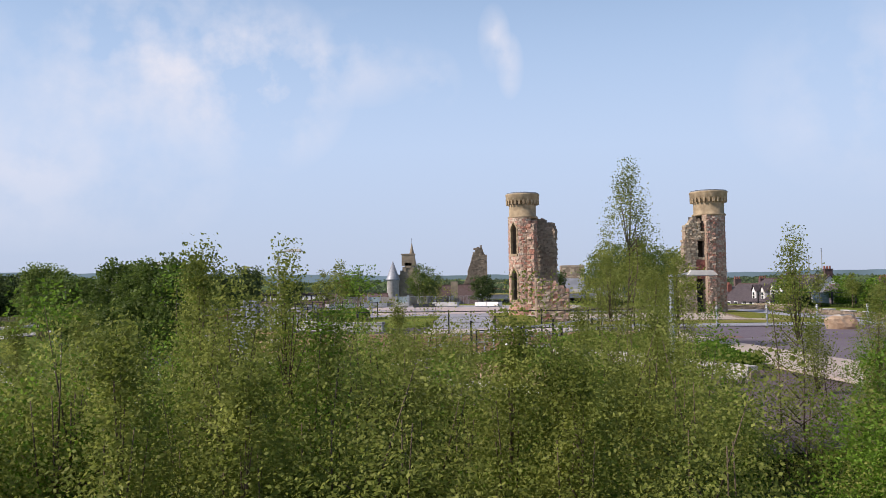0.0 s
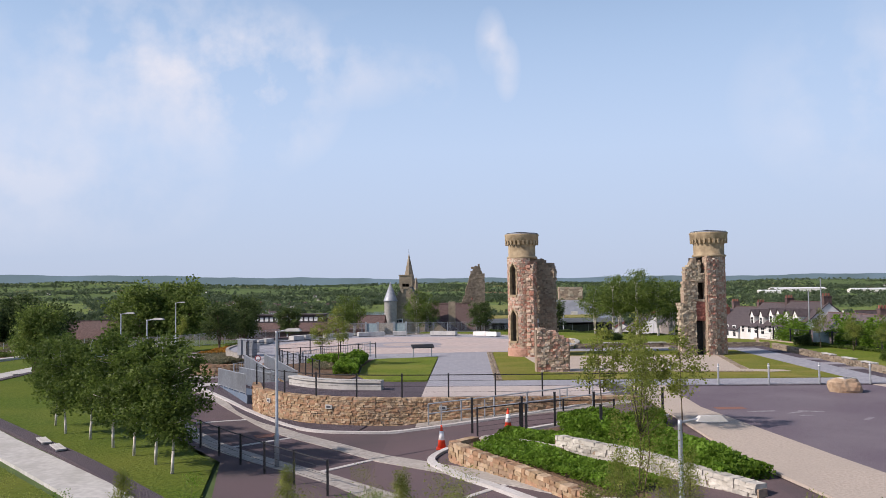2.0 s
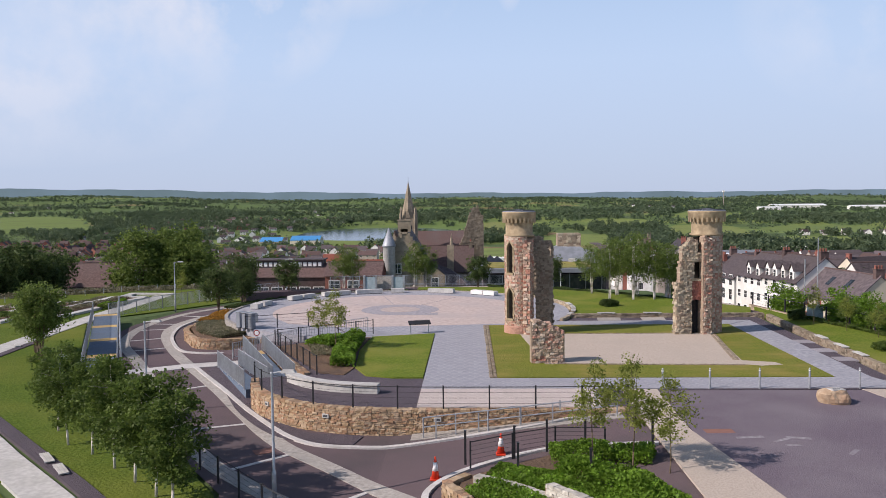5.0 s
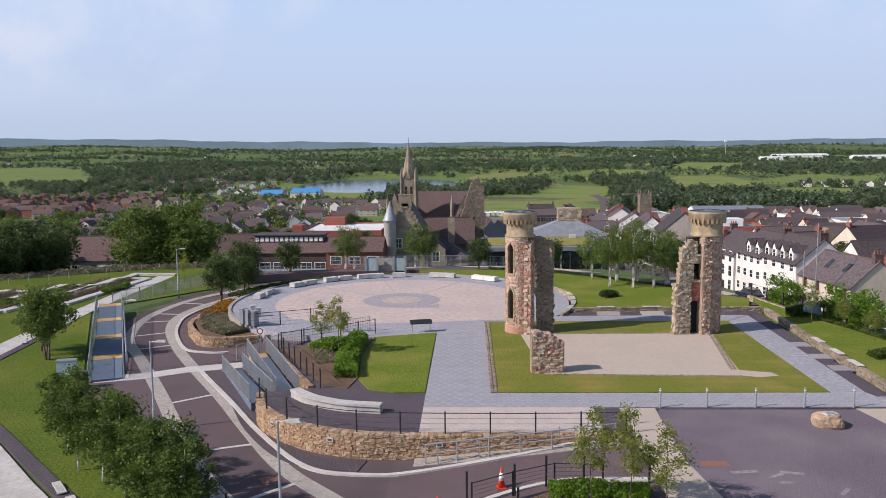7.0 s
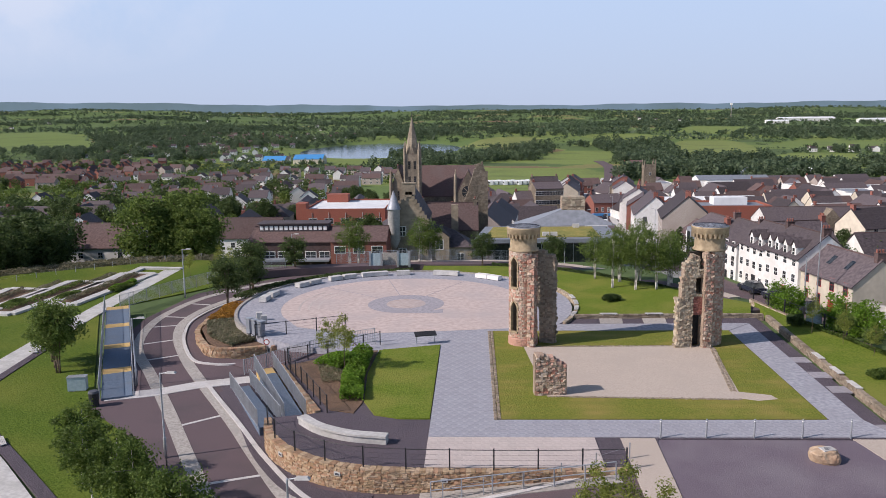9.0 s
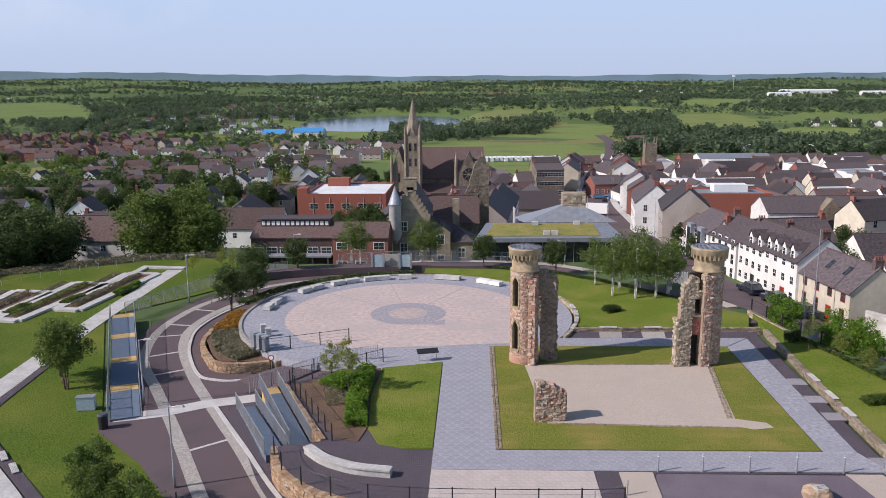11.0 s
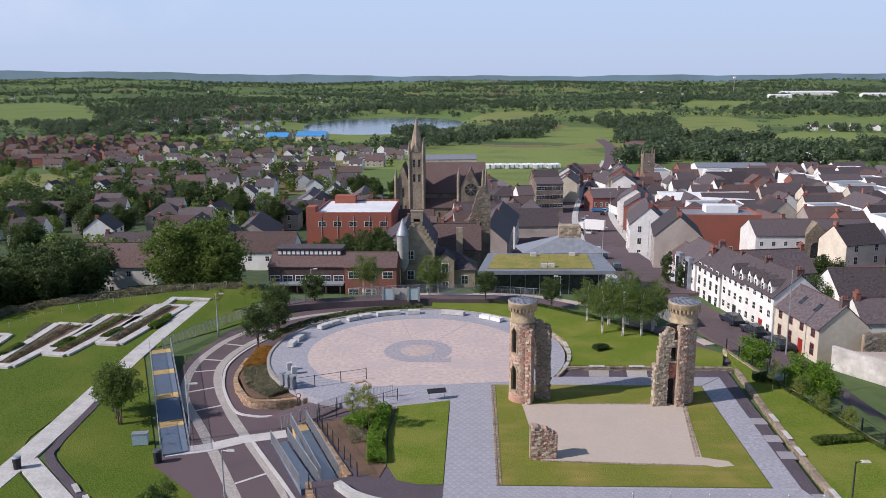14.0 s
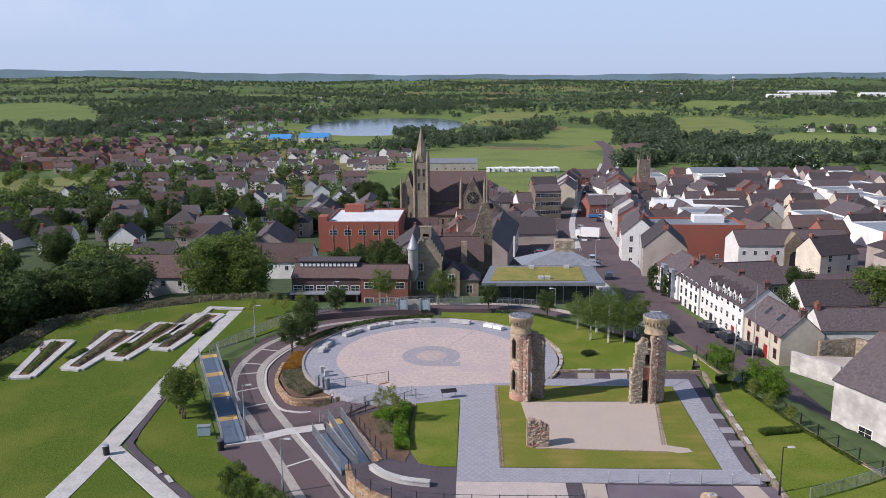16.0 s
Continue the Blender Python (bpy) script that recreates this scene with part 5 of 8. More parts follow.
            g.add(vs, [(0, 2, 3, 1), (0, 1, 5, 4), (2, 6, 7, 3), (0, 4, 6, 2), (1, 3, 7, 5)])
            part("deck_panel" if k == 0 else "landing", g, m, f)
    for w in (-1, 1):
        e0, e1 = A_ + nrm * (w * (width / 2 + 0.1)), B_ + nrm * (w * (width / 2 + 0.1))
        railing("ramp_railing", [tuple(e0), tuple(e1)], lambda s: z0 + (z1 - z0) * s / L_, 1.2, "galvanised steel bar railing along the ramp", G1, bar_gap=0.12)
    return f


access_ramp((-23.7, 53.0), (-33.9, 76.2), 2.0, -1.15, -0.45, "long blue-decked access ramp with buff landings", 4, "blue_deck")
access_ramp((-11.6, 46.9), (-15.75, 55.2), 1.2, -0.75, -1.2, "blue-grey decked access ramp beside the wall", 1, "blue_deck", "blue_deck")
access_ramp((-10.25, 48.0), (-14.5, 57.0), 1.15, -0.75, -0.45, "blue-grey decked access ramp with a buff landing", 1, "blue_deck")
railing("park_railing", smooth_line([(-34.0, 77.0), (-31.0, 84), (-27.0, 91.5), (-22, 96)], 4), -0.9, 1.4, "galvanised steel bar railing beside the road", G1, bar_gap=0.13)
railing("park_railing", smooth_line([(-16, 97.5), (-8, 99.3), (2, 99.0), (10, 97)], 4), -0.3, 1.3, "galvanised steel bar railing behind the plaza", G1, bar_gap=0.14)
railing("park_railing", smooth_line([(-14, 101.5), (-6, 103.0), (6, 102.4)], 4), -1.8, 1.4, "galvanised steel bar railing behind the plaza", G1, bar_gap=0.14)
railing("park_railing", [(26.6, 40.9), (30.4, 42.6), (34.2, 44.6)], 0.2, 1.1, "galvanised steel bar railing at the lawn edge", G1, bar_gap=0.13)


def lamp_post(x, y, z, h, rz, label="tall grey street lamp post with a flat head", mat="galv"):
    f = thing("street_lamp", label, "street lamp", "street lamps", at=(x, y, z), rz=rz)
    part("column", Geo().lathe(0, 0, [(0.09, 0), (0.09, 1.2), (0.06, 1.25), (0.045, h - 0.1), (0.045, h)], 10), mat, f, smooth=True)
    part("arm", Geo().tube((0, 0, h - 0.05), (0.45, 0, h + 0.03), 0.03, n=6), mat, f)
    hd = Geo().box(0.62, 0, h - 0.02, 0.62, 0.26, 0.1, 0, 0.7)
    part("lantern", hd, "concrete", f, "pale lantern head")
    part("lens", Geo().box(0.62, 0, h - 0.035, 0.46, 0.2, 0.014), "white_band", f)
    return f


lamp_post(-6.6, 30.7, -1.3, 5.0, 0)
lamp_post(-16.7, 43.6, -1.3, 5.0, 0)
lamp_post(-23.4, 55.6, -1.3, 5.0, 10)
lamp_post(-29.7, 83.0, -1.2, 5.2, 10)
lamp_post(24.6, 42.0, 0.0, 4.2, 0, "slim dark street lamp beside the lawn", "black_metal")
lamp_post(4.75, 17.6, -0.6, 3.1, 0)
lamp_post(12.0, 99, -2.2, 4.5, 180)
lamp_post(-22.0, 100, -2.0, 5.0, 0)


def block_seat(x, y, z, w, d, h, rz, mat, label):
    f = thing("stone_bench", label, "bench", "stone seats round the plaza", at=(x, y, z), rz=rz)
    part("seat_block", Geo().box(0, 0, 0.06, w, d, h - 0.06, 0, 0.985), mat, f)
    part("shadow_plinth", Geo().box(0, 0, 0, w - 0.12, d - 0.12, 0.07), "lead_dark", f)
    return f


for a, m in ((174, "concrete"), (166, "concrete"), (146, "concrete"), (139, "concrete"), (128, "concrete"), (121, "concrete"), (112, "concrete"), (106, "concrete"), (96, "concrete"), (79, "concrete"), (73, "concrete"), (58, "white_seat"), (51.5, "white_seat")):
    block_seat(PC[0] + 13.9 * math.cos(radians(a)), PC[1] + 13.9 * math.sin(radians(a)), 0.0, 1.45, 0.75, 0.48, a + 90, m, "long white stone seat on the plaza" if m == "white_seat" else "grey stone block seat on the plaza")
for x, y in ((-18.0, 69.0), (-17.3, 67.9)):
    block_seat(x, y, 0.0, 0.5, 0.5, 0.75, 20, "concrete", "upright stone block on the plaza")
for x, y in ((-17.7, 64.9), (-17.1, 64.4), (-16.5, 64.0)):
    f = thing("cabinet", "tall grey steel cabinet at the plaza edge", "cabinet", "cabinets at the plaza", at=(x, y, 0), rz=-35)
    part("body", Geo().box(0, 0, 0.05, 0.42, 0.42, 1.2), "grey_roof", f)
    part("lid", Geo().box(0, 0, 1.25, 0.56, 0.56, 0.06), "galv", f)
    part("plinth", Geo().box(0, 0, 0, 0.44, 0.44, 0.06), "lead_dark", f)

# curved concrete bench on the terrace
f = thing("curved_bench", "long curved pale concrete bench on dark gravel", "bench")
cb = smooth_line([(-9.3, 45.6), (-8.0, 44.2), (-6.2, 43.2), (-4.0, 42.75)], 6)
part("seat", Geo().ribbon(cb, 0.6, 0.46, 0.12), "concrete", f)
part("base", Geo().ribbon(cb, 0.46, 0.36, 0.39), "concrete", f)


def slat_bench(x, y, z, rz, label="pale slatted bench top set on the wall"):
    f = thing("bench", label, "bench", "benches along the walls", at=(x, y, z), rz=rz)
    for i in range(5):
        part("slat", Geo().box(0, -0.16 + i * 0.08, 0.06, 1.5, 0.06, 0.05), "concrete", f)
    for s in (-1, 1):
        part("bracket", Geo().box(s * 0.55, 0, 0.0, 0.06, 0.4, 0.06), "galv", f)
    return f


for x in (12.5, 16.4):
    slat_bench(x, 69.6, 0.3, 0)
for x, y in ((24.95, 44.9), (25.1, 51.4), (25.25, 54.3), (25.4, 57.6)):
    slat_bench(x, y, 0.24, 90)
for a in (-18, -10, -2, 6):
    slat_bench(PC[0] + 15.9 * math.cos(radians(a)), PC[1] + 15.9 * math.sin(radians(a)), 0.2, a + 90)
for s in ((-17.6, 34.4), (-19.0, 35.9), (-28.4, 45.8), (-30.0, 47.4), (-36.6, 64.2)):
    slat_bench(s[0] + 1.0, s[1] - 0.2, -1.27, 128, "pale slatted bench at the edge of the lower path")
f = thing("information_panel", "slanting black information panel on legs", "sign", at=(-3.0, 61.8, 0.02), rz=14)
part("panel", Geo().add([(-0.85, -0.3, 0.72), (0.85, -0.3, 0.72), (0.85, 0.25, 0.92), (-0.85, 0.25, 0.92), (-0.85, -0.3, 0.66), (0.85, -0.3, 0.66), (0.85, 0.25, 0.86), (-0.85, 0.25, 0.86)], [(0, 1, 2, 3), (7, 6, 5, 4), (0, 4, 5, 1), (1, 5, 6, 2), (2, 6, 7, 3), (3, 7, 4, 0)]), "black_metal", f)
for s in (-0.7, 0.7):
    part("leg", Geo().box(s, 0, 0, 0.06, 0.08, 0.76), "galv", f)
bp = thing("bollard", "slim pale steel bollard beside the path", "bollard", "bollards along the path", at=(11.0, 43.55, -0.06))
part("shaft", Geo().lathe(0, 0, [(0.05, 0), (0.05, 1.1), (0.03, 1.14)], 10), "galv", bp)
part("collar", Geo().lathe(0, 0, [(0.06, 0.98), (0.06, 1.03)], 10), "white_band", bp)
for x in (13.5, 16.1, 18.7, 21.3, 23.6):
    copy_thing(bp, pose(x, 43.6, -0.06))

# boulder with plaque
rk = thing("boulder", "large tan boulder with a grey plaque on top", "boulder", at=(18.75, 40.8, -0.06))
rk.scale = (0.82, 0.82, 0.9)
bmk = bmesh.new()
bmesh.ops.create_icosphere(bmk, subdivisions=3, radius=1)
for v in bmk.verts:
    n = noise.noise(v.co * 1.3) * 0.25
    flat = 0.72 if v.co.z > 0.3 else 1
    v.co = Vector((v.co.x * (0.98 + n), v.co.y * (0.75 + n), max(-0.05, min(0.74 + v.co.x * 0.05, 0.32 + v.co.z * 0.75 * flat + n * 0.4))))
mk = bpy.data.meshes.new("stone")
bmk.to_mesh(mk)
bmk.free()
mk.materials.append(M["boulder"])
part("stone", mk, "boulder", rk)
part("plaque", Geo().box(0.05, -0.05, 0.70, 0.85, 0.6, 0.07, 14), "concrete", rk, "grey plaque with faint lettering")
for i in range(3):
    part("text_bar", Geo().box(0.05 + 0.02 * i, -0.2 + 0.15 * i, 0.768, 0.5, 0.05, 0.008, 14), "lead_dark", rk)

# traffic cones
cone = thing("traffic_cone", "red and white traffic cone on the road", "traffic cone", "traffic cones", at=(-0.6, 32.6, -1.05))
part("base", Geo().box(0, 0, 0, 0.42, 0.42, 0.05), "orange_plastic", cone)
part("body", Geo().lathe(0, 0, [(0.17, 0.05), (0.03, 0.92)], 14), "orange_plastic", cone, smooth=True)
part("band", Geo().lathe(0, 0, [(0.125, 0.36), (0.07, 0.70)], 14), "white_band", cone, smooth=True)
copy_thing(cone, pose(2.1, 34.9, -0.77))
# posts round the island
ip = thing("steel_post", "dark square steel post at the planted island", "post", "posts round the island", at=(0.6, 32.6, -0.45))
part("shaft", Geo().box(0, 0, 0, 0.09, 0.09, 1.35), "black_metal", ip)
part("cap", Geo().box(0, 0, 1.35, 0.11, 0.11, 0.03), "black_metal", ip)
for x, y, z in ((2.6, 33.6, -0.55), (4.0, 34.4, -0.5), (5.6, 34.4, -0.5), (8.3, 34.0, -0.3), (2.6, 31.2, -0.5), (5.2, 30.2, -0.4)):
    copy_thing(ip, pose(x, y, z))
f = thing("utility_cabinet", "pale blue-grey utility cabinet on the grass", "cabinet", at=(-27.3, 54.8, -1.33), rz=10)
part("body", Geo().box(0, 0, 0.05, 1.25, 0.55, 0.95), "cabinet_green", f)
part("lid", Geo().box(0, 0, 1.0, 1.32, 0.62, 0.06), "galv", f)
part("plinth", Geo().box(0, 0, 0, 1.15, 0.45, 0.06), "concrete", f)
f = thing("litter_bin", "dark litter bin at the end of the ramp", "bin", at=(-24.6, 51.6, -1.3), rz=20)
part("body", Geo().lathe(0, 0, [(0.3, 0), (0.34, 0.95)], 14), "black_metal", f)
part("lid", Geo().lathe(0, 0, [(0.36, 0.95), (0.3, 1.08)], 14), "lead_dark", f)
f = thing("litter_bin", "dark litter bin beside the lower path", "bin", at=(-35.2, 50.3, -1.27))
part("body", Geo().lathe(0, 0, [(0.28, 0), (0.32, 0.9)], 14), "black_metal", f)
part("lid", Geo().lathe(0, 0, [(0.34, 0.9), (0.28, 1.02)], 14), "galv", f)
f = thing("road_sign", "small round red and white road sign on a post", "sign", at=(-15.7, 62.5, -1.2))
part("pole", Geo().tube((0, 0, 0), (0, 0, 1.35), 0.03, n=8), "galv", f)
part("disc", Geo().tube((0, -0.05, 1.15), (0, -0.08, 1.15), 0.24, n=20), "red_paint", f)
part("face", Geo().tube((0, -0.08, 1.15), (0, -0.088, 1.15), 0.17, n=20), "white_band", f)

# terraced planting beds on the far lawn
LOOPS = (((-55.6, 69.8), (-53.4, 70.1), (-55.1, 83.4), (-58.4, 83.4)), ((-51.0, 73.0), (-48.7, 72.7), (-47.1, 87.3), (-51.5, 88.0)), ((-47.2, 76.8), (-44.7, 76.4), (-42.5, 91.3), (-46.5, 91.8)), ((-42.9, 80.6), (-40.4, 80.2), (-38.3, 96.2), (-42.2, 96.5)))


def slab_between(a, b, width, top):
    return Geo().ribbon([a, b], width, top, 0.45)


for p, q, r, u in LOOPS:
    f = thing("planting_terrace", "long planting terrace of pale concrete slabs and straggling shrubs", "terrace", "planting terraces", kind="structure")
    part("kerb_beam", slab_between(p, u, 0.95, -1.12), "concrete", f)
    part("kerb_beam", slab_between(q, r, 0.95, -1.12), "concrete", f)
    part("end_slab", slab_between(p, q, 1.0, -1.116), "concrete", f)
    part("end_slab", slab_between(u, r, 0.8, -1.116), "concrete", f)
    part("soil_strip", Geo().prism([p, q, r, u], -1.6, -1.2), "soil", f)
f = thing("planting_terrace", "upper planting terrace of pale concrete slabs joined to the path", "terrace", "planting terraces", kind="structure")
part("kerb_beam", slab_between((-41.6, 88.5), (-41.3, 100.0), 0.95, -1.12), "concrete", f)
part("end_slab", slab_between((-41.8, 100.0), (-36.0, 99.4), 0.9, -1.116), "concrete", f)
railing("lawn_rail", [(-58, 84.5), (-55.0, 90.3), (-51.4, 95.4), (-47.6, 99.2), (-42.4, 105.0), (-36, 106.8)], -1.5, 0.9, "pale steel handrail above the lawn", "handrails", "galv", 2.4, bars=False, wires=1)

railing("bank_fence", [(-15.6, 41.0), (-12.6, 36.8), (-9.4, 32.8), (-6.6, 29.4), (-4.0, 26.6)], -1.3, 1.15, "black steel post and wire fence beside the road", "terrace fences", "black_metal", 2.0, bars=False, wires=5, post_r=0.035)
railing("island_fence", [(0.8, 32.3), (2.6, 33.5), (4.4, 34.4), (6.4, 34.3)], -0.5, 1.1, "black steel post and wire fence on the planted island", "terrace fences", "black_metal", 1.9, bars=False, wires=6, post_r=0.035)
for i in (8, 15, 22, 29):
    p = WALL[i]
    d = (Vector(WALL[i + 1]) - Vector(WALL[i - 1])).normalized()
    f = thing("wall_drain", "small white drain outlet in the stone wall", "drain", "drain outlets", at=(p[0] + d.y * 0.25, p[1] - d.x * 0.25, -0.55), rz=math.degrees(math.atan2(d.y, d.x)))
    part("surround", Geo().box(0, 0, 0, 0.36, 0.08, 0.2), "concrete", f)
    part("opening", Geo().box(0, -0.045, 0.05, 0.22, 0.02, 0.1), "lead_dark", f)

# ---- plants ----


def leaf_mesh(name, centres, sizes, mat, rs, up=0.0):
    """A crown: one small four-cornered blade at every centre, turned at random."""
    n = len(centres)
    a = rs.normal(size=(n, 3))
    a[:, 2] *= 0.7
    a /= np.linalg.norm(a, axis=1, keepdims=True)
    b = np.cross(a, rs.normal(size=(n, 3)))
    b /= np.linalg.norm(b, axis=1, keepdims=True) + 1e-9
    s = np.asarray(sizes).reshape(-1, 1)
    c = np.asarray(centres)
    k = rs.uniform(0.45, 0.75, (n, 1))
    v = np.stack([c - a * s, c + b * s * k, c + a * s, c - b * s * k], 1).reshape(-1, 3)
    me = bpy.data.meshes.new(name)
    me.vertices.add(4 * n)
    me.vertices.foreach_set("co", v.astype(np.float32).ravel())
    me.loops.add(4 * n)
    me.loops.foreach_set("vertex_index", np.arange(4 * n, dtype=np.int32))
    me.polygons.add(n)
    me.polygons.foreach_set("loop_start", np.arange(0, 4 * n, 4, dtype=np.int32))
    me.polygons.foreach_set("loop_total", np.full(n, 4, dtype=np.int32))
    me.materials.append(M[mat])
    me.update(calc_edges=True)
    return me


def crown_points(rs, n, clumps, centre, radii, spread, hollow=0.35, taper=0.0):
    """Clumps of leaves in an uneven egg-shaped crown."""
    d = rs.normal(size=(clumps, 3))
    d /= np.linalg.norm(d, axis=1, keepdims=True)
    rad = hollow + (1 - hollow) * rs.random(clumps) ** 0.6
    rad *= 1 + 0.22 * np.sin(d[:, 0] * 5 + rs.uniform(0, 6)) * np.cos(d[:, 2] * 4 + rs.uniform(0, 6))
    cc = np.array(centre) + d * rad[:, None] * np.array(radii)
    if taper:
        rel = np.clip((cc[:, 2] - centre[2]) / radii[2], -1, 1)
        cc[:, :2] *= (1 - taper * np.clip(rel + 0.3, 0, 1))[:, None]
    pick = rs.integers(0, clumps, n)
    size = rs.uniform(0.6, 1.3, clumps)[pick]
    return cc[pick] + np.clip(rs.normal(size=(n, 3)), -1.7, 1.7) * (spread * size)[:, None] * np.array([1, 1, 0.8]), cc


def make_tree(name, label, group, h, base, radii, leaves, leaf, mat, bark, seed, trunk_r=0.08, stems=1, clumps=60, spread=0.25, category="tree", limbs=9, taper=0.0, wisp=False):
    """A tree at the origin: tapered stems with limbs that reach into the crown, and a crown of many leaves."""
    rs = np.random.default_rng(seed)
    f = thing(name, label, category, group)
    pts, cc = crown_points(rs, leaves, clumps, (0, 0, (base + h) / 2), (radii, radii, (h - base) / 2), spread, taper=taper)
    if wisp:
        # upright crown: drooping sprays all the way up a thin leader
        q = rs.random(clumps) ** 0.85
        ang, rr = rs.uniform(0, 6.28, clumps), rs.random(clumps) ** 0.5
        wide = radii * np.clip(1.05 * (1 - q) ** 0.75, 0.07, 1) * np.clip(0.35 + 3 * q, 0, 1)
        cc = np.stack([np.cos(ang) * rr * wide, np.sin(ang) * rr * wide, base + (h - base) * q], 1)
        pick = rs.integers(0, clumps, leaves)
        pts = cc[pick] + np.clip(rs.normal(size=(leaves, 3)), -1.7, 1.7) * np.array([spread * 0.6, spread * 0.6, spread])
    g = Geo()
    for s in range(stems):
        off = rs.uniform(-0.18, 0.18, 2) * (stems > 1)
        lean = rs.uniform(-0.05, 0.05, 2) * h
        p = Vector((off[0], off[1], -0.1))
        for i in range(5):
            t = (i + 1) / 5
            q = Vector((off[0] + lean[0] * t + rs.uniform(-.03, .03) * h * 0.3, off[1] + lean[1] * t + rs.uniform(-.03, .03) * h * 0.3, h * 0.88 * t))
            g.tube(p, q, trunk_r * (1 - 0.17 * i), trunk_r * (1 - 0.17 * (i + 1)), 7)
            p = q
    for c in cc[:limbs]:
        z0 = max(base * 0.8, min(c[2] - 0.25 * radii, h * 0.75))
        g.tube((0, 0, z0), tuple(c), trunk_r * 0.38, trunk_r * 0.1, 5)
    part("trunk", g, bark, f, smooth=True)
    cr_ = part("crown", leaf_mesh("crown", pts, rs.uniform(0.6, 1.25, leaves) * leaf, mat, rs), mat, f)
    return f


def stand(proto, places, rnd=random.Random(77)):
    """Copies of a tree at places (x, y, z, scale); the first place takes the tree itself."""
    for i, (x, y, z, s) in enumerate(places):
        m = pose(x, y, z, 0, 0, rnd.uniform(0, 360))
        if i == 0:
            proto.matrix_basis = m @ Matrix.Diagonal((s, s, s, 1))
        else:
            ob = copy_thing(proto, m)
            ob.scale = (s, s, s * rnd.uniform(0.92, 1.08))


t1 = make_tree("birch_tree", "dense young birch with white trunk in a row on the bank", "birch row on the bank", 5.3, 1.2, 1.38, 8000, 0.075, "leaf", "birch_bark", 1, 0.065, 1, 70, 0.24)
stand(t1, [(-19.9, 40.3, -1.35, 0.88), (-18.2, 38.0, -1.35, 0.92), (-16.4, 36.6, -1.35, 0.93), (-14.5, 34.7, -1.35, 0.97), (-12.9, 33.0, -1.35, 0.94), (-11.4, 31.4, -1.35, 0.98), (-10.2, 29.9, -1.35, 0.95)])
t2 = make_tree("street_tree", "round-headed green tree with several thin stems", "trees round the plaza", 5.0, 1.5, 1.75, 6000, 0.10, "leaf_dark", "bark", 2, 0.08, 3, 60, 0.3)
stand(t2, [(-23.6, 78.2, -0.9, 0.98), (-23.0, 85.0, -0.9, 1.05), (-22.6, 82.6, -0.9, 0.8), (-20.9, 96.4, -1.3, 0.93), (10.2, 92.4, -0.4, 0.8), (1.9, 97.0, -0.6, 0.85)])
tl = make_tree("lawn_tree", "fresh green tree with several thin stems on the west lawn", "trees on the west lawn", 5.8, 1.5, 1.6, 6500, 0.10, "leaf_mid", "bark", 61, 0.07, 3, 60, 0.3)
stand(tl, [(-30.7, 58.7, -1.35, 1.03), (-32.6, 61.4, -1.35, 0.82), (-31.6, 60.0, -1.35, 0.92)])
t3 = make_tree("birch_clump", "multi-stemmed birch with pale trunks behind the plaza fence", "birch clumps", 6.0, 1.9, 1.55, 4200, 0.09, "leaf_mid", "birch_bark", 3, 0.06, 4, 55, 0.33)
stand(t3, [(-15.2, 102.6, -1.4, 0.93), (-13.9, 102.2, -1.4, 0.85), (-5.9, 100.3, -1.4, 0.97), (-4.6, 100.6, -1.4, 0.9), (14.8, 80.8, 0.1, 0.97), (16.9, 79.7, 0.1, 1.0), (18.8, 79.6, 0.1, 1.0), (15.9, 83.4, 0.0, 0.93), (13.6, 85.2, 0.0, 0.9), (20.6, 81.6, 0.0, 0.95), (18.2, 84.6, -0.5, 1.05), (21.6, 85.0, -1.0, 0.95)])
t4 = make_tree("young_tree", "slender young tree with sparse leaves", "young trees", 4.0, 1.5, 0.95, 2400, 0.055, "leaf_birch", "bark", 4, 0.035, 1, 40, 0.18, taper=0.5)
stand(t4, [(-8.3, 55.2, 0.0, 1.0), (-9.6, 56.0, 0.0, 0.85), (5.6, 32.0, -0.45, 1.0), (7.0, 31.6, -0.4, 1.02), (8.2, 30.8, -0.35, 0.95), (-28.4, 95.0, -1.3, 0.9), (-30.6, 97.5, -1.3, 0.85), (-33.0, 94.0, -1.3, 0.8), (-27.0, 99.0, -1.4, 0.9), (28.6, 60.8, 0.2, 0.62), (29.4, 57.8, 0.2, 0.6), (30.2, 54.4, 0.2, 0.58), (27.6, 64.0, 0.2, 0.7)])
FENCE_TREES = [(29.3, 62.0, 0.2, 0.62), (29.9, 59.2, 0.2, 0.55), (30.6, 56.0, 0.2, 0.45)]
t5 = make_tree("broad_tree", "bushy bright green tree along the park fence", "trees along the east fence", 4.6, 0.7, 2.0, 6500, 0.11, "leaf_bright", "bark", 5, 0.09, 3, 60, 0.33)
stand(t5, [(29.0, 72.8, -1.4, 0.85), (31.0, 66.4, -1.4, 0.95), (32.2, 64.6, -1.6, 0.85)])
tf = make_tree("fence_tree", "small green tree with thin bare trunk inside the park fence", "small trees inside the fence", 3.3, 1.1, 1.15, 2600, 0.085, "leaf_mid", "bark", 55, 0.035, 1, 45, 0.24)
stand(tf, FENCE_TREES)
t6 = make_tree("mature_tree", "tall broad mature tree below the hill", "mature trees", 12.0, 1.2, 4.3, 10000, 0.25, "leaf_mid", "bark", 6, 0.3, 2, 130, 0.75)
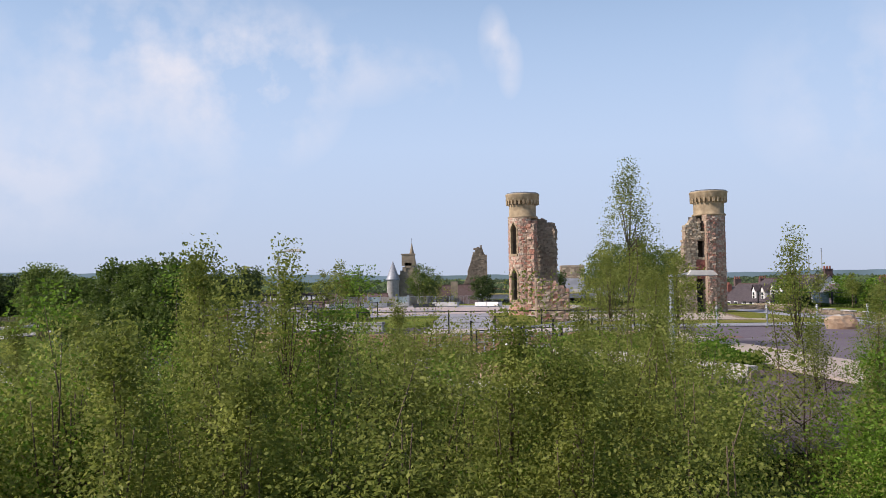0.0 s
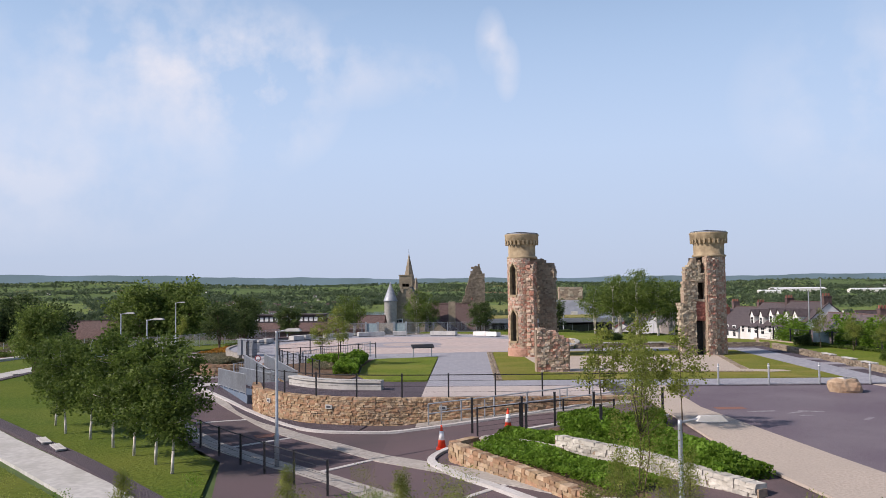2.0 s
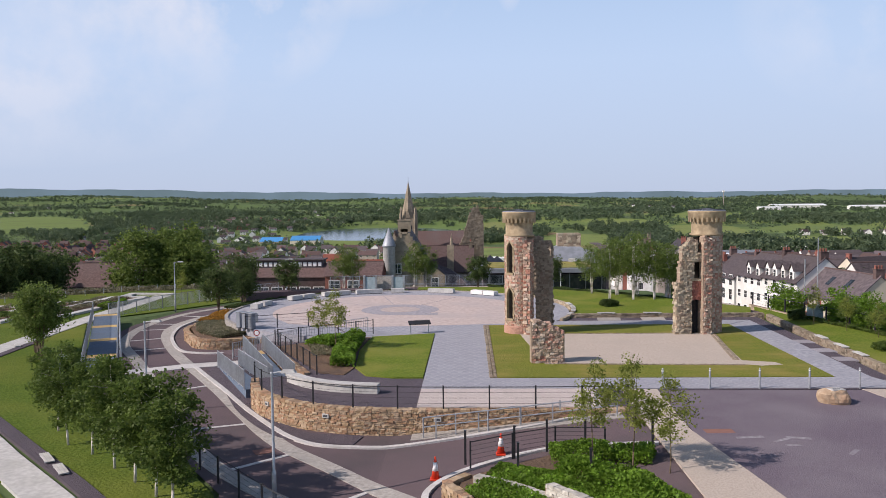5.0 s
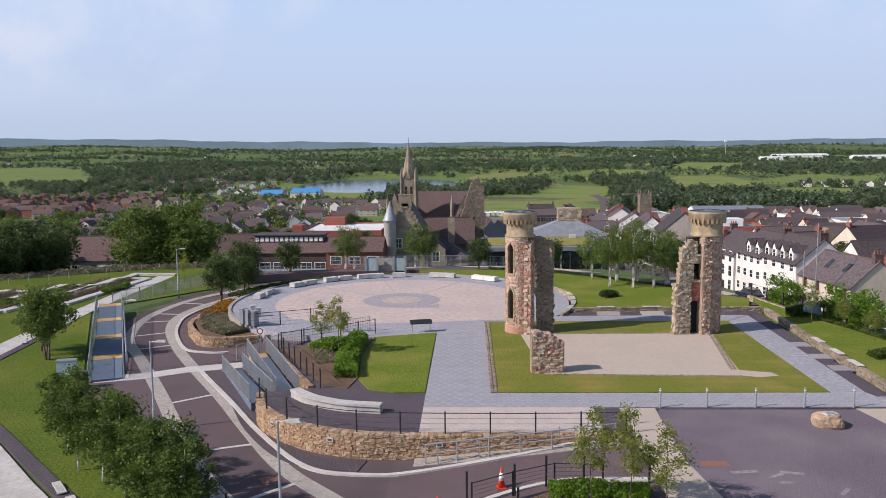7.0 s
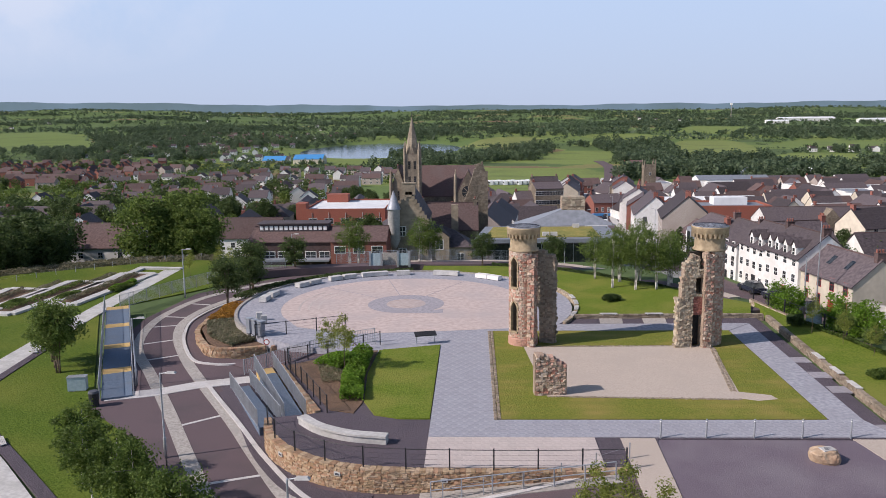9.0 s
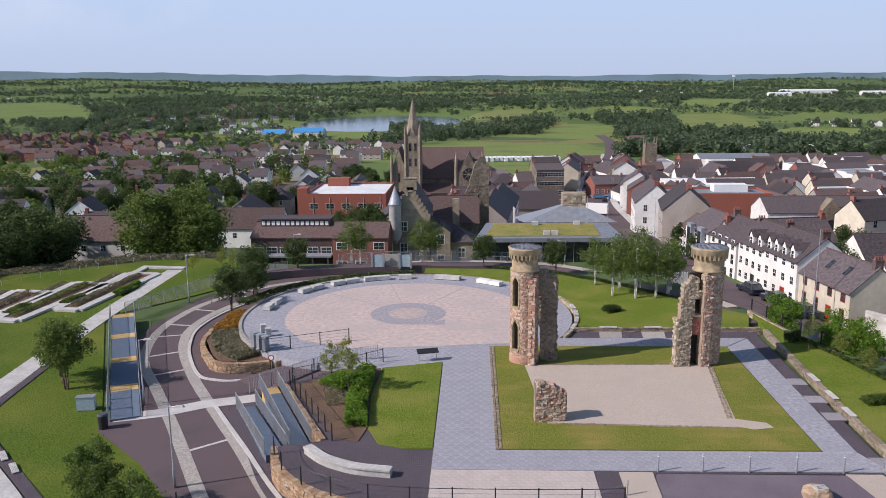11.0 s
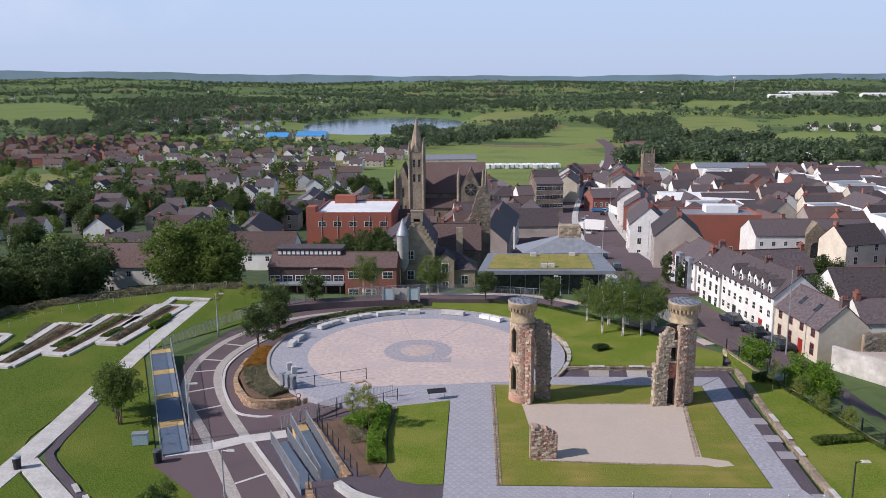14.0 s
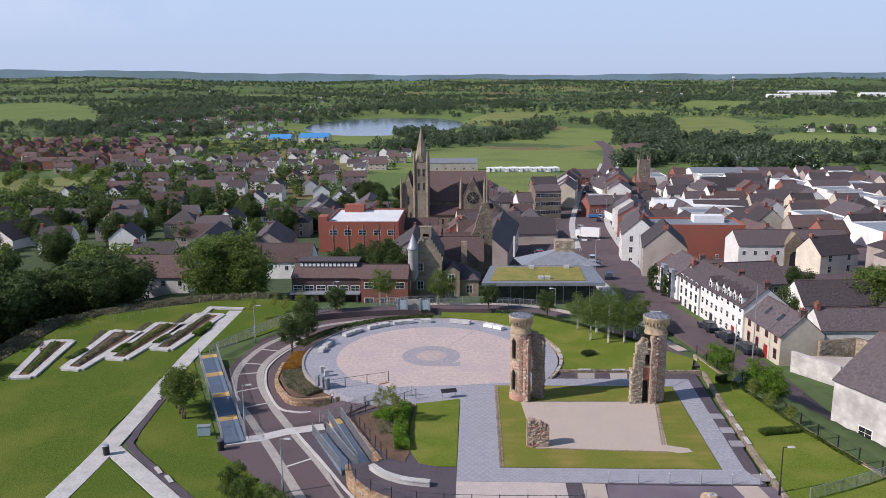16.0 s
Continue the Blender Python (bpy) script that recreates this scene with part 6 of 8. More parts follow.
stand(t6, [(-47.4, 117, -6.0, 1.0), (-43.0, 121, -6.2, 1.06), (-40.4, 117, -6.2, 0.92), (43.5, 60.5 + 30, -6, 0.3), (63.5, 108.0, -6.5, 0.85), (67.0, 112.0, -6.5, 0.7)])
t7 = make_tree("mature_tree", "dark mature tree in the wood below the lawn", "mature trees", 11.0, 0.8, 4.6, 9000, 0.30, "leaf_dark", "bark", 7, 0.28, 2, 110, 0.8)
rt = random.Random(8)
wood = []
for _ in range(46):
    x, y = rt.uniform(-112, -64), rt.uniform(84, 128)
    if x > -66 and y < 100:
        x -= 12
    wood.append((x, y, ground_z(x, y) - 0.3, rt.uniform(0.65, 1.1)))
for _ in range(26):
    x, y = rt.uniform(-72, -50), rt.uniform(45, 84)
    x = -60 - (x + 72) * 0.9 - abs(rt.gauss(0, 4))
    wood.append((x, y, ground_z(x, y) - 0.3, rt.uniform(0.5, 0.85)))
for _ in range(46):
    x, y = rt.uniform(-190, -60), rt.uniform(140, 330)
    wood.append((x, y, ground_z(x, y) - 0.3, rt.uniform(0.5, 0.95)))
for _ in range(24):
    x, y = rt.uniform(-60, -30), rt.uniform(250, 420)
    wood.append((x, y, ground_z(x, y) - 0.3, rt.uniform(0.5, 0.85)))
for x, y, s in ((-38, 150, .45), (-27, 165, .6), (-33, 168, .5), (-21, 160, .75), (-17, 155, .6), (19, 150, .5), (-44, 165, .5), (52, 108, .6), (70, 120, .6), (60, 128, .5)):
    wood.append((x, y, ground_z(x, y) - 0.3, s))
wood += [(x, y, ground_z(x, y) - 0.3, k) for x, y, k in ((-59.5, 101, .62), (-62, 106, .75), (-58.0, 107, .72), (-64, 112, .9), (-60.0, 113, .8), (-66, 100, .7), (-66, 119, .95), (-63.5, 101.5, .7))]
stand(t7, wood, rt)
t8 = make_tree("conifer", "narrow dark conifer beside the street", "conifers", 6.0, 0.3, 0.8, 3500, 0.12, "leaf_dark", "bark", 9, 0.08, 1, 50, 0.22)
stand(t8, [(33.2, 128, -6.4, 1.0), (34.4, 124, -6.2, 0.8)])

# saplings of the thicket in front
s1 = make_tree("birch_sapling", "wispy young birch sapling in the thicket", "thicket saplings", 4.0, 0.3, 0.95, 20000, 0.0165, "leaf_birch", "bark", 21, 0.022, 3, 130, 0.15, "sapling", 34, wisp=True)
s2 = make_tree("willow_sapling", "bushy willow sapling in the thicket", "thicket saplings", 3.6, 0.3, 0.95, 22000, 0.0175, "leaf_birch", "bark", 22, 0.022, 3, 70, 0.2, "sapling", 30, 0.4)
s3 = make_tree("birch_sapling", "fresh green leafy sapling in the thicket", "thicket saplings", 3.4, 0.3, 0.9, 20000, 0.018, "leaf_bright", "bark", 23, 0.022, 2, 60, 0.18, "sapling", 24, 0.4)
rs_ = random.Random(31)
spots = {0: [], 1: [], 2: []}
tops = 0
for row_y, gap in ((6.5, 1.0), (7.3, 1.05), (8.4, 1.15), (10.0, 1.2), (11.6, 1.3), (13.2, 1.5), (15.0, 1.7), (17.0, 1.9)):
    half_w = 0.66 * row_y + 1.2
    x = -half_w + rs_.uniform(0, 0.8)
    while x < half_w + 0.8:
        y = row_y + rs_.uniform(-0.6, 0.6)
        px = x + 0.6 + rs_.uniform(-0.25, 0.25)
        z = ground_z(px, y)
        top = (2.25 if px < -1.2 else 2.05) + rs_.uniform(-0.5, 0.2) - (0.1 if 0.0 < px < 2.2 and y > 8 else 0) - 0.07 * max(0, y - 12) - (0.45 if px < -2.4 and y > 7.8 else 0)
        k = rs_.choice([0, 0, 1, 1, 1, 2]) if px < 3 else rs_.choice([0, 0, 1, 2])
        hh = (4.0, 3.6, 3.4)[k]
        lean = (px - 0.64) / (y - 0.95)                # two gaps in the growth show the bare ground behind
        if 0.34 < lean < 0.48 or (-0.02 < lean < 0.09 and y > 7.0):
            x += gap * 0.8
            continue
        if not (px > 3.2 and y > 14.2) and not (y > 8.2 and (px - 0.5) / (y - 1.2) < -0.62):
            spots[k].append((px, y, z, max(0.45, (top - z) / hh)))
        x += gap * rs_.uniform(0.6, 1.1)
s4 = make_tree("tall_birch_sapling", "tall wispy birch with drooping sprays above the thicket", "tall birches of the thicket", 5.2, 0.5, 1.2, 15000, 0.0165, "leaf_birch", "bark", 24, 0.025, 2, 150, 0.13, "sapling", 40, wisp=True)
stand(s4, [(3.2, 14.0, -1.1, 1.02), (3.8, 13.4, -1.2, 0.8), (2.7, 13.0, -1.2, 0.78), (3.3, 12.8, -1.2, 0.7), (-1.15, 7.0, -2.4, 0.95), (-0.95, 7.8, -2.35, 0.9), (4.25, 10.0, -1.7, 0.82), (4.7, 10.6, -1.6, 0.72), (5.6, 11.0, -1.5, 0.7), (-0.6, 8.0, -2.3, 0.9)], rs_)
# bushier growth in the middle of the thicket
for i in range(22):
    px, y = rs_.uniform(-3.4, 4.4), rs_.uniform(6.4, 10.6)
    if 0.34 < (px - 0.64) / (y - 0.95) < 0.48:
        continue
    z = ground_z(px, y)
    spots[1 + i % 2].append((px, y, z, (rs_.uniform(1.35, 1.9) - z) / 3.5))
for k, s in enumerate((s1, s2, s3)):
    stand(s, spots[k], rs_)


def shrub_mass(name, label, line, width, height, z, mat, leaf, density, seed, category="hedge"):
    """A hedge or a bed of low plants along a line, all leaves."""
    rs = np.random.default_rng(seed)
    pts = [Vector(p) for p in line]
    out = []
    for a, b in zip(pts, pts[1:]):
        n = int((b - a).length * density)
        t = rs.random(n)
        d = (b - a).normalized()
        off = rs.uniform(-1, 1, n) * width / 2
        hgt = height * (1 - 0.35 * (np.abs(off) / (width / 2)) ** 3) * (0.85 + 0.2 * np.sin(t * (b - a).length * 1.7 + seed) * np.cos(off * 3))
        out.append(np.stack([a.x + (b.x - a.x) * t - d.y * off, a.y + (b.y - a.y) * t + d.x * off, z + hgt * rs.random(n) ** 0.45], 1))
    c = np.concatenate(out)
    ob = new(name, leaf_mesh(name, c, rs.uniform(0.6, 1.3, len(c)) * leaf, mat, rs))
    return tagged(ob, label, category, kind="stuff")


shrub_mass("hedge", "clipped green hedge in the planting bed", [(-6.9, 49.0), (-7.4, 53.0), (-7.5, 59.2)], 1.5, 0.85, 0.0, "leaf_bright", 0.08, 950, 41)
shrub_mass("hedge", "bushy green hedge across the planting bed", [(-9.8, 55.6), (-8.2, 57.6)], 2.4, 0.8, 0.0, "leaf_bright", 0.08, 1400, 40)
shrub_mass("shrubs", "low mixed shrubs on mulch in the planting bed", [(-8.6, 52.6), (-9.6, 56.4)], 1.6, 0.35, 0.0, "heather", 0.06, 500, 42, "shrub")
shrub_mass("hedge", "green hedge on the planted island", [(4.0, 33.0), (6.4, 33.0), (8.0, 32.4)], 1.4, 0.9, -0.45, "leaf_bright", 0.06, 1600, 43)
shrub_mass("hedge", "green hedge on the planted island", [(4.2, 31.0), (6.6, 29.6), (7.6, 26.0), (8.0, 23.4)], 1.7, 0.95, -0.42, "leaf_bright", 0.07, 1500, 44)
shrub_mass("ivy", "bright ground ivy covering the planted island", [(1.8, 31.4), (4.2, 29.8), (6.6, 26.8), (7.8, 24.2)], 1.8, 0.42, -0.42, "leaf_bright", 0.06, 2200, 45, "ground cover")
shrub_mass("ivy", "bright ground ivy spilling over the front of the planted island", [(1.3, 30.0), (3.4, 26.8), (5.4, 23.6)], 1.9, 0.4, -0.45, "leaf_bright", 0.06, 1500, 39, "ground cover")
shrub_mass("flower_bed", "orange and heather-coloured flower bed", [(-22.3, 77.0), (-22.4, 71.0)], 2.0, 0.55, -0.62, "orange_bloom", 0.07, 900, 46, "flower bed")
shrub_mass("flower_bed", "heather-coloured low planting in the flower bed", [(-21.9, 70.8), (-20.5, 66.6), (-17.8, 64.0)], 2.6, 0.45, -0.62, "heather", 0.09, 1300, 47, "flower bed")
solid("flower_bed_soil", Geo().prism([(-21.4, 79.0), (-23.6, 75.0), (-23.0, 68.6), (-21.2, 64.6), (-19.8, 63.0), (-15.9, 63.3), (-18.9, 66.4), (-21.1, 71.0)], -1.5, -0.6), "soil", "soil of the raised flower bed", "bed", "structure")
shrub_mass("hedge", "low hedge along the park fence", [(27.8, 68.0), (29.8, 60.6), (31.2, 54.0), (33.4, 47.0)], 0.5, 0.3, 0.2, "leaf", 0.06, 500, 48)
shrub_mass("shrub", "round dark clipped bush", [(26.6, 66.6), (27.8, 66.2)], 1.3, 1.0, 0.2, "leaf_dark", 0.07, 2200, 49, "shrub")
shrub_mass("shrub", "low green bush on the lawn", [(26.8, 53.0), (30.6, 53.8)], 1.0, 0.6, 0.2, "leaf", 0.07, 1200, 50, "shrub")
shrub_mass("shrub", "small round bush on the lawn", [(13.0, 74.6), (14.4, 75.4)], 1.0, 0.75, 0.15, "leaf_dark", 0.07, 1500, 51, "shrub")
shrub_mass("shrub_border", "dark shrub border behind the plaza", arc((PC[0], PC[1]), 18.0, 92, 165, 14), 1.6, 0.55, -0.6, "leaf_dark", 0.08, 500, 52, "shrub")
shrub_mass("shrub_border", "low shrub border along the sloping lawn", [(3, 94.0), (9, 92.2), (15, 87.0), (21, 80.0)], 0.8, 0.4, 0.0, "leaf_dark", 0.07, 500, 53, "shrub")
for i, (p, q, r, u) in enumerate(LOOPS):
    mid0, mid1 = ((p[0] + q[0]) / 2, (p[1] + q[1]) / 2 + 1.0), ((r[0] + u[0]) / 2, (r[1] + u[1]) / 2 - 0.8)
    shrub_mass("terrace_planting", "straggling grey-green shrubs in a planting terrace", [mid0, mid1], 0.8, 0.5, -1.2, "heather" if i % 2 else "leaf_mid", 0.08, 200, 54 + i, "shrub")
    shrub_mass("terrace_hedge", "dark clipped shrubs beside a planting terrace", [(q[0] + 1.5, q[1] + 6.0), (q[0] + 2.0, q[1] + 9.5)], 1.0, 0.6, -1.35, "leaf_mid", 0.08, 700, 60 + i, "shrub")
    shrub_mass("rough_grass", "tall dry grass between the planting terraces", [(p[0] - 1.0, p[1] + 9), (u[0] - 1.3, u[1])], 1.0, 0.35, -1.35, "heather", 0.09, 160, 64 + i, "grass")
shrub_mass("terrace_hedge", "bright clipped hedge in the upper planting terrace", [(-39.2, 86.5), (-38.6, 91.0)], 0.9, 0.7, -1.35, "leaf_bright", 0.08, 900, 69, "shrub")
shrub_mass("thicket_undergrowth", "tangled green and brown undergrowth at the foot of the saplings", [(-9, 6.5), (0, 7.5), (9, 8)], 9, 0.9, -2.4, "leaf", 0.07, 1500, 80, "undergrowth")
shrub_mass("thicket_undergrowth", "tangled green undergrowth further down the bank", [(-12, 14), (0, 16.5), (7, 17)], 9, 0.9, -1.6, "heather", 0.07, 900, 81, "undergrowth")
shrub_mass("edge_scrub", "rough scrub at the edge of the lawn", [(-62.5, 62), (-62.5, 92), (-57, 98), (-46, 105.5), (-34, 107.5)], 3.6, 1.2, -2.0, "heather", 0.14, 420, 82, "scrub")

# ---- far woods and hedgerows ----


def tree_cloud(name, label, centres, heights, blades, leaf, mat, seed, broad=(0.40, 0.62)):
    rs = np.random.default_rng(seed)
    n = len(centres)
    d = rs.normal(size=(n, blades, 3))
    d /= np.linalg.norm(d, axis=2, keepdims=True)
    r = rs.random((n, blades, 1)) ** 0.4
    h = np.asarray(heights).reshape(n, 1, 1)
    wide = rs.uniform(broad[0], broad[1], (n, 1, 1))
    off = d * r * h * np.concatenate([wide, wide, np.full((n, 1, 1), 0.5)], 2)
    c = centres[:, None, :] + off
    c[:, :, 2] += 0.48 * h[:, :, 0]
    s = (leaf * h[:, :, 0] * rs.uniform(0.6, 1.3, (n, blades))).ravel()
    return tagged(new(name, leaf_mesh(name, c.reshape(-1, 3), s, mat, rs)), label, "woodland", kind="stuff")


def scatter(boxes, seed):
    """Trees scattered over patches (x0, x1, y0, y1, count)."""
    rs = np.random.default_rng(seed)
    out = []
    for x0, x1, y0, y1, n in boxes:
        x, y = rs.uniform(x0, x1, n), rs.uniform(y0, y1, n)
        out.append(np.stack([x, y, ground_np(x, y)], 1))
    return np.concatenate(out)




def groves(boxes, seed, spread=13.0):
    """Woods as uneven clumps over patches (x0, x1, y0, y1, clumps, trees in each), leaving the fields open."""
    rs = np.random.default_rng(seed)
    out = []
    for x0, x1, y0, y1, n, m in boxes:
        for _ in range(n):
            k = int(rs.integers(max(2, m // 2), m * 2))
            cx, cy = rs.uniform(x0, x1), rs.uniform(y0, y1)
            w = spread * (1 + max(0, cy - 900) / 900)
            out.append(np.stack([cx + rs.normal(0, w, k), cy + rs.normal(0, w, k)], 1))
    q = np.concatenate(out)
    q = q[(in_field(q[:, 0], q[:, 1], 1.0) < 0) & (((q[:, 0] + 150) / 125) ** 2 + ((q[:, 1] - 1390) / 265) ** 2 > 1.05)]
    return np.column_stack([q, ground_np(q[:, 0], q[:, 1])])


c = groves(((120, 260, 575, 700, 14, 9), (170, 390, 690, 900, 24, 9), (260, 470, 570, 720, 14, 7), (170, 330, 900, 1150, 22, 8), (200, 330, 1150, 1450, 14, 9), (-100, 20, 800, 960, 12, 6), (-110, 60, 980, 1110, 16, 7), (45, 110, 900, 1400, 14, 7), (-290, 130, 1680, 1900, 30, 9), (-600, -300, 1050, 1250, 16, 8), (-850, -540, 1150, 1700, 42, 10), (-900, -560, 1700, 2400, 36, 12), (-470, -280, 1300, 1700, 14, 7), (430, 800, 580, 720, 12, 6), (480, 760, 1080, 1180, 8, 6), (400, 900, 1500, 1800, 20, 8)), 91)
rsn = np.random.default_rng(92)
tree_cloud("woodland", "dark green woods beyond the town", c, rsn.uniform(6, 15, len(c)), 130, 0.11, "leaf_far_hazed", 93, (0.36, 0.58))
c = groves(((-270, -90, 345, 560, 46, 4), (-250, -100, 225, 370, 26, 3), (-430, -280, 470, 640, 20, 4), (-560, -300, 620, 900, 26, 3)), 195, 9.0)
tree_cloud("garden_trees", "leafy trees among the houses on the slope", c, rsn.uniform(4, 9.5, len(c)), 170, 0.10, "leaf_dark", 196, (0.42, 0.62))
c = scatter(((-560, -160, 560, 1000, 170), (-330, -60, 540, 900, 90), (-650, -300, 1000, 1500, 120), (420, 800, 600, 900, 60), (60, 300, 330, 560, 40)), 97)
tree_cloud("garden_trees", "small garden trees between the houses", c, rsn.uniform(3, 6.5, len(c)), 90, 0.13, "leaf", 98)
rsg = np.random.default_rng(191)
c = scatter(((-250, -55, 150, 420, 130), (-330, -200, 330, 560, 80), (-110, -55, 130, 200, 24)), 192)
tree_cloud("garden_trees", "trees and gardens among the houses below the hill", c, rsg.uniform(3.5, 8.5, len(c)), 420, 0.075, "leaf_mid", 193)
# hedgerows follow the parcels' borders
edge = np.zeros(cell.shape, bool)
edge[:, 1:] |= cell[:, 1:] != cell[:, :-1]
edge[1:, :] |= cell[1:, :] != cell[:-1, :]
edge &= (gy > 640) & ~((gx > -80) & (gx < 150) & (gy > 620) & (gy < 990))
edge &= (gy > 640) & (np.abs(gx) < 200 + 0.72 * gy)
ei = np.nonzero(edge.ravel())[0]
keep = rsn.random(len(ei)) < np.where(gy.ravel()[ei] < 2200, 0.75, 0.7)
ei = ei[keep]
hc = np.stack([gx.ravel()[ei] + rsn.normal(0, 1.5, len(ei)), gy.ravel()[ei] + rsn.normal(0, 1.5, len(ei)), gz.ravel()[ei]], 1)
in_lake = ((hc[:, 0] + 150) / 135) ** 2 + ((hc[:, 1] - 1370) / 290) ** 2 < 1.1
hc = hc[~in_lake & (in_field(hc[:, 0], hc[:, 1], 0.9) < 0)]
nearh = hc[:, 1] < 1500
tree_cloud("hedgerow", "hedgerows and field trees", hc[nearh], rsn.uniform(1.6, 4.6, nearh.sum()) * rsn.choice([0.8, 1.0, 1.9], nearh.sum()), 24, 0.26, "leaf_far_hazed", 94, (0.6, 1.3))
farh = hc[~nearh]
tree_cloud("hedgerow", "distant hedgerows and field trees", farh, rsn.uniform(3.0, 6.5, len(farh)) * rsn.choice([0.8, 1.0, 1.7], len(farh)), 9, 0.42, "leaf_far_hazed", 95, (0.8, 2.2))
wood_far = []
for _ in range(330):
    wy = 1500 + 3100 * rsn.random() ** 0.8
    wx = rsn.uniform(-1, 1) * (150 + 0.6 * wy)
    k = rsn.integers(8, 40)
    ang = rsn.uniform(-0.4, 0.4)
    along = rsn.normal(0, 90, k)
    wood_far.append(np.stack([wx + along * math.cos(ang), wy + along * math.sin(ang) + rsn.normal(0, 22, k)], 1))
wf = np.concatenate(wood_far)
wf = wf[((wf[:, 0] + 150) / 135) ** 2 + ((wf[:, 1] - 1370) / 290) ** 2 > 1.05]
wf = wf[(in_field(wf[:, 0], wf[:, 1]) < 0) & (np.hypot(wf[:, 0], wf[:, 1]) < 4750)]
wf = np.column_stack([wf, ground_np(wf[:, 0], wf[:, 1])])
tree_cloud("woodland", "distant woods among the fields", wf, rsn.uniform(7, 12, len(wf)), 22, 0.28, "leaf_far_hazed", 96)

# ---- town ----


def window_mesh(w, h, frame="frame_white", bars=True):
    """A sash window as one mesh: frame, glazing bars and dark panes, to be set 3 cm proud of a wall that faces -y."""
    g = Geo()
    g.box(0, 0.02, 0, w, 0.05, h)
    n0 = len(g.f)
    cols, rows = (2, 2) if bars else (1, 1)
    pw, ph = (w - 0.14) / cols, (h - 0.14) / rows
    for i in range(cols):
        for j in range(rows):
            g.box(-w / 2 + 0.07 + pw * (i + 0.5), -0.012, 0.07 + ph * j + 0.03, pw - 0.06, 0.03, ph - 0.06)
    me = g.mesh("window", [frame, "window"])
    for p in me.polygons[n0:]:
        p.material_index = 1
    return me


WIN = {"sash": window_mesh(1.0, 1.6), "small": window_mesh(0.9, 1.1), "wide": window_mesh(1.7, 1.2), "big": window_mesh(2.2, 1.6), "slit": window_mesh(0.8, 2.2, "stone"), "red": window_mesh(0.95, 1.5, "red_paint")}
DOORS = {c: Geo().box(0, 0, 0, 1.0, 0.08, 2.1).mesh("door", c) for c in ("red_paint", "black_metal", "frame_white")}
POT = Geo().lathe(0, 0, [(0.13, 0), (0.10, 0.35)], 8).mesh("chimney_pot", "brick")


def building(label, x, y, rz, L, W, h, rise, wall="white_render", roof="slate", z=None, faces="s", rows=2, cols=3, win="sash", door=None, chim=1, name="house", group="", kind="gable", sink=1.5, over=0.25, stack="brick", category="house", skylights=0, first=0.9, plain=False):
    """A building: walls, a roof with eaves, chimneys, windows and a door on the faces named."""
    z = ground_z(x, y) if z is None else z
    f = thing(name, label, category, group, at=(x, y, z), rz=rz)
    a, b = L / 2, W / 2
    g = Geo()
    if kind == "gable":
        vs = [(-a, -b, -sink), (a, -b, -sink), (a, b, -sink), (-a, b, -sink), (-a, -b, h), (a, -b, h), (a, b, h), (-a, b, h), (-a, 0, h + rise), (a, 0, h + rise)]
        g.add(vs, [(0, 1, 5, 4), (2, 3, 7, 6), (1, 2, 6, 9, 5), (3, 0, 4, 8, 7), (3, 2, 1, 0), (4, 5, 9, 8), (6, 7, 8, 9)])
    else:
        g.box(0, 0, -sink, L, W, h + sink)
    part("wall", g, wall, f)
    if kind == "gable":
        t = 0.14
        k = rise / b
        eb, ez = b + over, h - over * k
        rg = Geo()
        for s in (-1, 1):
            vs = []
            for xx in (-a - 0.12, a + 0.12):
                vs += [(xx, s * eb, ez + 0.02), (xx, 0, h + rise + 0.02), (xx, 0, h + rise + t), (xx, s * eb, ez + t)]
            rg.add(vs, [(0, 3, 2, 1), (4, 5, 6, 7), (2, 3, 7, 6), (0, 1, 5, 4), (3, 0, 4, 7), (1, 2, 6, 5)])
        part("roof", rg, roof, f)
        if not plain:
            part("ridge", Geo().box(0, 0, h + rise + t - 0.05, L + 0.2, 0.22, 0.12), "slate_brown" if roof == "slate" else roof, f)
    elif kind == "hip":
        e = min(a, b)
        rl = max(0.2, a - e * 0.9)
        vs = [(-a - over, -b - over, h), (a + over, -b - over, h), (a + over, b + over, h), (-a - over, b + over, h), (-rl, 0, h + rise), (rl, 0, h + rise)]
        part("roof", Geo().add(vs, [(0, 1, 5, 4), (2, 3, 4, 5), (1, 2, 5), (3, 0, 4), (3, 2, 1, 0)]), roof, f)
    else:
        part("roof", Geo().box(0, 0, h + 0.01, L - 0.5, W - 0.5, 0.10), roof, f)
        pg = Geo()
        for cx, cy, w, d in ((0, -b + 0.12, L, 0.25), (0, b - 0.12, L, 0.25), (-a + 0.12, 0, 0.25, W - 0.5), (a - 0.12, 0, 0.25, W - 0.5)):
            pg.box(cx, cy, h + 0.003, w, d, rise)
        part("parapet", pg, wall, f)
    for i in range(chim):
        cx = (-a + 0.45) if i == 0 else (a - 0.45) if i == 1 else 0
        base = h + rise * (0.75 if kind != "flat" else 0)
        c = part("chimney", Geo().box(cx, 0, base - 0.3, 0.6, 0.95, rise * 0.25 + 1.05).box(cx, 0, base + rise * 0.25 + 0.75, 0.7, 1.05, 0.1), stack, f)
        for k in () if plain else (-0.3, 0.05, 0.38):
            p = part("chimney_pot", POT, "brick", c)
            p.location = (cx, k, base + rise * 0.25 + 0.85)
    for fc in faces:
        ang, half, length = {"s": (0, b, L), "n": (180, b, L), "e": (90, a, W), "w": (-90, a, W)}[fc]
        n = cols if fc in "sn" else max(1, round(cols * W / L))
        sh = h / rows
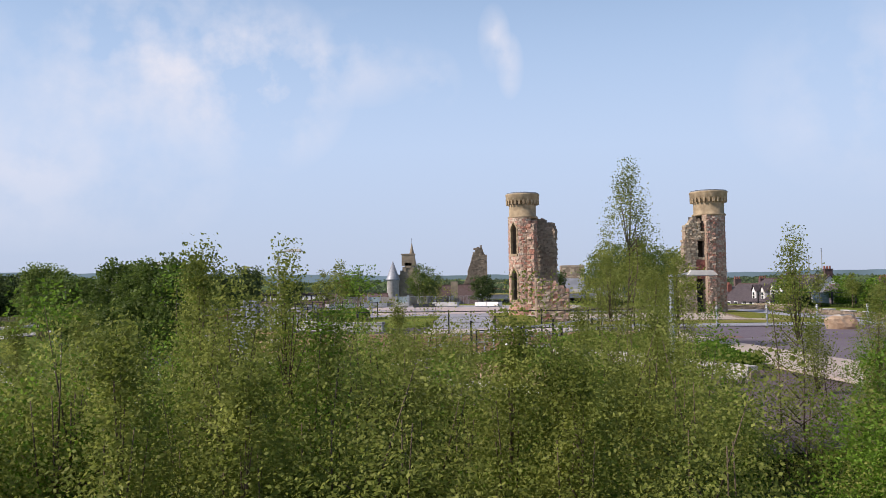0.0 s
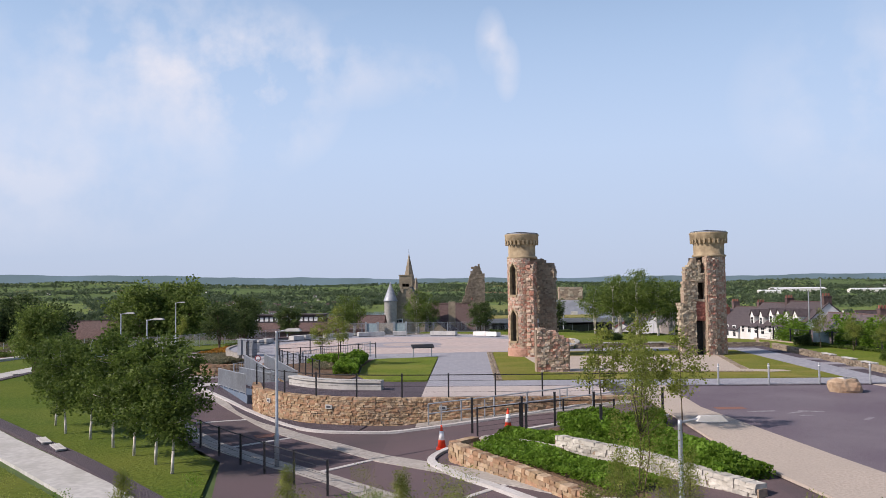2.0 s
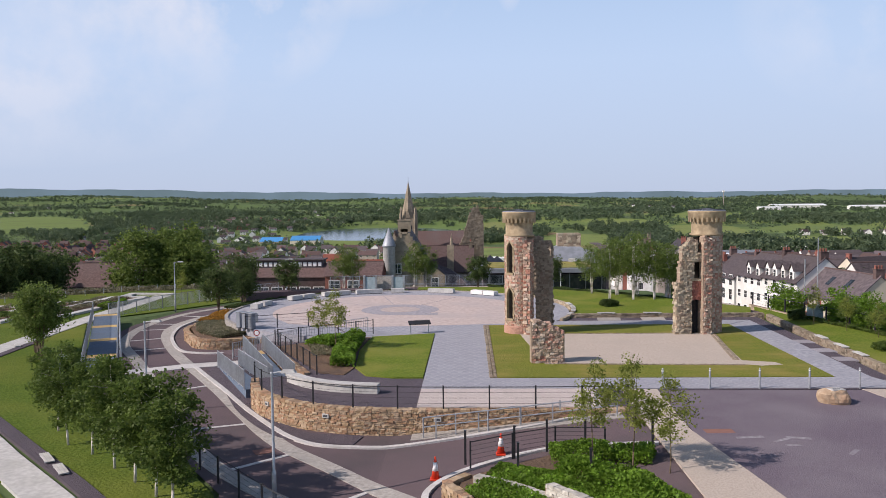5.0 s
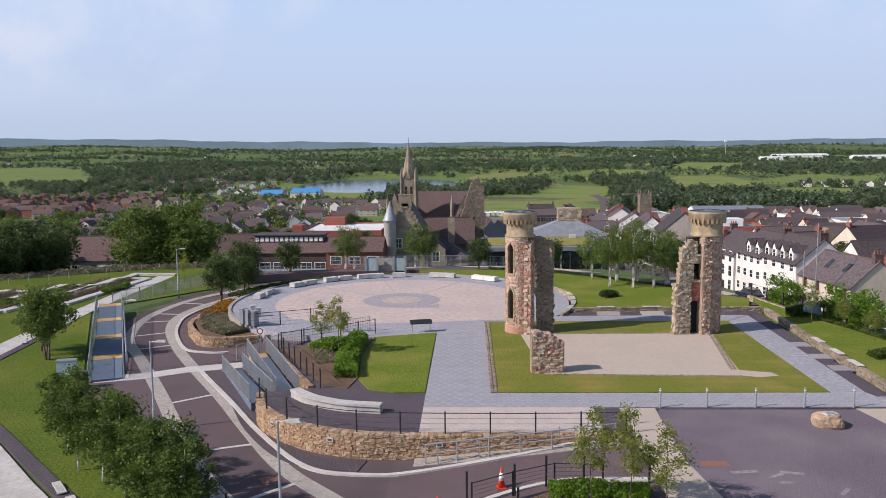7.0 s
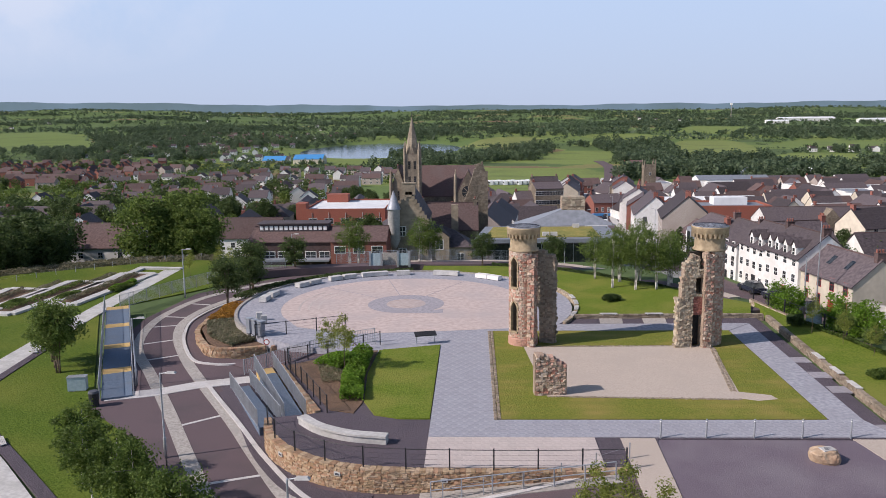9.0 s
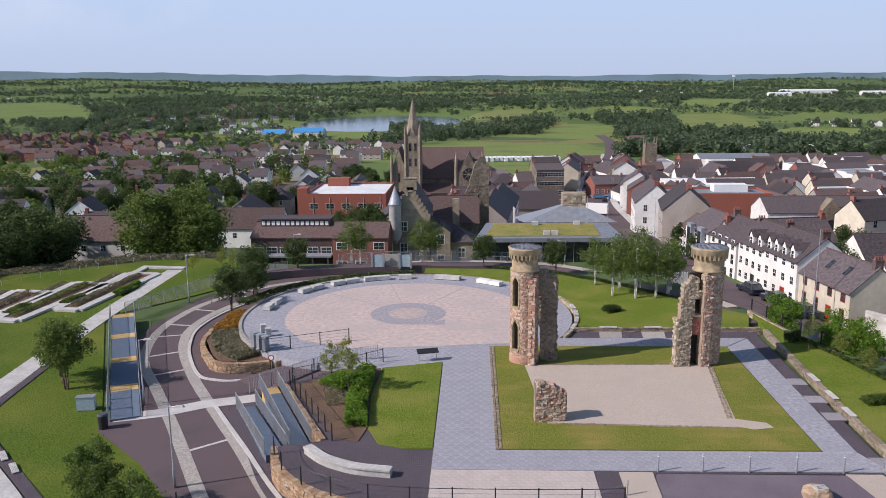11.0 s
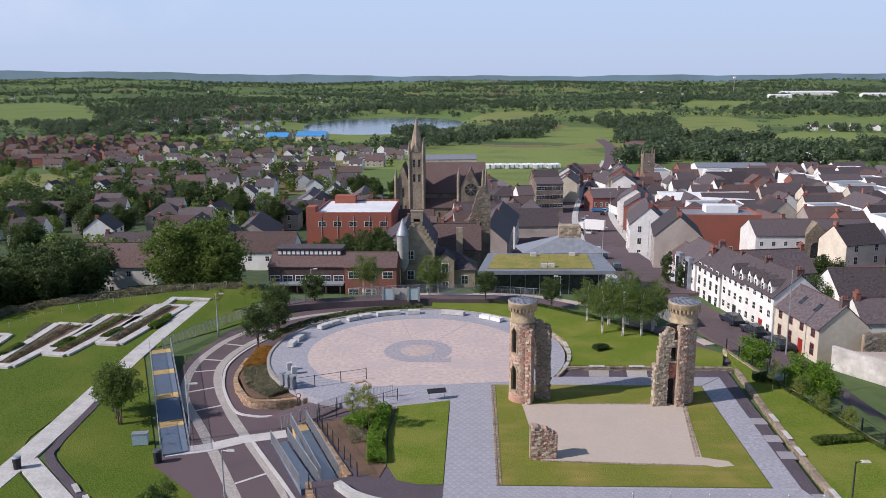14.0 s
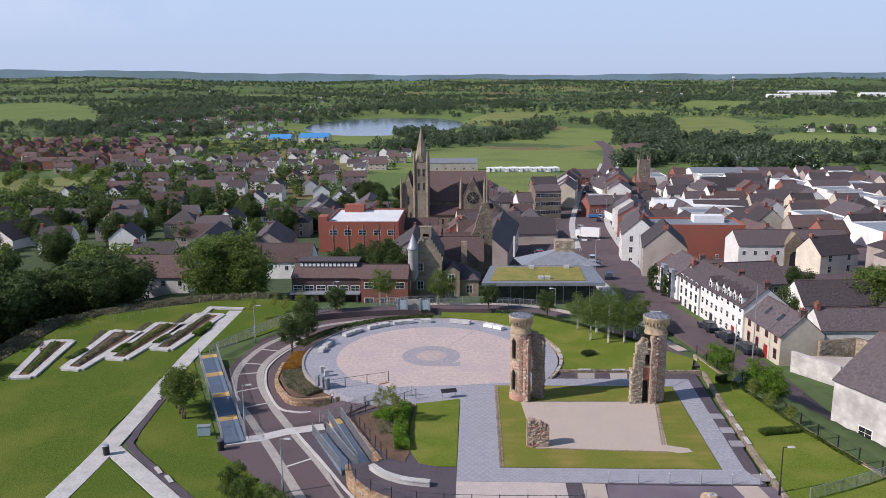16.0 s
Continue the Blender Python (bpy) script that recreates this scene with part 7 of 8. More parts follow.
        for r in range(rows):
            for c in range(n):
                u = -length / 2 + length * (c + 0.5) / n
                m = pose(0, 0, 0, 0, 0, ang) @ pose(u, -half - 0.005, r * sh + first)
                if door and r == 0 and fc == faces[0] and c == n // 2:
                    d = part("door", DOORS[door], door, f)
                    d.matrix_basis = pose(0, 0, 0, 0, 0, ang) @ pose(u, -half - 0.02, 0)
                    continue
                w_ = part("window", WIN[win], "window", f)
                w_.matrix_basis = m
    for i in range(skylights):
        u = -a + L * (i + 1) / (skylights + 1)
        k = rise / b
        s = part("skylight", Geo().add([(u - .4, b * .62, h + rise - b * .62 * k + .19), (u + .4, b * .62, h + rise - b * .62 * k + .19), (u + .4, b * .3, h + rise - b * .3 * k + .19), (u - .4, b * .3, h + rise - b * .3 * k + .19)], [(0, 1, 2, 3)]), "window", f)
    return f


# street of white terraced houses east of the park
D = Vector((-0.125, 0.992))
E0 = Vector((44.4, 87.0))


def along(s):
    p = E0 + D * s
    return p.x, p.y


TG = "terraced houses along the park"
x, y = along(5.2)
building("cream rendered end house with dark red windows and slate roof", x, y, 97.2, 10.4, 6.2, 4.5, 2.7, "cream_render", "slate", -5.6, "n", 2, 4, "red", "red_paint", 1, "terraced_house", TG, stack="slate_brown", skylights=2)
x, y = along(14.6)
th = building("white rendered three-storey terraced house with small gabled dormers", x, y, 97.2, 8.4, 7.0, 5.9, 2.8, "white_render", "slate", -5.9, "n", 3, 4, "small", "red_paint", 1, "terraced_house", TG, stack="slate_brown")
x, y = along(22.4)
th2 = building("white rendered three-storey terraced house with small gabled dormers", x, y, 97.2, 7.2, 7.0, 5.9, 2.8, "white_render", "slate", -6.2, "n", 3, 4, "small", "black_metal", 1, "terraced_house", TG, stack="slate_brown")
for host, us in ((th, (-2.6, -0.6, 1.4, 3.2)), (th2, (-2.0, 0.4))):
    for u in us:
        dm = part("dormer", Geo().add([(u - .5, 3.3, 6.0), (u + .5, 3.3, 6.0), (u + .5, 3.3, 7.2), (u - .5, 3.3, 7.2), (u, 3.3, 7.9), (u - .5, 1.0, 7.2), (u + .5, 1.0, 7.2), (u, 1.0, 7.9)], [(0, 1, 2, 4, 3), (3, 4, 7, 5), (4, 2, 6, 7), (0, 3, 5), (1, 6, 2)]), "white_render", host)
        dr = Geo()
        for s in (-1, 1):
            dr.add([(u + s * .66, 3.45, 7.12), (u, 3.45, 8.02), (u, 0.8, 8.02), (u + s * .66, 0.8, 7.12)], [(0, 1, 2, 3)])
        part("dormer_roof", dr, "slate", dm)
        wv = part("dormer_window", WIN["small"], "window", dm)
        wv.matrix_basis = pose(u, 3.33, 6.1, 0, 0, 180) @ Matrix.Diagonal((0.7, 1, 0.9, 1))
x, y = along(30.6)
building("white rendered terraced house with slate roof", x, y, 97.2, 8.6, 7.4, 6.0, 2.8, "white_render", "slate", -7.0, "n", 3, 4, "sash", "black_metal", 2, "terraced_house", TG, stack="slate_brown")
x, y = along(39.4)
mod = building("modern white block with grey glazed stair bay", x, y, 97.2, 8.6, 8.0, 6.8, 2.4, "white_render", "slate", -7.8, "n", 3, 3, "wide", None, 0, "apartment_block", TG, category="house")
for u in (-2.4, 1.6):
    bay = part("glazed_bay", Geo().box(u, 4.3, 0.2, 1.5, 0.7, 7.2), "grey_roof", mod, "grey metal and glass bay")
    part("glazing", Geo().box(u, 4.66, 0.8, 1.1, 0.06, 6.0), "window", bay)
x, y = along(46.6)
building("white and grey end building with blue shop front", x, y, 97.2, 5.6, 7.0, 5.6, 2.4, "grey_render", "slate_brown", -8.4, "nw", 3, 3, "sash", "black_metal", 1, "terraced_house", TG, stack="slate_brown")
# back range behind the terrace
building("long slate-roofed house with white dormer boxes", 57.5, 108, 4, 13, 7.5, 5.2, 3.0, "white_render", "slate", -6.8, "s", 2, 2, "big", None, 0, "house", "houses behind the terrace")
building("slate-roofed outbuilding with white walls", 56, 97.5, 2, 12, 6, 3.2, 2.4, "white_render", "slate", -5.8, "s", 1, 2, "small", None, 1, "house", "houses behind the terrace")
building("slate-roofed house with brick gable", 66.5, 106, 80, 10, 7, 4.6, 3.2, "brick", "slate", -6.8, "n", 2, 3, "small", None, 1, "house", "houses behind the terrace")
building("slate-roofed row with red brick chimneys", 46, 122, 10, 16, 8, 5.0, 3.0, "grey_render", "slate", -7.0, "s", 2, 4, "small", None, 2, "house", "houses behind the terrace")
building("white gabled house beside the trees", 57.5, 86, 30, 7, 6, 3.5, 2.6, "white_render", "slate", -5.4, "sw", 1, 2, "small", None, 0, "house", "houses behind the terrace")
building("large barn with dark slate roof and stained white walls", 46.4, 56.6, -66, 17, 12, 5.8, 4.4, "stained_wall", "slate", -3.4, "s", 1, 2, "wide", None, 0, "barn", "", sink=3, category="barn")
yw = thing("yard_wall", "white painted yard wall beside the terrace", "wall", kind="structure")
part("panel", Geo().ribbon([(42.2, 84.6), (46.0, 78.6)], 0.35, -2.5, 3.4), "stained_wall", yw)
part("coping", Geo().ribbon([(42.2, 84.6), (46.0, 78.6)], 0.45, -2.4, 0.1), "kerb", yw)
solid("yard", Geo().prism([(42.6, 85), (60, 84), (58, 79), (46.2, 78.8)], -6.5, -3.2), "grey_render", "grey flat roof of the yard", "yard", "structure")
low_wall("stone_yard_wall", [(46.5, 86.5), (52, 88), (56, 84)], -6, lambda s: -1.6, "grey rubble wall at the end of the yard", 61, "rubble_grey", 0.45, 0.3, 0.5)
solid("street", Geo().ribbon([(36.0, 60), (37.0, 76), (36.2, 90), (33.4, 104), (31.0, 120)], 7.0, lambda x, y: ground_z(x, y) + 0.35, 0.6), "asphalt", "side street below the park", "road", "structure")

# hall, gabled house and stone house at the foot of the hill
sh = thing("stone_house", "old rubble-stone house with stepped gables and slate roofs", "house", at=(-6.2, 127, -8.5))
sh.scale = (1.25, 1, 1)
g = Geo()
g.add([(-4.6, -3, 0), (0.0, -3, 0), (0.0, 9, 0), (-4.6, 9, 0), (-4.6, -3, 9.5), (0, -3, 9.5), (0, 9, 9.5), (-4.6, 9, 9.5), (-2.3, -3, 14.2), (-2.3, 9, 14.2)], [(0, 1, 5, 8, 4), (2, 3, 7, 9, 6), (1, 2, 6, 5), (3, 0, 4, 7), (4, 8, 9, 7), (5, 6, 9, 8)])
part("wall", g, "spire", sh)
rg = Geo()
for s in (-1, 1):
    rg.add([(-2.3 + s * 2.35, -2.5, 9.5), (-2.3, -2.5, 14.1), (-2.3, 9, 14.1), (-2.3 + s * 2.35, 9, 9.5), (-2.3 + s * 2.35, -2.5, 9.7), (-2.3, -2.5, 14.3), (-2.3, 9, 14.3), (-2.3 + s * 2.35, 9, 9.7)], [(4, 5, 6, 7), (0, 1, 5, 4), (3, 7, 6, 2), (0, 4, 7, 3)])
part("roof", rg, "slate", sh)
for i in range(8):
    for s in (-1, 1):
        part("crow_step", Geo().box(-2.3 + s * (2.25 - i * 0.29), -2.9, 9.4 + i * 0.6, 0.42, 0.5, 0.75), "spire", sh)
part("chimney", Geo().box(-2.3, -2.7, 13.9, 1.6, 0.9, 1.7).box(-2.3, -2.7, 15.6, 1.75, 1.05, 0.15), "spire", sh)
g = Geo().add([(0.003, -2, 0), (5.4, -2, 0), (5.4, 4, 0), (0.003, 4, 0), (0.003, -2, 5.6), (5.4, -2, 5.6), (5.4, 4, 5.6), (0.003, 4, 5.6)], [(0, 1, 5, 4), (1, 2, 6, 5), (2, 3, 7, 6), (4, 5, 6, 7)])
part("wing_wall", g, "spire", sh)
part("wing_roof", Geo().add([(-0.02, -2.3, 5.5), (5.7, -2.3, 5.5), (5.7, 4.3, 5.5), (-0.02, 4.3, 8.6), (0, 1, 9.3), (3.2, 1.0, 7.8)], [(0, 1, 5, 4), (1, 2, 5), (2, 3, 4, 5)]), "slate", sh)
g = Geo().add([(0.2, -2.6, 0), (2.6, -2.6, 0), (2.6, -2, 0), (0.2, -2, 0), (0.2, -2.6, 7.2), (2.6, -2.6, 7.2), (1.4, -2.6, 8.4), (1.4, 0.5, 8.4), (0.2, 0.5, 7.2), (2.6, 0.5, 7.2)], [(0, 1, 5, 6, 4), (1, 2, 9, 5), (3, 0, 4, 8)])
part("gablet", g, "spire", sh)
part("gablet_roof", Geo().add([(0.0, -2.8, 7.1), (1.4, -2.8, 8.55), (2.8, -2.8, 7.1), (0.0, 1, 7.1), (1.4, 1, 8.55), (2.8, 1, 7.1)], [(0, 1, 4, 3), (1, 2, 5, 4)]), "slate", sh)
for xx, yy, zz in ((-3.2, -3.03, 7.4), (-3.2, -3.03, 4.0), (1.4, -2.63, 5.2), (4.0, -2.03, 3.0), (4.0, -2.03, 0.3), (1.4, -2.63, 2.0)):
    w_ = part("window", WIN["sash"], "window", sh)
    w_.location = (xx, yy, zz)
part("rear_chimney", Geo().box(3.2, 5, 6, 0.9, 0.9, 5.4), "spire", sh)
tu = thing("turret", "round grey turret with a pale conical roof on the stone house", "turret", at=(-11.4, 123.4, -8.0))
part("shaft", Geo().lathe(0, 0, [(0.25, 5.0), (0.6, 5.6), (0.95, 6.5), (0.95, 11.1), (1.05, 11.2)], 24), "concrete", tu, "grey rendered shaft", True)
part("roof_cone", Geo().lathe(0, 0, [(1.12, 11.2), (1.05, 11.35), (0.03, 14.1)], 24), "lead", tu, "pale blue-grey metal cone", True)
part("foot", Geo().box(0, 0.3, 0, 0.9, 0.8, 5.6), "stone", tu)
rg_ = thing("ruined_gable", "tall dark ruined stone gable with a broken top", "ruin", at=(0.8, 142, -10.5))
g, core = Geo(), Geo()
jr = jag(71, 0.5)
stone_wall(g, core, [(-1.6, 0), (2.6, 0.3)], 1.0, 0.0, lambda s: 12.5 + min(s * 3.0, 7.2) - max(0, s - 3.3) * 3.5 + jr(s) * 0.6, course=0.45, length=0.8, rnd=random.Random(72), hole=lambda s, z: 1.8 < s < 2.5 and 6.4 < z < 8.0)
ob = part("stonework", g, "stone", rg_)
ob["kind"] = "stuff"
part("core", core, "stone", rg_)
building("long slate-roofed stone range behind the old house", -3.4, 140, 0, 10, 8, 8.2, 4.0, "stone", "slate_brown", -10, "s", 2, 3, "small", None, 2, "stone_range", "", stack="stone")
# brick wing and long shed
building("red brick wing with white windows and a slate roof", -16.0, 119.5, 0, 8.2, 6, 5.6, 1.7, "brick", "slate_brown", -6.2, "s", 2, 3, "wide", None, 0, "brick_wing", "", stack="brick")
ls = building("long low grey shed with a raised glazed roof light", -26.6, 123, 0, 12.4, 9, 5.2, 1.6, "slate_brown", "slate_brown", -6.2, "s", 1, 6, "wide", None, 0, "long_shed", "", first=2.6, category="shed")
part("clerestory", Geo().box(0, 0, 6.0, 10.5, 3.2, 1.5), "slate", ls)
part("clerestory_roof", Geo().box(0, 0, 7.5, 11, 3.8, 0.15), "slate", ls)
for i in range(14):
    part("clerestory_pane", Geo().box(-4.9 + i * 0.75, -1.63, 6.6, 0.5, 0.06, 0.6), "white_band", ls)
part("colonnade_beam", Geo().box(0, -5.6, 2.6, 12.4, 2.0, 0.25), "grey_roof", ls)
for i in range(6):
    part("column", Geo().box(-5.8 + i * 2.3, -6.4, -1.5, 0.2, 0.2, 4.1), "slate_brown", ls)
building("white rendered house with brown tiled roof below the lawn", -63, 131, 2, 16, 8, 5.4, 3.4, "white_render", "slate_brown", -8.5, "s", 2, 5, "small", None, 0, "house", "houses below the lawn")
building("white gabled house with brown tiled roof", -42.5, 152, 0, 14, 8, 5.6, 3.2, "white_render", "slate_brown", -10.5, "s", 2, 4, "small", None, 0, "house", "houses below the lawn")
# pavilion with planted roof
pv = thing("pavilion", "low glass pavilion with grey fascia and sedum roof", "pavilion", at=(11.2, 113.5, -5.2))
part("glass_front", Geo().box(0, -4.5, 0.2, 16, 0.12, 5.0), "window", pv)
part("wall", Geo().box(0, 1.0, -1, 17, 10.6, 6.3), "slate", pv)
part("roof_slab", Geo().prism([(-10.3, -6.0), (9.8, -5.6), (9.4, 6.3), (-8.6, 6.3)], 5.6, 6.15), "grey_roof", pv, "grey metal roof edge")
part("sedum", Geo().prism([(-8.9, -4.6), (6.8, -4.4), (7.0, 5.2), (-7.4, 5.2)], 6.155, 6.24), "sedum", pv, "yellow-green planted roof")
for xx, yy in ((-1.5, 4.0), (-0.5, -3.6), (0.6, -3.6), (4.6, 4.4)):
    part("roof_vent", Geo().box(xx, yy, 6.24, 0.9, 0.7, 0.5), "concrete", pv)
for i in range(8):
    part("mullion", Geo().box(-7.6 + i * 2.15, -4.6, 0.2, 0.08, 0.1, 5.2), "grey_roof", pv)
part("rear_roof", Geo().add([(-3, 6.3, 6.2), (11, 6.3, 6.2), (9, 16, 5.4), (-4, 16, 5.4), (4.5, 9, 9.0)], [(0, 1, 4), (1, 2, 4), (2, 3, 4), (3, 0, 4)]), "grey_roof", pv)
core = Geo()
g = Geo()
stone_wall(g, core, [(3.0, 9.4), (6.4, 9.4)], 2.2, 5.0, lambda s: 10.2, course=0.35, length=0.6, rnd=random.Random(75))
ob = part("stone_lift_tower", g, "rubble_grey", pv, "square rubble-stone block on the roof")
ob["kind"] = "stuff"
part("stone_lift_core", core, "mortar", pv)["kind"] = "stuff"
rb = thing("red_kiosk", "small red upright sign beside the pavilion door", "sign", at=(3.6, 107.4, -4.6))
part("body", Geo().box(0, 0, 0, 0.6, 0.4, 1.9), "car_red", rb)
part("foot", Geo().box(0, 0, 0, 0.8, 0.6, 0.1), "lead_dark", rb)
solid("forecourt_lower", Geo().prism([(-22, 99.5), (28, 99.5), (30, 107), (26, 110), (-18, 116), (-36, 112)], -6.5, lambda x, y: -1.9 - (y - 99.5) * 0.22), "concrete", "pale paved yard before the buildings", "paving", "structure")
solid("path_loop", Geo().ribbon(smooth_line([(-26, 94), (-20.4, 96.2), (-12.3, 97.8), (-3.6, 98.6), (5.0, 98.2), (11, 95.4), (16, 90.0), (21, 84.4), (24.0, 77.5), (25.5, 72)], 5), 2.4, lambda x, y: max(-0.75, min(0.0, -0.02 * (y - 72))), 0.9), "asphalt", "asphalt path looping behind the plaza", "path", "structure")
solid("path_loop_edge", Geo().ribbon(smooth_line([(-12.3, 99.6), (-3.6, 100.4), (6.0, 100.0), (12.4, 97.0), (17.6, 91.6), (23, 85.4), (26.0, 78.0)], 5), 1.3, lambda x, y: max(-0.8, min(-0.05, -0.02 * (y - 70))), 0.9), "beige", "pale paved edge of the looping path", "path", "structure")
eg = thing("entrance_gate", "grey steel gate frame with a buff panel behind the plaza", "gate", at=(-9.4, 97.0, -0.7))
for s in (-2.4, -1.0, 1.0, 2.4):
    part("gate_post", Geo().box(s, 0, 0, 0.25, 0.25, 1.9), "galv", eg)
for s in (-1.7, 1.7):
    part("gate_panel", Geo().box(s, 0, 0.2, 1.15, 0.08, 1.5), "cabinet_green", eg)
part("buff_panel", Geo().box(0, 0.5, 0.1, 1.8, 0.08, 1.6), "sett", eg)

# brick hall with pale flat roof
bh = building("large red brick hall with pale flat roof", -32.5, 219, 0, 21, 24, 10.5, 0.5, "brick_flat", "white_roof", -17.5, "s", 1, 5, "big", None, 0, "brick_hall", "", "flat", category="hall", first=7.0)
part("stair_tower", Geo().box(-11.5, -9.5, -1, 2.6, 4.5, 13.4), "brick_flat", bh)
part("roof_plant_room", Geo().box(-5, 9, 10.6, 6, 4, 2.2), "brick_flat", bh)
for i in range(5):
    part("downpipe", Geo().box(-8.6 + i * 4.4, -12.08, -1, 0.10, 0.12, 11), "concrete", bh)

# church
ch = thing("church", "large gothic stone church with a tall spire and slate roofs", "church", at=(-19.2, 268, -21))
part("tower", Geo().box(0, 0, 0, 5.0, 5.0, 25.5), "spire", ch, "square stone tower")
for sx in (-1, 1):
    for sy in (-1, 1):
        pn = part("pinnacle", Geo().lathe(sx * 2.35, sy * 2.35, [(0.55, 0), (0.5, 24), (0.5, 26.5), (0.06, 29.6)], 8), "spire", ch)
part("spire", Geo().lathe(0, 0, [(2.55, 25.5), (2.2, 27), (0.06, 37.6)], 8), "spire", ch, "octagonal stone spire")
part("finial", Geo().tube((0, 0, 37.5), (0, 0, 39.2), 0.06, n=6), "lead_dark", ch)
for zz in (15.5, 20.5):
    for dx in (-0.9, 0.9):
        w_ = part("belfry_window", WIN["slit"], "window", ch)
        w_.matrix_basis = pose(dx, -2.53, zz) @ Matrix.Diagonal((1.1, 1, 1.25, 1))
for a in (0, 90, 180, 270):
    part("spire_gablet", Geo().add([(-0.9, -2.6, 25.6), (0.9, -2.6, 25.6), (0, -2.6, 28.4), (0, -1.0, 28.4), (-0.9, -1, 25.6), (0.9, -1, 25.6)], [(0, 1, 2), (1, 5, 3, 2), (4, 0, 2, 3)]), "spire", ch).matrix_basis = pose(0, 0, 0, 0, 0, a)


def gabled_block(parent, x0, x1, y0, y1, h, rise, ridge_x, wall, roof):
    """Part of the church: walls and roof; the ridge runs along x or y."""
    g = Geo()
    if ridge_x:
        my = (y0 + y1) / 2
        g.add([(x0, y0, 0), (x1, y0, 0), (x1, y1, 0), (x0, y1, 0), (x0, y0, h), (x1, y0, h), (x1, y1, h), (x0, y1, h), (x0, my, h + rise), (x1, my, h + rise)], [(0, 1, 5, 4), (2, 3, 7, 6), (1, 2, 6, 9, 5), (3, 0, 4, 8, 7)])
        r = Geo()
        for yy in (y0 - 0.4, y1 + 0.4):
            e = h - 0.4 * rise / (my - y0)
            r.add([(x0, yy, e + .1), (x1, yy, e + .1), (x1, my, h + rise + .1), (x0, my, h + rise + .1), (x0, yy, e + .4), (x1, yy, e + .4), (x1, my, h + rise + .4), (x0, my, h + rise + .4)], [(4, 5, 6, 7), (0, 1, 5, 4), (1, 2, 6, 5), (3, 0, 4, 7)])
    else:
        mx = (x0 + x1) / 2
        g.add([(x0, y0, 0), (x1, y0, 0), (x1, y1, 0), (x0, y1, 0), (x0, y0, h), (x1, y0, h), (x1, y1, h), (x0, y1, h), (mx, y0, h + rise), (mx, y1, h + rise)], [(0, 1, 5, 8, 4), (2, 3, 7, 9, 6), (1, 2, 6, 5), (3, 0, 4, 7)])
        r = Geo()
        for xx in (x0 - 0.4, x1 + 0.4):
            e = h - 0.4 * rise / (mx - x0)
            r.add([(xx, y0 + .5, e + .1), (xx, y1, e + .1), (mx, y1, h + rise + .1), (mx, y0 + .5, h + rise + .1), (xx, y0 + .5, e + .4), (xx, y1, e + .4), (mx, y1, h + rise + .4), (mx, y0 + .5, h + rise + .4)], [(4, 5, 6, 7), (0, 1, 5, 4), (1, 2, 6, 5), (3, 0, 4, 7)])
    part("wall", g, wall, parent)
    part("roof", r, roof, parent)


gabled_block(ch, 2.4, 23.5, 4, 18, 11, 9.5, True, "stone", "slate_brown")
gabled_block(ch, 14.5, 22.5, -2.5, 6, 11.5, 8.2, False, "stone", "slate_brown")
gabled_block(ch, -7.0, -2.6, -1.0, 12, 14.5, 6.5, False, "spire", "slate_brown")
gabled_block(ch, 2.4, 14.4, -1.5, 4.5, 6.5, 2.5, True, "stone", "slate_brown")
part("rose_window", Geo().tube((18.5, -2.5, 12.8), (18.5, -2.62, 12.8), 2.1, n=20), "window", ch, "round traceried window")
for i in range(8):
    a = 360 * i / 8
    part("tracery_bar", Geo().box(18.5, -2.64, 12.8, 0.14, 0.08, 2.0).mesh("tracery_bar", "spire"), "spire", ch).matrix_basis = Matrix.Translation((18.5, 0, 12.8)) @ Matrix.Rotation(radians(a), 4, "Y") @ Matrix.Translation((-18.5, 0, -12.8))
for zz, xx in ((4, -5.6), (4, -4.0), (10, -4.8), (3, 4.6), (3, 7.6), (3, 10.6), (3, 13.0)):
    w_ = part("lancet_window", WIN["slit"], "window", ch)
    w_.matrix_basis = pose(xx, -1.03 if xx < 0 else -1.53, zz) @ Matrix.Diagonal((0.9, 1, 1.5 if xx < 0 else 0.9, 1))
for sx in (-7.2, 23.6, 14.3, 22.7):
    part("buttress", Geo().lathe(sx, -1.2 if sx < 0 else -2.2, [(0.7, 0), (0.6, 15), (0.5, 17.5), (0.05, 20.5)], 8), "spire", ch)

# street, car park, vehicles
STREET = smooth_line([(31.5, 120), (32.5, 160), (37, 216), (43, 277), (54, 350), (70, 446), (100, 584), (122, 710), (141, 839), (150, 960)], 8)
solid("high_street", Geo().ribbon(STREET, 11, lambda x, y: ground_z(x, y) + 0.5, 1.5), "asphalt", "long straight high street running down the hill", "road", "structure")
for s in (-1, 1):
    solid("pavement", Geo().ribbon(STREET[:52], 2.2, lambda x, y: ground_z(x, y) + 0.62, 1.4, off=s * 6.6), "concrete", "pale pavement along the high street", "pavement", "structure")
solid("car_park", Geo().prism([(12, 140), (27, 140), (31, 216), (36, 262), (20, 262), (15, 200)], -22, lambda x, y: ground_z(x, y) + 0.45), "asphalt", "market square with parked cars", "car park", "structure")


def yard_sheet(label, x0, x1, y0, y1, nx, ny):
    """Paved yards and back lanes between the houses, following the ground."""
    g = Geo()
    for j in range(ny + 1):
        for i in range(nx + 1):
            x, y = x0 + (x1 - x0) * i / nx, y0 + (y1 - y0) * j / ny
            g.v.append((x, y, ground_z(x, y) + 0.2))
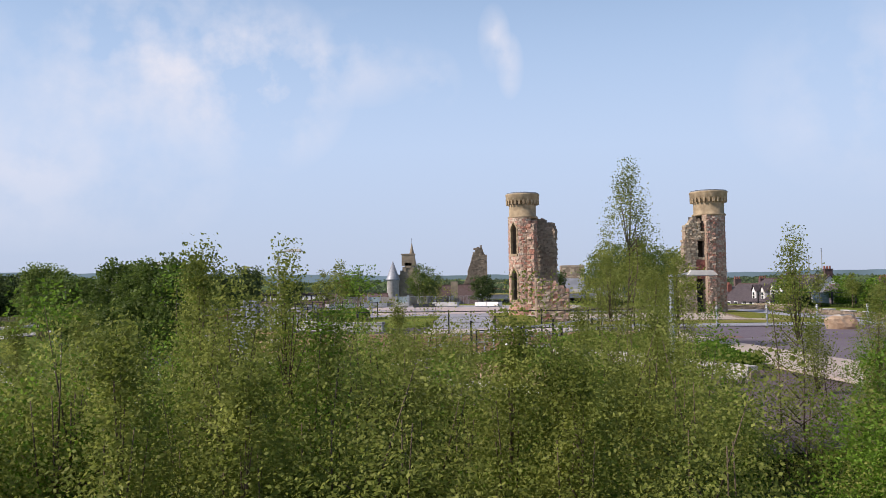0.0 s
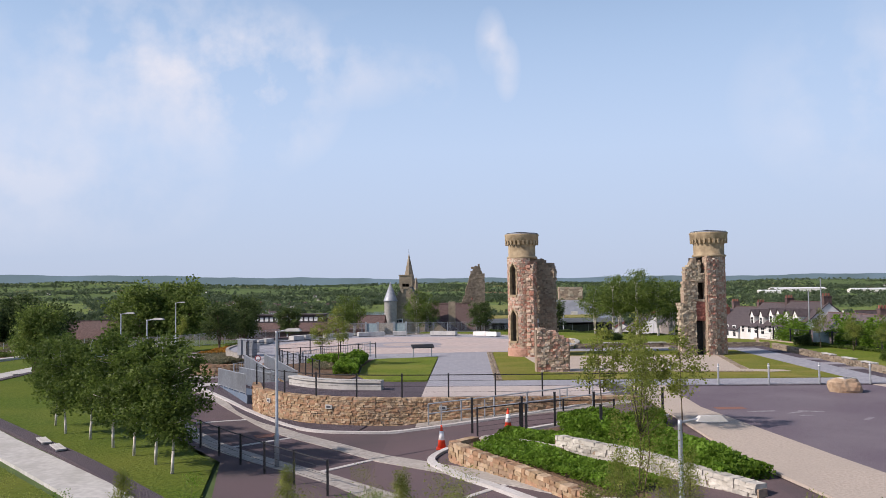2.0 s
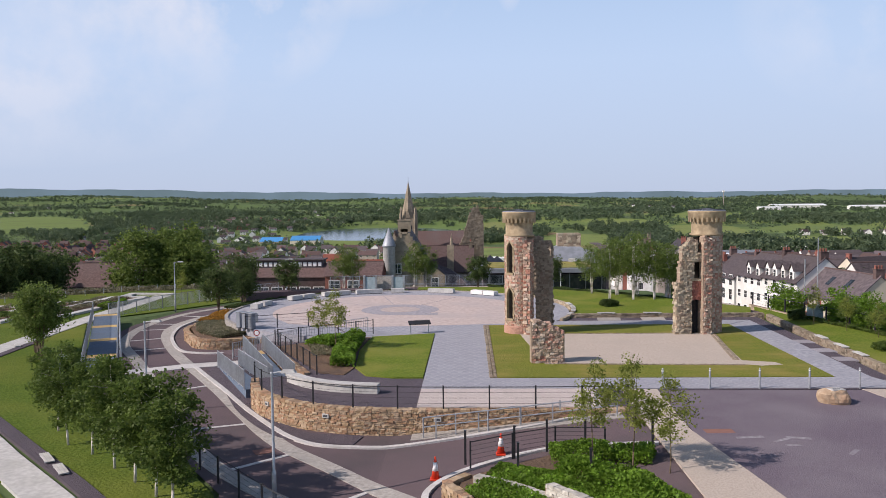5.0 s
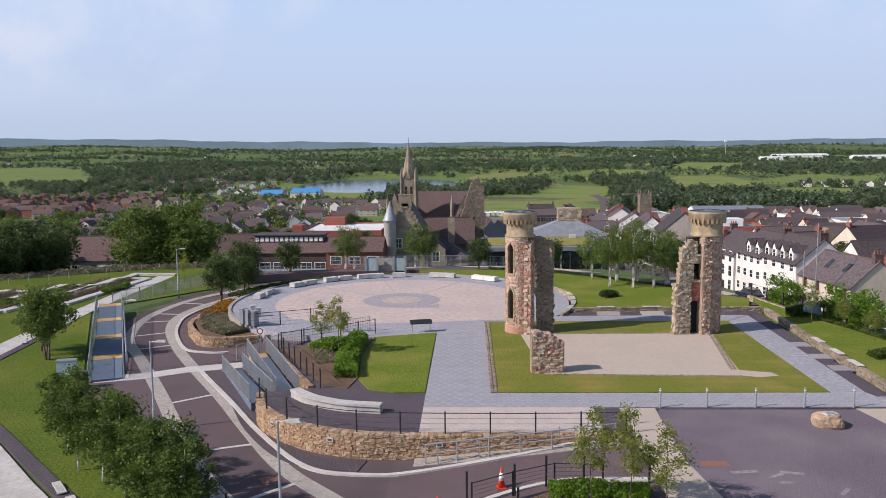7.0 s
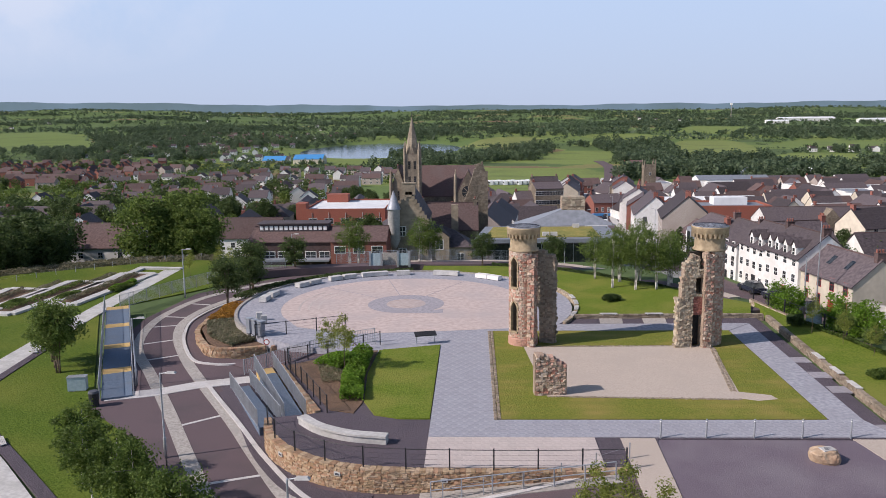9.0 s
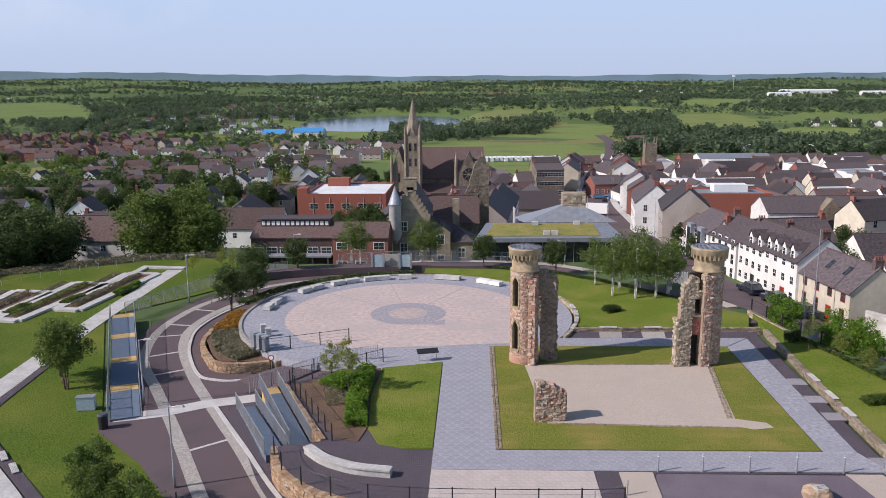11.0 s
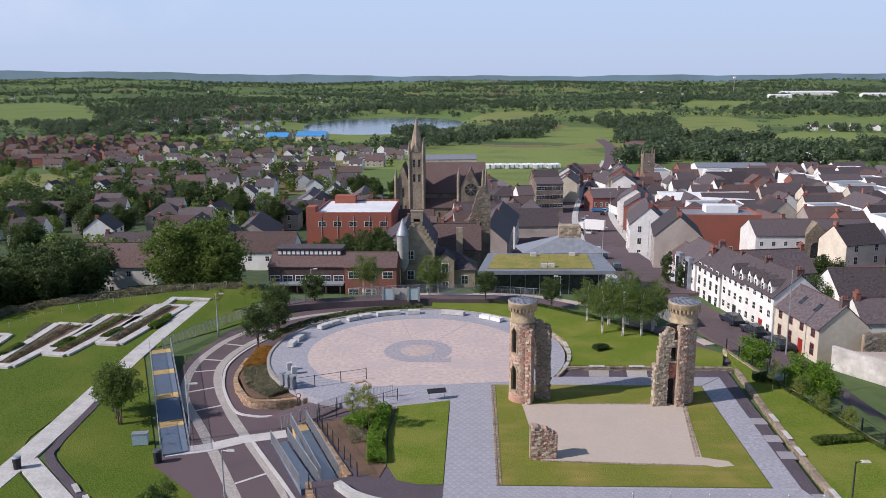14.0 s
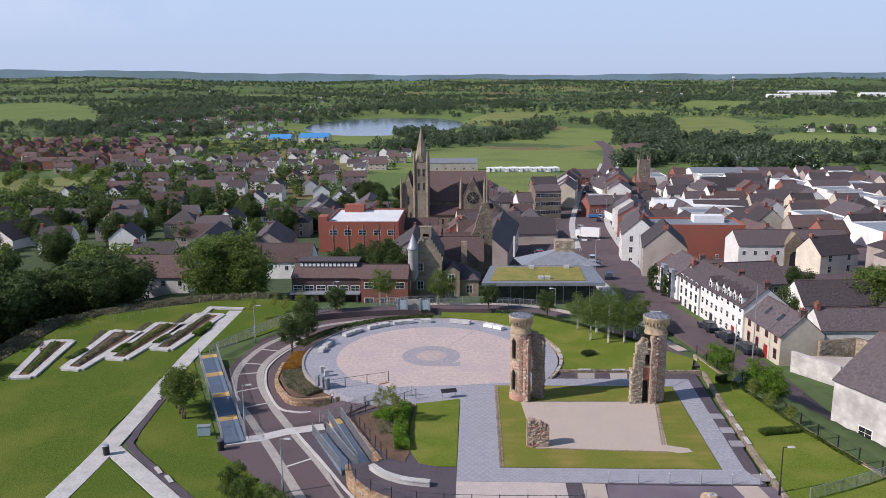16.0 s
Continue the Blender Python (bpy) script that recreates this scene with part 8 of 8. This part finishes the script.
    g.f = [(j * (nx + 1) + i, j * (nx + 1) + i + 1, (j + 1) * (nx + 1) + i + 1, (j + 1) * (nx + 1) + i) for j in range(ny) for i in range(nx)]
    solid("yards", g, "asphalt", label, "paving", "structure", smooth=True)


yard_sheet("brown-grey yards and lanes round the market square", -28, 62, 150, 345, 18, 40)
yard_sheet("brown-grey yards and lanes in the town centre", 62.2, 340, 118, 480, 40, 60)


def car(paint, label):
    f = thing("car", label, "car", "parked cars")
    b = Geo().add([(-2.1, -.85, .3), (2.1, -.85, .3), (2.1, .85, .3), (-2.1, .85, .3), (-2.1, -.85, .85), (2.05, -.82, .78), (2.05, .82, .78), (-2.1, .85, .85)], [(0, 1, 5, 4), (1, 2, 6, 5), (2, 3, 7, 6), (3, 0, 4, 7), (4, 5, 6, 7), (3, 2, 1, 0)])
    part("body", b, paint, f)
    part("cabin", Geo().add([(-1.8, -.78, .85), (1.0, -.78, .84), (1.0, .78, .84), (-1.8, .78, .85), (-1.4, -.62, 1.42), (.35, -.62, 1.42), (.35, .62, 1.42), (-1.4, .62, 1.42)], [(0, 1, 5, 4), (1, 2, 6, 5), (2, 3, 7, 6), (3, 0, 4, 7)]), "window", f)
    part("roof", Geo().box(-0.52, 0, 1.42, 1.78, 1.26, 0.05), paint, f)
    tm = Geo().tube((0, -.1, 0), (0, .1, 0), .32, n=12).mesh("wheel", "tyre")
    for sx in (-1.3, 1.3):
        for sy in (-.78, .78):
            w = part("wheel", tm, "tyre", f)
            w.location = (sx, sy, .32)
    return f


rc = random.Random(99)
spots = []
for i in range(9):
    spots.append((16.5 + i * 0.25, 158 + i * 5.2, 10))
    spots.append((23.0 + i * 0.3, 160 + i * 5.2, 10))
for y in (132, 137, 146, 168, 183, 230, 246, 262, 288, 300, 315, 331, 352, 376, 395, 420, 447, 480, 520):
    i = min(range(len(STREET)), key=lambda k: abs(STREET[k][1] - y))
    spots.append((STREET[i][0] + rc.choice([-3.8, 3.8]), y, 82))
for y in (92, 97.5, 103):
    spots.append((38.6 - (y - 92) * 0.2, y, 100))
kinds = [car("car_white", "white car parked in the street"), car("car_dark", "dark blue car parked in the street"), car("car_red", "red car parked in the street"), car("car_silver", "silver car parked in the street"), car("car_blue", "blue car parked in the street")]
used = set()
for x, y, rz in spots:
    k = rc.choice([0, 1, 1, 2, 3, 3, 4]) if y > 110 else 1
    m = pose(x, y, ground_z(x, y) + (0.52 if y > 110 else 0.38), 0, 0, rz)
    if k in used:
        copy_thing(kinds[k], m)
    else:
        kinds[k].matrix_basis = m
        used.add(k)
for k in range(5):
    if k not in used:
        kinds[k].matrix_basis = pose(24, 205 + k * 4, ground_z(24, 205) + 0.5, 0, 0, 10)
lo = thing("box_lorry", "white box lorry parked in the market square", "lorry", at=(36.4, 236, ground_z(36.4, 236) + 0.5), rz=160)
part("box", Geo().box(-0.8, 0, 0.7, 6.2, 2.4, 2.7), "white_band", lo)
part("cab", Geo().box(3.2, 0, 0.5, 1.6, 2.2, 2.0, 0, 0.92), "car_white", lo)
part("windscreen", Geo().box(4.0, 0, 1.4, 0.1, 1.9, 0.8), "window", lo)
part("red_panel", Geo().box(-1.4, -1.22, 1.3, 2.0, 0.03, 1.2), "car_red", lo)
for sx in (-2.4, 2.9):
    for sy in (-1.0, 1.0):
        part("wheel", Geo().tube((sx, sy - .12, .45), (sx, sy + .12, .45), .45, n=12), "tyre", lo)
bus = thing("coach", "white coach in the depot beyond the church", "coach", "coaches in the depot", at=(10, 560, ground_z(10, 560)))
part("body", Geo().box(0, 0, 0.4, 2.5, 10, 2.7), "white_band", bus)
part("window_strip", Geo().box(0, 0, 1.6, 2.56, 9.4, 0.9), "window", bus)
for sx in (-1.1, 1.1):
    for sy in (-3.2, 3.0):
        part("wheel", Geo().tube((sx - .1, sy, .45), (sx + .1, sy, .45), .45, n=10), "tyre", bus)
for i in range(15):
    copy_thing(bus, pose(13.2 + i * 3.3, 560 + (i % 3) * 1.5, ground_z(14 + i * 3.3, 560), 0, 0, 8))

for i in range(9):
    x, y = STREET[6 + 4 * i]
    lamp_post(x + (6.4 if i % 2 else -6.4), y, ground_z(x, y) + 0.6, 8.0, 180 if i % 2 else 0, "tall grey lamp column beside the high street")

# market square buildings and the red hall
TB = "shops round the market square"
building("four-storey brown brick corner building with window bands", 28.5, 305, 8, 10.5, 12, 13.5, 2.0, "stone", "slate", -24, "s", 4, 5, "big", None, 1, "shop_building", TB, category="shop")
building("narrow white and grey shop with slate roof", 20.0, 306, 8, 6.5, 11, 8.5, 3.0, "white_render", "slate", -23.5, "s", 3, 3, "sash", None, 1, "shop_building", TB, category="shop")
building("brown brick corner shop with blue fascia", 50.5, 306, 8, 11, 12, 8.5, 2.6, "brick", "slate", -24.5, "s", 2, 5, "sash", None, 1, "shop_building", TB, category="shop")
solid("shop_fascia", Geo().box(50.4, 299.7, -20.9, 10.4, 0.4, 1.0, 8), "blue_roof", "blue shop fascia board", "sign")
building("gabled stone house facing the square", 30, 330, 8, 11, 10, 12, 4.5, "stone", "slate", -25, "s", 3, 4, "sash", None, 2, "shop_building", TB, category="shop", stack="stone")
rh = building("long red brick hall wall with flat roof", 57.5, 198, -2, 28, 12, 11.5, 0.6, "brick_flat", "grey_roof", -16.8, "s", 1, 2, "small", None, 0, "red_hall", "", "flat", category="hall", first=3)
part("roof_plant", Geo().box(6, 2, 11.6, 8, 4, 1.8), "white_roof", rh)
part("stack", Geo().box(-12, -3, 10, 2.6, 2.2, 4.0), "brick_flat", rh)
wh = building("long white hall with slate roof and central stone gable", 77, 178, 1, 27, 10, 6.2, 2.8, "white_render", "slate", -12.5, "s", 2, 10, "small", None, 0, "white_hall", "", category="hall", first=0.7)
part("gable_front", Geo().add([(-2.6, -5.5, -1), (2.2, -5.5, -1), (2.2, -4.9, -1), (-2.6, -4.9, -1), (-2.6, -5.5, 6.4), (2.2, -5.5, 6.4), (-0.2, -5.5, 9.2), (-0.2, -2.5, 9.2), (-2.6, -4, 6.4), (2.2, -4, 6.4)], [(0, 1, 5, 6, 4), (1, 2, 9, 5), (3, 0, 4, 8), (4, 6, 7, 8), (6, 5, 9, 7)]), "stone", wh, "stone entrance gable")
part("arch", Geo().tube((-0.2, -5.5, 3.6), (-0.2, -5.56, 3.6), 1.1, n=18).box(-0.2, -5.53, 0.2, 2.2, 0.05, 3.4), "window", wh)
building("grey rendered gable house on the corner of the high street", 41.5, 156, 80, 14, 9, 8.5, 4.0, "grey_render", "slate", -10.5, "ne", 2, 4, "small", None, 1, "corner_house", TB)
building("white gabled shop on the high street", 43.0, 190, 82, 16, 9, 8.5, 4.0, "white_render", "slate", -14, "nw", 3, 4, "sash", None, 1, "shop_building", TB, category="shop")
building("grey slate-roofed shop on the square", 4.6, 178, 84, 24, 8.5, 7, 3.6, "grey_render", "slate", -13.5, "s", 2, 6, "sash", None, 1, "shop_building", TB, category="shop")
building("slate-roofed shop on the square", 7.4, 206, 84, 20, 9, 7.5, 3.6, "white_render", "slate", -16, "s", 2, 6, "sash", None, 1, "shop_building", TB, category="shop")
for i, (s, y0) in enumerate(((-1, 345), (-1, 357), (-1, 370), (-1, 384), (-1, 398), (-1, 413), (-1, 430), (1, 330), (1, 346), (1, 362), (1, 380), (1, 398), (1, 416), (1, 436), (1, 214), (1, 228), (1, 243), (1, 258), (1, 273))):
    k = min(range(len(STREET)), key=lambda q: abs(STREET[q][1] - y0))
    sx = STREET[k][0] + s * 12.5
    building("slate-roofed shop terrace on the high street", sx, y0, 78 if s < 0 else 78, 12.5, 9.5, rc.uniform(7, 10), 3.2, rc.choice(["white_render", "cream_render", "grey_render", "brick", "stone"]), "slate", None, "s" if s < 0 else "n", 3, 4, "sash", None, rc.choice([0, 1, 2]), "shop_building", "shops along the high street", category="shop")

# protos of ordinary houses
HG = "ordinary town houses"
PROTO = {
    "red": building("red brick two-storey house with dark roof", 0, 0, 0, 8, 8.5, 5.0, 3.2, "brick", "slate_brown", 0, "s", 2, 2, "wide", None, 1, "brick_house", "red brick estate", plain=True),
    "red2": building("red brick house with a steep slate gable", 0, 0, 90, 9, 7.5, 5.4, 3.4, "brick", "slate_brown", 0, "w", 2, 3, "wide", None, 0, "brick_house", "red brick estate", plain=True),
    "bung": building("white bungalow with grey tiled roof", 0, 0, 0, 12, 8, 2.7, 2.6, "white_render", "slate", 0, "s", 1, 3, "wide", None, 1, "bungalow", HG, plain=True),
    "white": building("white two-storey house with dark roof", 0, 0, 0, 9, 8, 4.8, 3.2, "white_render", "slate", 0, "s", 2, 2, "wide", None, 1, "house", HG, plain=True),
    "semi": building("pair of grey rendered houses with brown roof", 0, 0, 0, 14, 8, 4.8, 3.0, "grey_render", "slate_brown", 0, "s", 2, 3, "wide", None, 1, "house", HG, plain=True),
    "cream": building("cream rendered house with slate roof", 0, 0, 0, 10, 8, 5.0, 3.4, "cream_render", "slate", 0, "s", 2, 2, "sash", None, 1, "house", HG, plain=True),
    "ware": building("long slate-roofed warehouse with white gable", 0, 0, 0, 21, 13, 3.6, 4.4, "white_render", "slate", 0, "w", 1, 3, "wide", None, 0, "warehouse", "town warehouses", category="warehouse", plain=True),
    "ware2": building("grey walled slate-roofed store", 0, 0, 90, 19, 12, 4.0, 4.2, "grey_render", "slate", 0, "w", 1, 4, "wide", None, 0, "warehouse", "town warehouses", category="warehouse", plain=True),
    "flat": building("flat-roofed pale commercial building", 0, 0, 0, 18, 12, 5.6, 0.5, "white_render", "grey_roof", 0, "s", 1, 4, "wide", None, 0, "flat_roofed_unit", "town warehouses", "flat", category="warehouse"),
    "hip": building("grey house with hipped slate roof", 0, 0, 0, 11, 10, 5.2, 3.4, "grey_render", "slate", 0, "s", 2, 2, "sash", None, 1, "house", HG, "hip", plain=True),
}
placed = set()


def settle(key, x, y, rz):
    if in_field(np.array(float(x)), np.array(float(y)), 0.85) >= 0 or (-335 < x < -205 and 800 < y < 1000):
        return
    z = ground_z(x, y)
    m = pose(x, y, z, 0, 0, rz + (90 if key in ("red2", "ware2") else 0))
    if key in placed:
        copy_thing(PROTO[key], m)
    else:
        PROTO[key].matrix_basis = m
        placed.add(key)


def cluster(keys, x0, y0, nx, ny, dx, dy, rz, seed, drop=0.12, jit=2.0):
    """Rows of houses on a turned grid."""
    r = random.Random(seed)
    c, s = math.cos(radians(rz)), math.sin(radians(rz))
    for j in range(ny):
        for i in range(nx):
            if r.random() < drop:
                continue
            u, v = i * dx + r.uniform(-jit, jit) + (j % 2) * dx * 0.3, j * dy + r.uniform(-jit, jit)
            settle(r.choice(keys), x0 + c * u - s * v, y0 + s * u + c * v, rz + r.choice([0, 0, 90]) + r.uniform(-6, 6))


# red brick estate on the far slope
cluster(["red", "red", "red2"], -430, 560, 8, 4, 19, 34, 14, 1)
cluster(["red", "red2"], -560, 700, 11, 6, 22, 46, 10, 2)
cluster(["red", "red2", "semi"], -400, 690, 6, 5, 20, 40, -8, 3)
# white and grey houses on the slope
cluster(["bung", "semi", "white", "semi"], -300, 560, 6, 4, 25, 34, 6, 4)
cluster(["bung", "white", "white", "semi"], -190, 560, 6, 6, 22, 34, -4, 5)
cluster(["white", "bung"], -330, 1000, 9, 3, 24, 46, 4, 6)
cluster(["bung", "semi", "white", "red"], -560, 1150, 10, 6, 30, 70, 8, 7)
cluster(["semi", "bung", "red"], -640, 1680, 12, 3, 34, 90, 5, 8)
# near streets below the hill
cluster(["white", "semi", "cream", "hip"], -120, 205, 4, 3, 20, 34, 8, 9, 0.1)
cluster(["white", "cream", "hip", "ware2"], -78, 170, 2, 4, 18, 30, 4, 10, 0.1)
cluster(["semi", "white", "ware"], -180, 190, 3, 3, 24, 36, -6, 11, 0.2)
cluster(["ware", "ware2", "hip"], -62, 262, 2, 3, 20, 26, 5, 12, 0.0)
cluster(["semi", "bung", "white", "white"], -200, 330, 8, 5, 20, 32, 5, 13, 0.2)
cluster(["ware2", "hip", "semi", "red"], 0, 322, 2, 5, 13, 21, 8, 23, 0.0, 1.0)
cluster(["white", "white", "cream", "bung"], -150, 260, 6, 2, 21, 34, -3, 24, 0.15)
cluster(["bung", "white", "semi"], -330, 450, 9, 2, 23, 36, 3, 25, 0.15)
# town centre roofs
cluster(["ware", "ware2", "flat", "white", "cream", "red", "hip", "semi"], 66, 216, 8, 7, 18.5, 19.5, 4, 14, 0.02)
cluster(["ware", "ware2", "white", "semi", "red", "white", "bung", "flat"], 74, 356, 9, 6, 20, 24, 6, 15, 0.03)
cluster(["ware", "flat", "white", "semi", "cream", "flat"], 222, 240, 5, 8, 23, 27, -3, 16, 0.06)
cluster(["ware2", "hip", "cream", "white"], 90, 122, 4, 3, 17, 20, 12, 17, 0.1)
cluster(["ware2", "ware", "hip"], -14, 288, 2, 3, 15, 22, 6, 18, 0.0)
cluster(["semi", "ware2", "hip", "red"], 2, 226, 2, 4, 14, 17, 4, 26, 0.0, 1.0)
cluster(["semi", "red", "ware2"], -16, 178, 2, 3, 13, 26, 2, 19, 0.0, 1.0)
cluster(["red", "semi", "white"], 440, 640, 9, 5, 22, 46, -6, 20)
cluster(["bung", "white"], 470, 1130, 14, 2, 26, 46, -12, 21)
cluster(["semi", "white"], 120, 640, 1, 8, 12, 22, -14, 22, 0.0, 0.6)
for i in range(26):
    settle(rc.choice(["bung", "white"]), rc.uniform(-1800, 1800), rc.uniform(1500, 3200), rc.uniform(0, 180))

settle("flat", 262, 420, 4)
building("brown-roofed white house below the lawn", -63.5, 131.5, 4, 17, 8.5, 5.8, 3.0, "white_render", "slate_brown", -8.8, "s", 2, 5, "wide", None, 1, "house", HG)


def big_shed(label, x, y, rz, L, W, h, rise, wall, roof, name="shed"):
    return building(label, x, y, rz, L, W, h, rise, wall, roof, None, "s", 1, 6, "wide", None, 0, name, "large sheds", category="shed", first=1.0)


big_shed("long white industrial shed beside the wood", 226, 618, -3, 72, 30, 5, 3, "white_render", "white_roof")
big_shed("white rendered works building with window strip", 150, 470, -2, 40, 16, 7, 2, "white_render", "grey_roof")
big_shed("sports hall with blue sheet roof", -196, 968, 0, 36, 26, 6, 5, "cream_render", "blue_roof")
big_shed("low hall with blue sheet roof", -242, 985, -4, 28, 20, 4, 5, "grey_render", "blue_roof")
big_shed("long white factory on the skyline", 1220, 2350, -8, 220, 60, 10, 4, "white_render", "white_roof")
big_shed("long white factory on the skyline", 860, 2320, -4, 60, 30, 7, 3, "white_render", "white_roof")
big_shed("white factory on the skyline", 1020, 2520, -4, 160, 50, 9, 4, "white_render", "white_roof")
big_shed("long pale brick terrace block at the edge of the estate", -330, 610, 4, 46, 10, 6, 3, "brick", "slate_brown")
big_shed("white roofed market hall", 88, 300, 3, 34, 12, 6, 2, "white_render", "white_roof")
big_shed("white rendered depot with pale roof", 330, 470, -4, 60, 20, 6, 2.4, "white_render", "white_roof")
big_shed("low slate-roofed school block", -18, 640 - 60, 4, 40, 12, 6, 3, "grey_render", "grey_roof")
solid("sports_pitch", Geo().prism([(-300, 800), (-206, 826), (-240, 1005), (-330, 985)], -60, lambda x, y: ground_z(x, y) + 1.2), "rough_grass", "green sports pitch", "pitch", "structure")
ct = building("square stone church tower in the town", 92, 420, 0, 6, 6, 16, 0.8, "stone", "slate", None, "s", 3, 1, "sash", None, 0, "church_tower", "", "flat", category="tower")
for sx in (-2.7, 2.7):
    for sy in (-2.7, 2.7):
        part("pinnacle", Geo().lathe(sx, sy, [(0.5, 15), (0.4, 18), (0.03, 20)], 8), "stone", ct)
ml = thing("mast", "slender lattice mast on the horizon", "mast", at=(820, 2600, ground_z(820, 2600)))
part("pole", Geo().tube((0, 0, 0), (0, 0, 50), 1.4, 0.6, 8), "grey_render", ml)
part("head", Geo().box(0, 0, 44, 7, 7, 5), "white_render", ml)


def pole(x, y, z, h, label="slim grey pole beside the terrace"):
    f = thing("street_pole", label, "pole", "street poles", at=(x, y, z))
    part("shaft", Geo().tube((0, 0, 0), (0, 0, h), 0.09, 0.05, 8), "galv", f)
    part("cap", Geo().tube((0, 0, h), (0, 0, h + 0.08), 0.06, 0.02, 8), "lead_dark", f)


pole(38.4, 88.5, -5.3, 11)
pole(31.0, 74.0, -2.5, 7)
railing("park_fence", [(26.9, 75.4), (28.0, 69.5), (30.4, 60.6), (31.9, 53.6), (34.6, 45.0), (36.6, 38)], -0.1, 1.5, "dark steel park fence on a low stone kerb", "park fence", "black_metal", 2.6, bars=False, wires=5, post_r=0.05)
low_wall("fence_kerb", [(26.7, 75.4), (27.8, 69.4), (30.2, 60.5), (31.7, 53.5), (34.4, 45.0), (36.4, 38)], -2.5, lambda s: 0.35, "low rubble wall under the park fence", 63, "rubble_grey", 0.35, 0.22, 0.5)
f = thing("utility_cabinet", "white utility cabinet beside the fence", "cabinet", at=(28.8, 66.6, 0.2), rz=20)
part("body", Geo().box(0, 0, 0.05, 1.1, 0.6, 1.0), "cabinet_green", f)
part("lid", Geo().box(0, 0, 1.05, 1.2, 0.7, 0.06), "concrete", f)
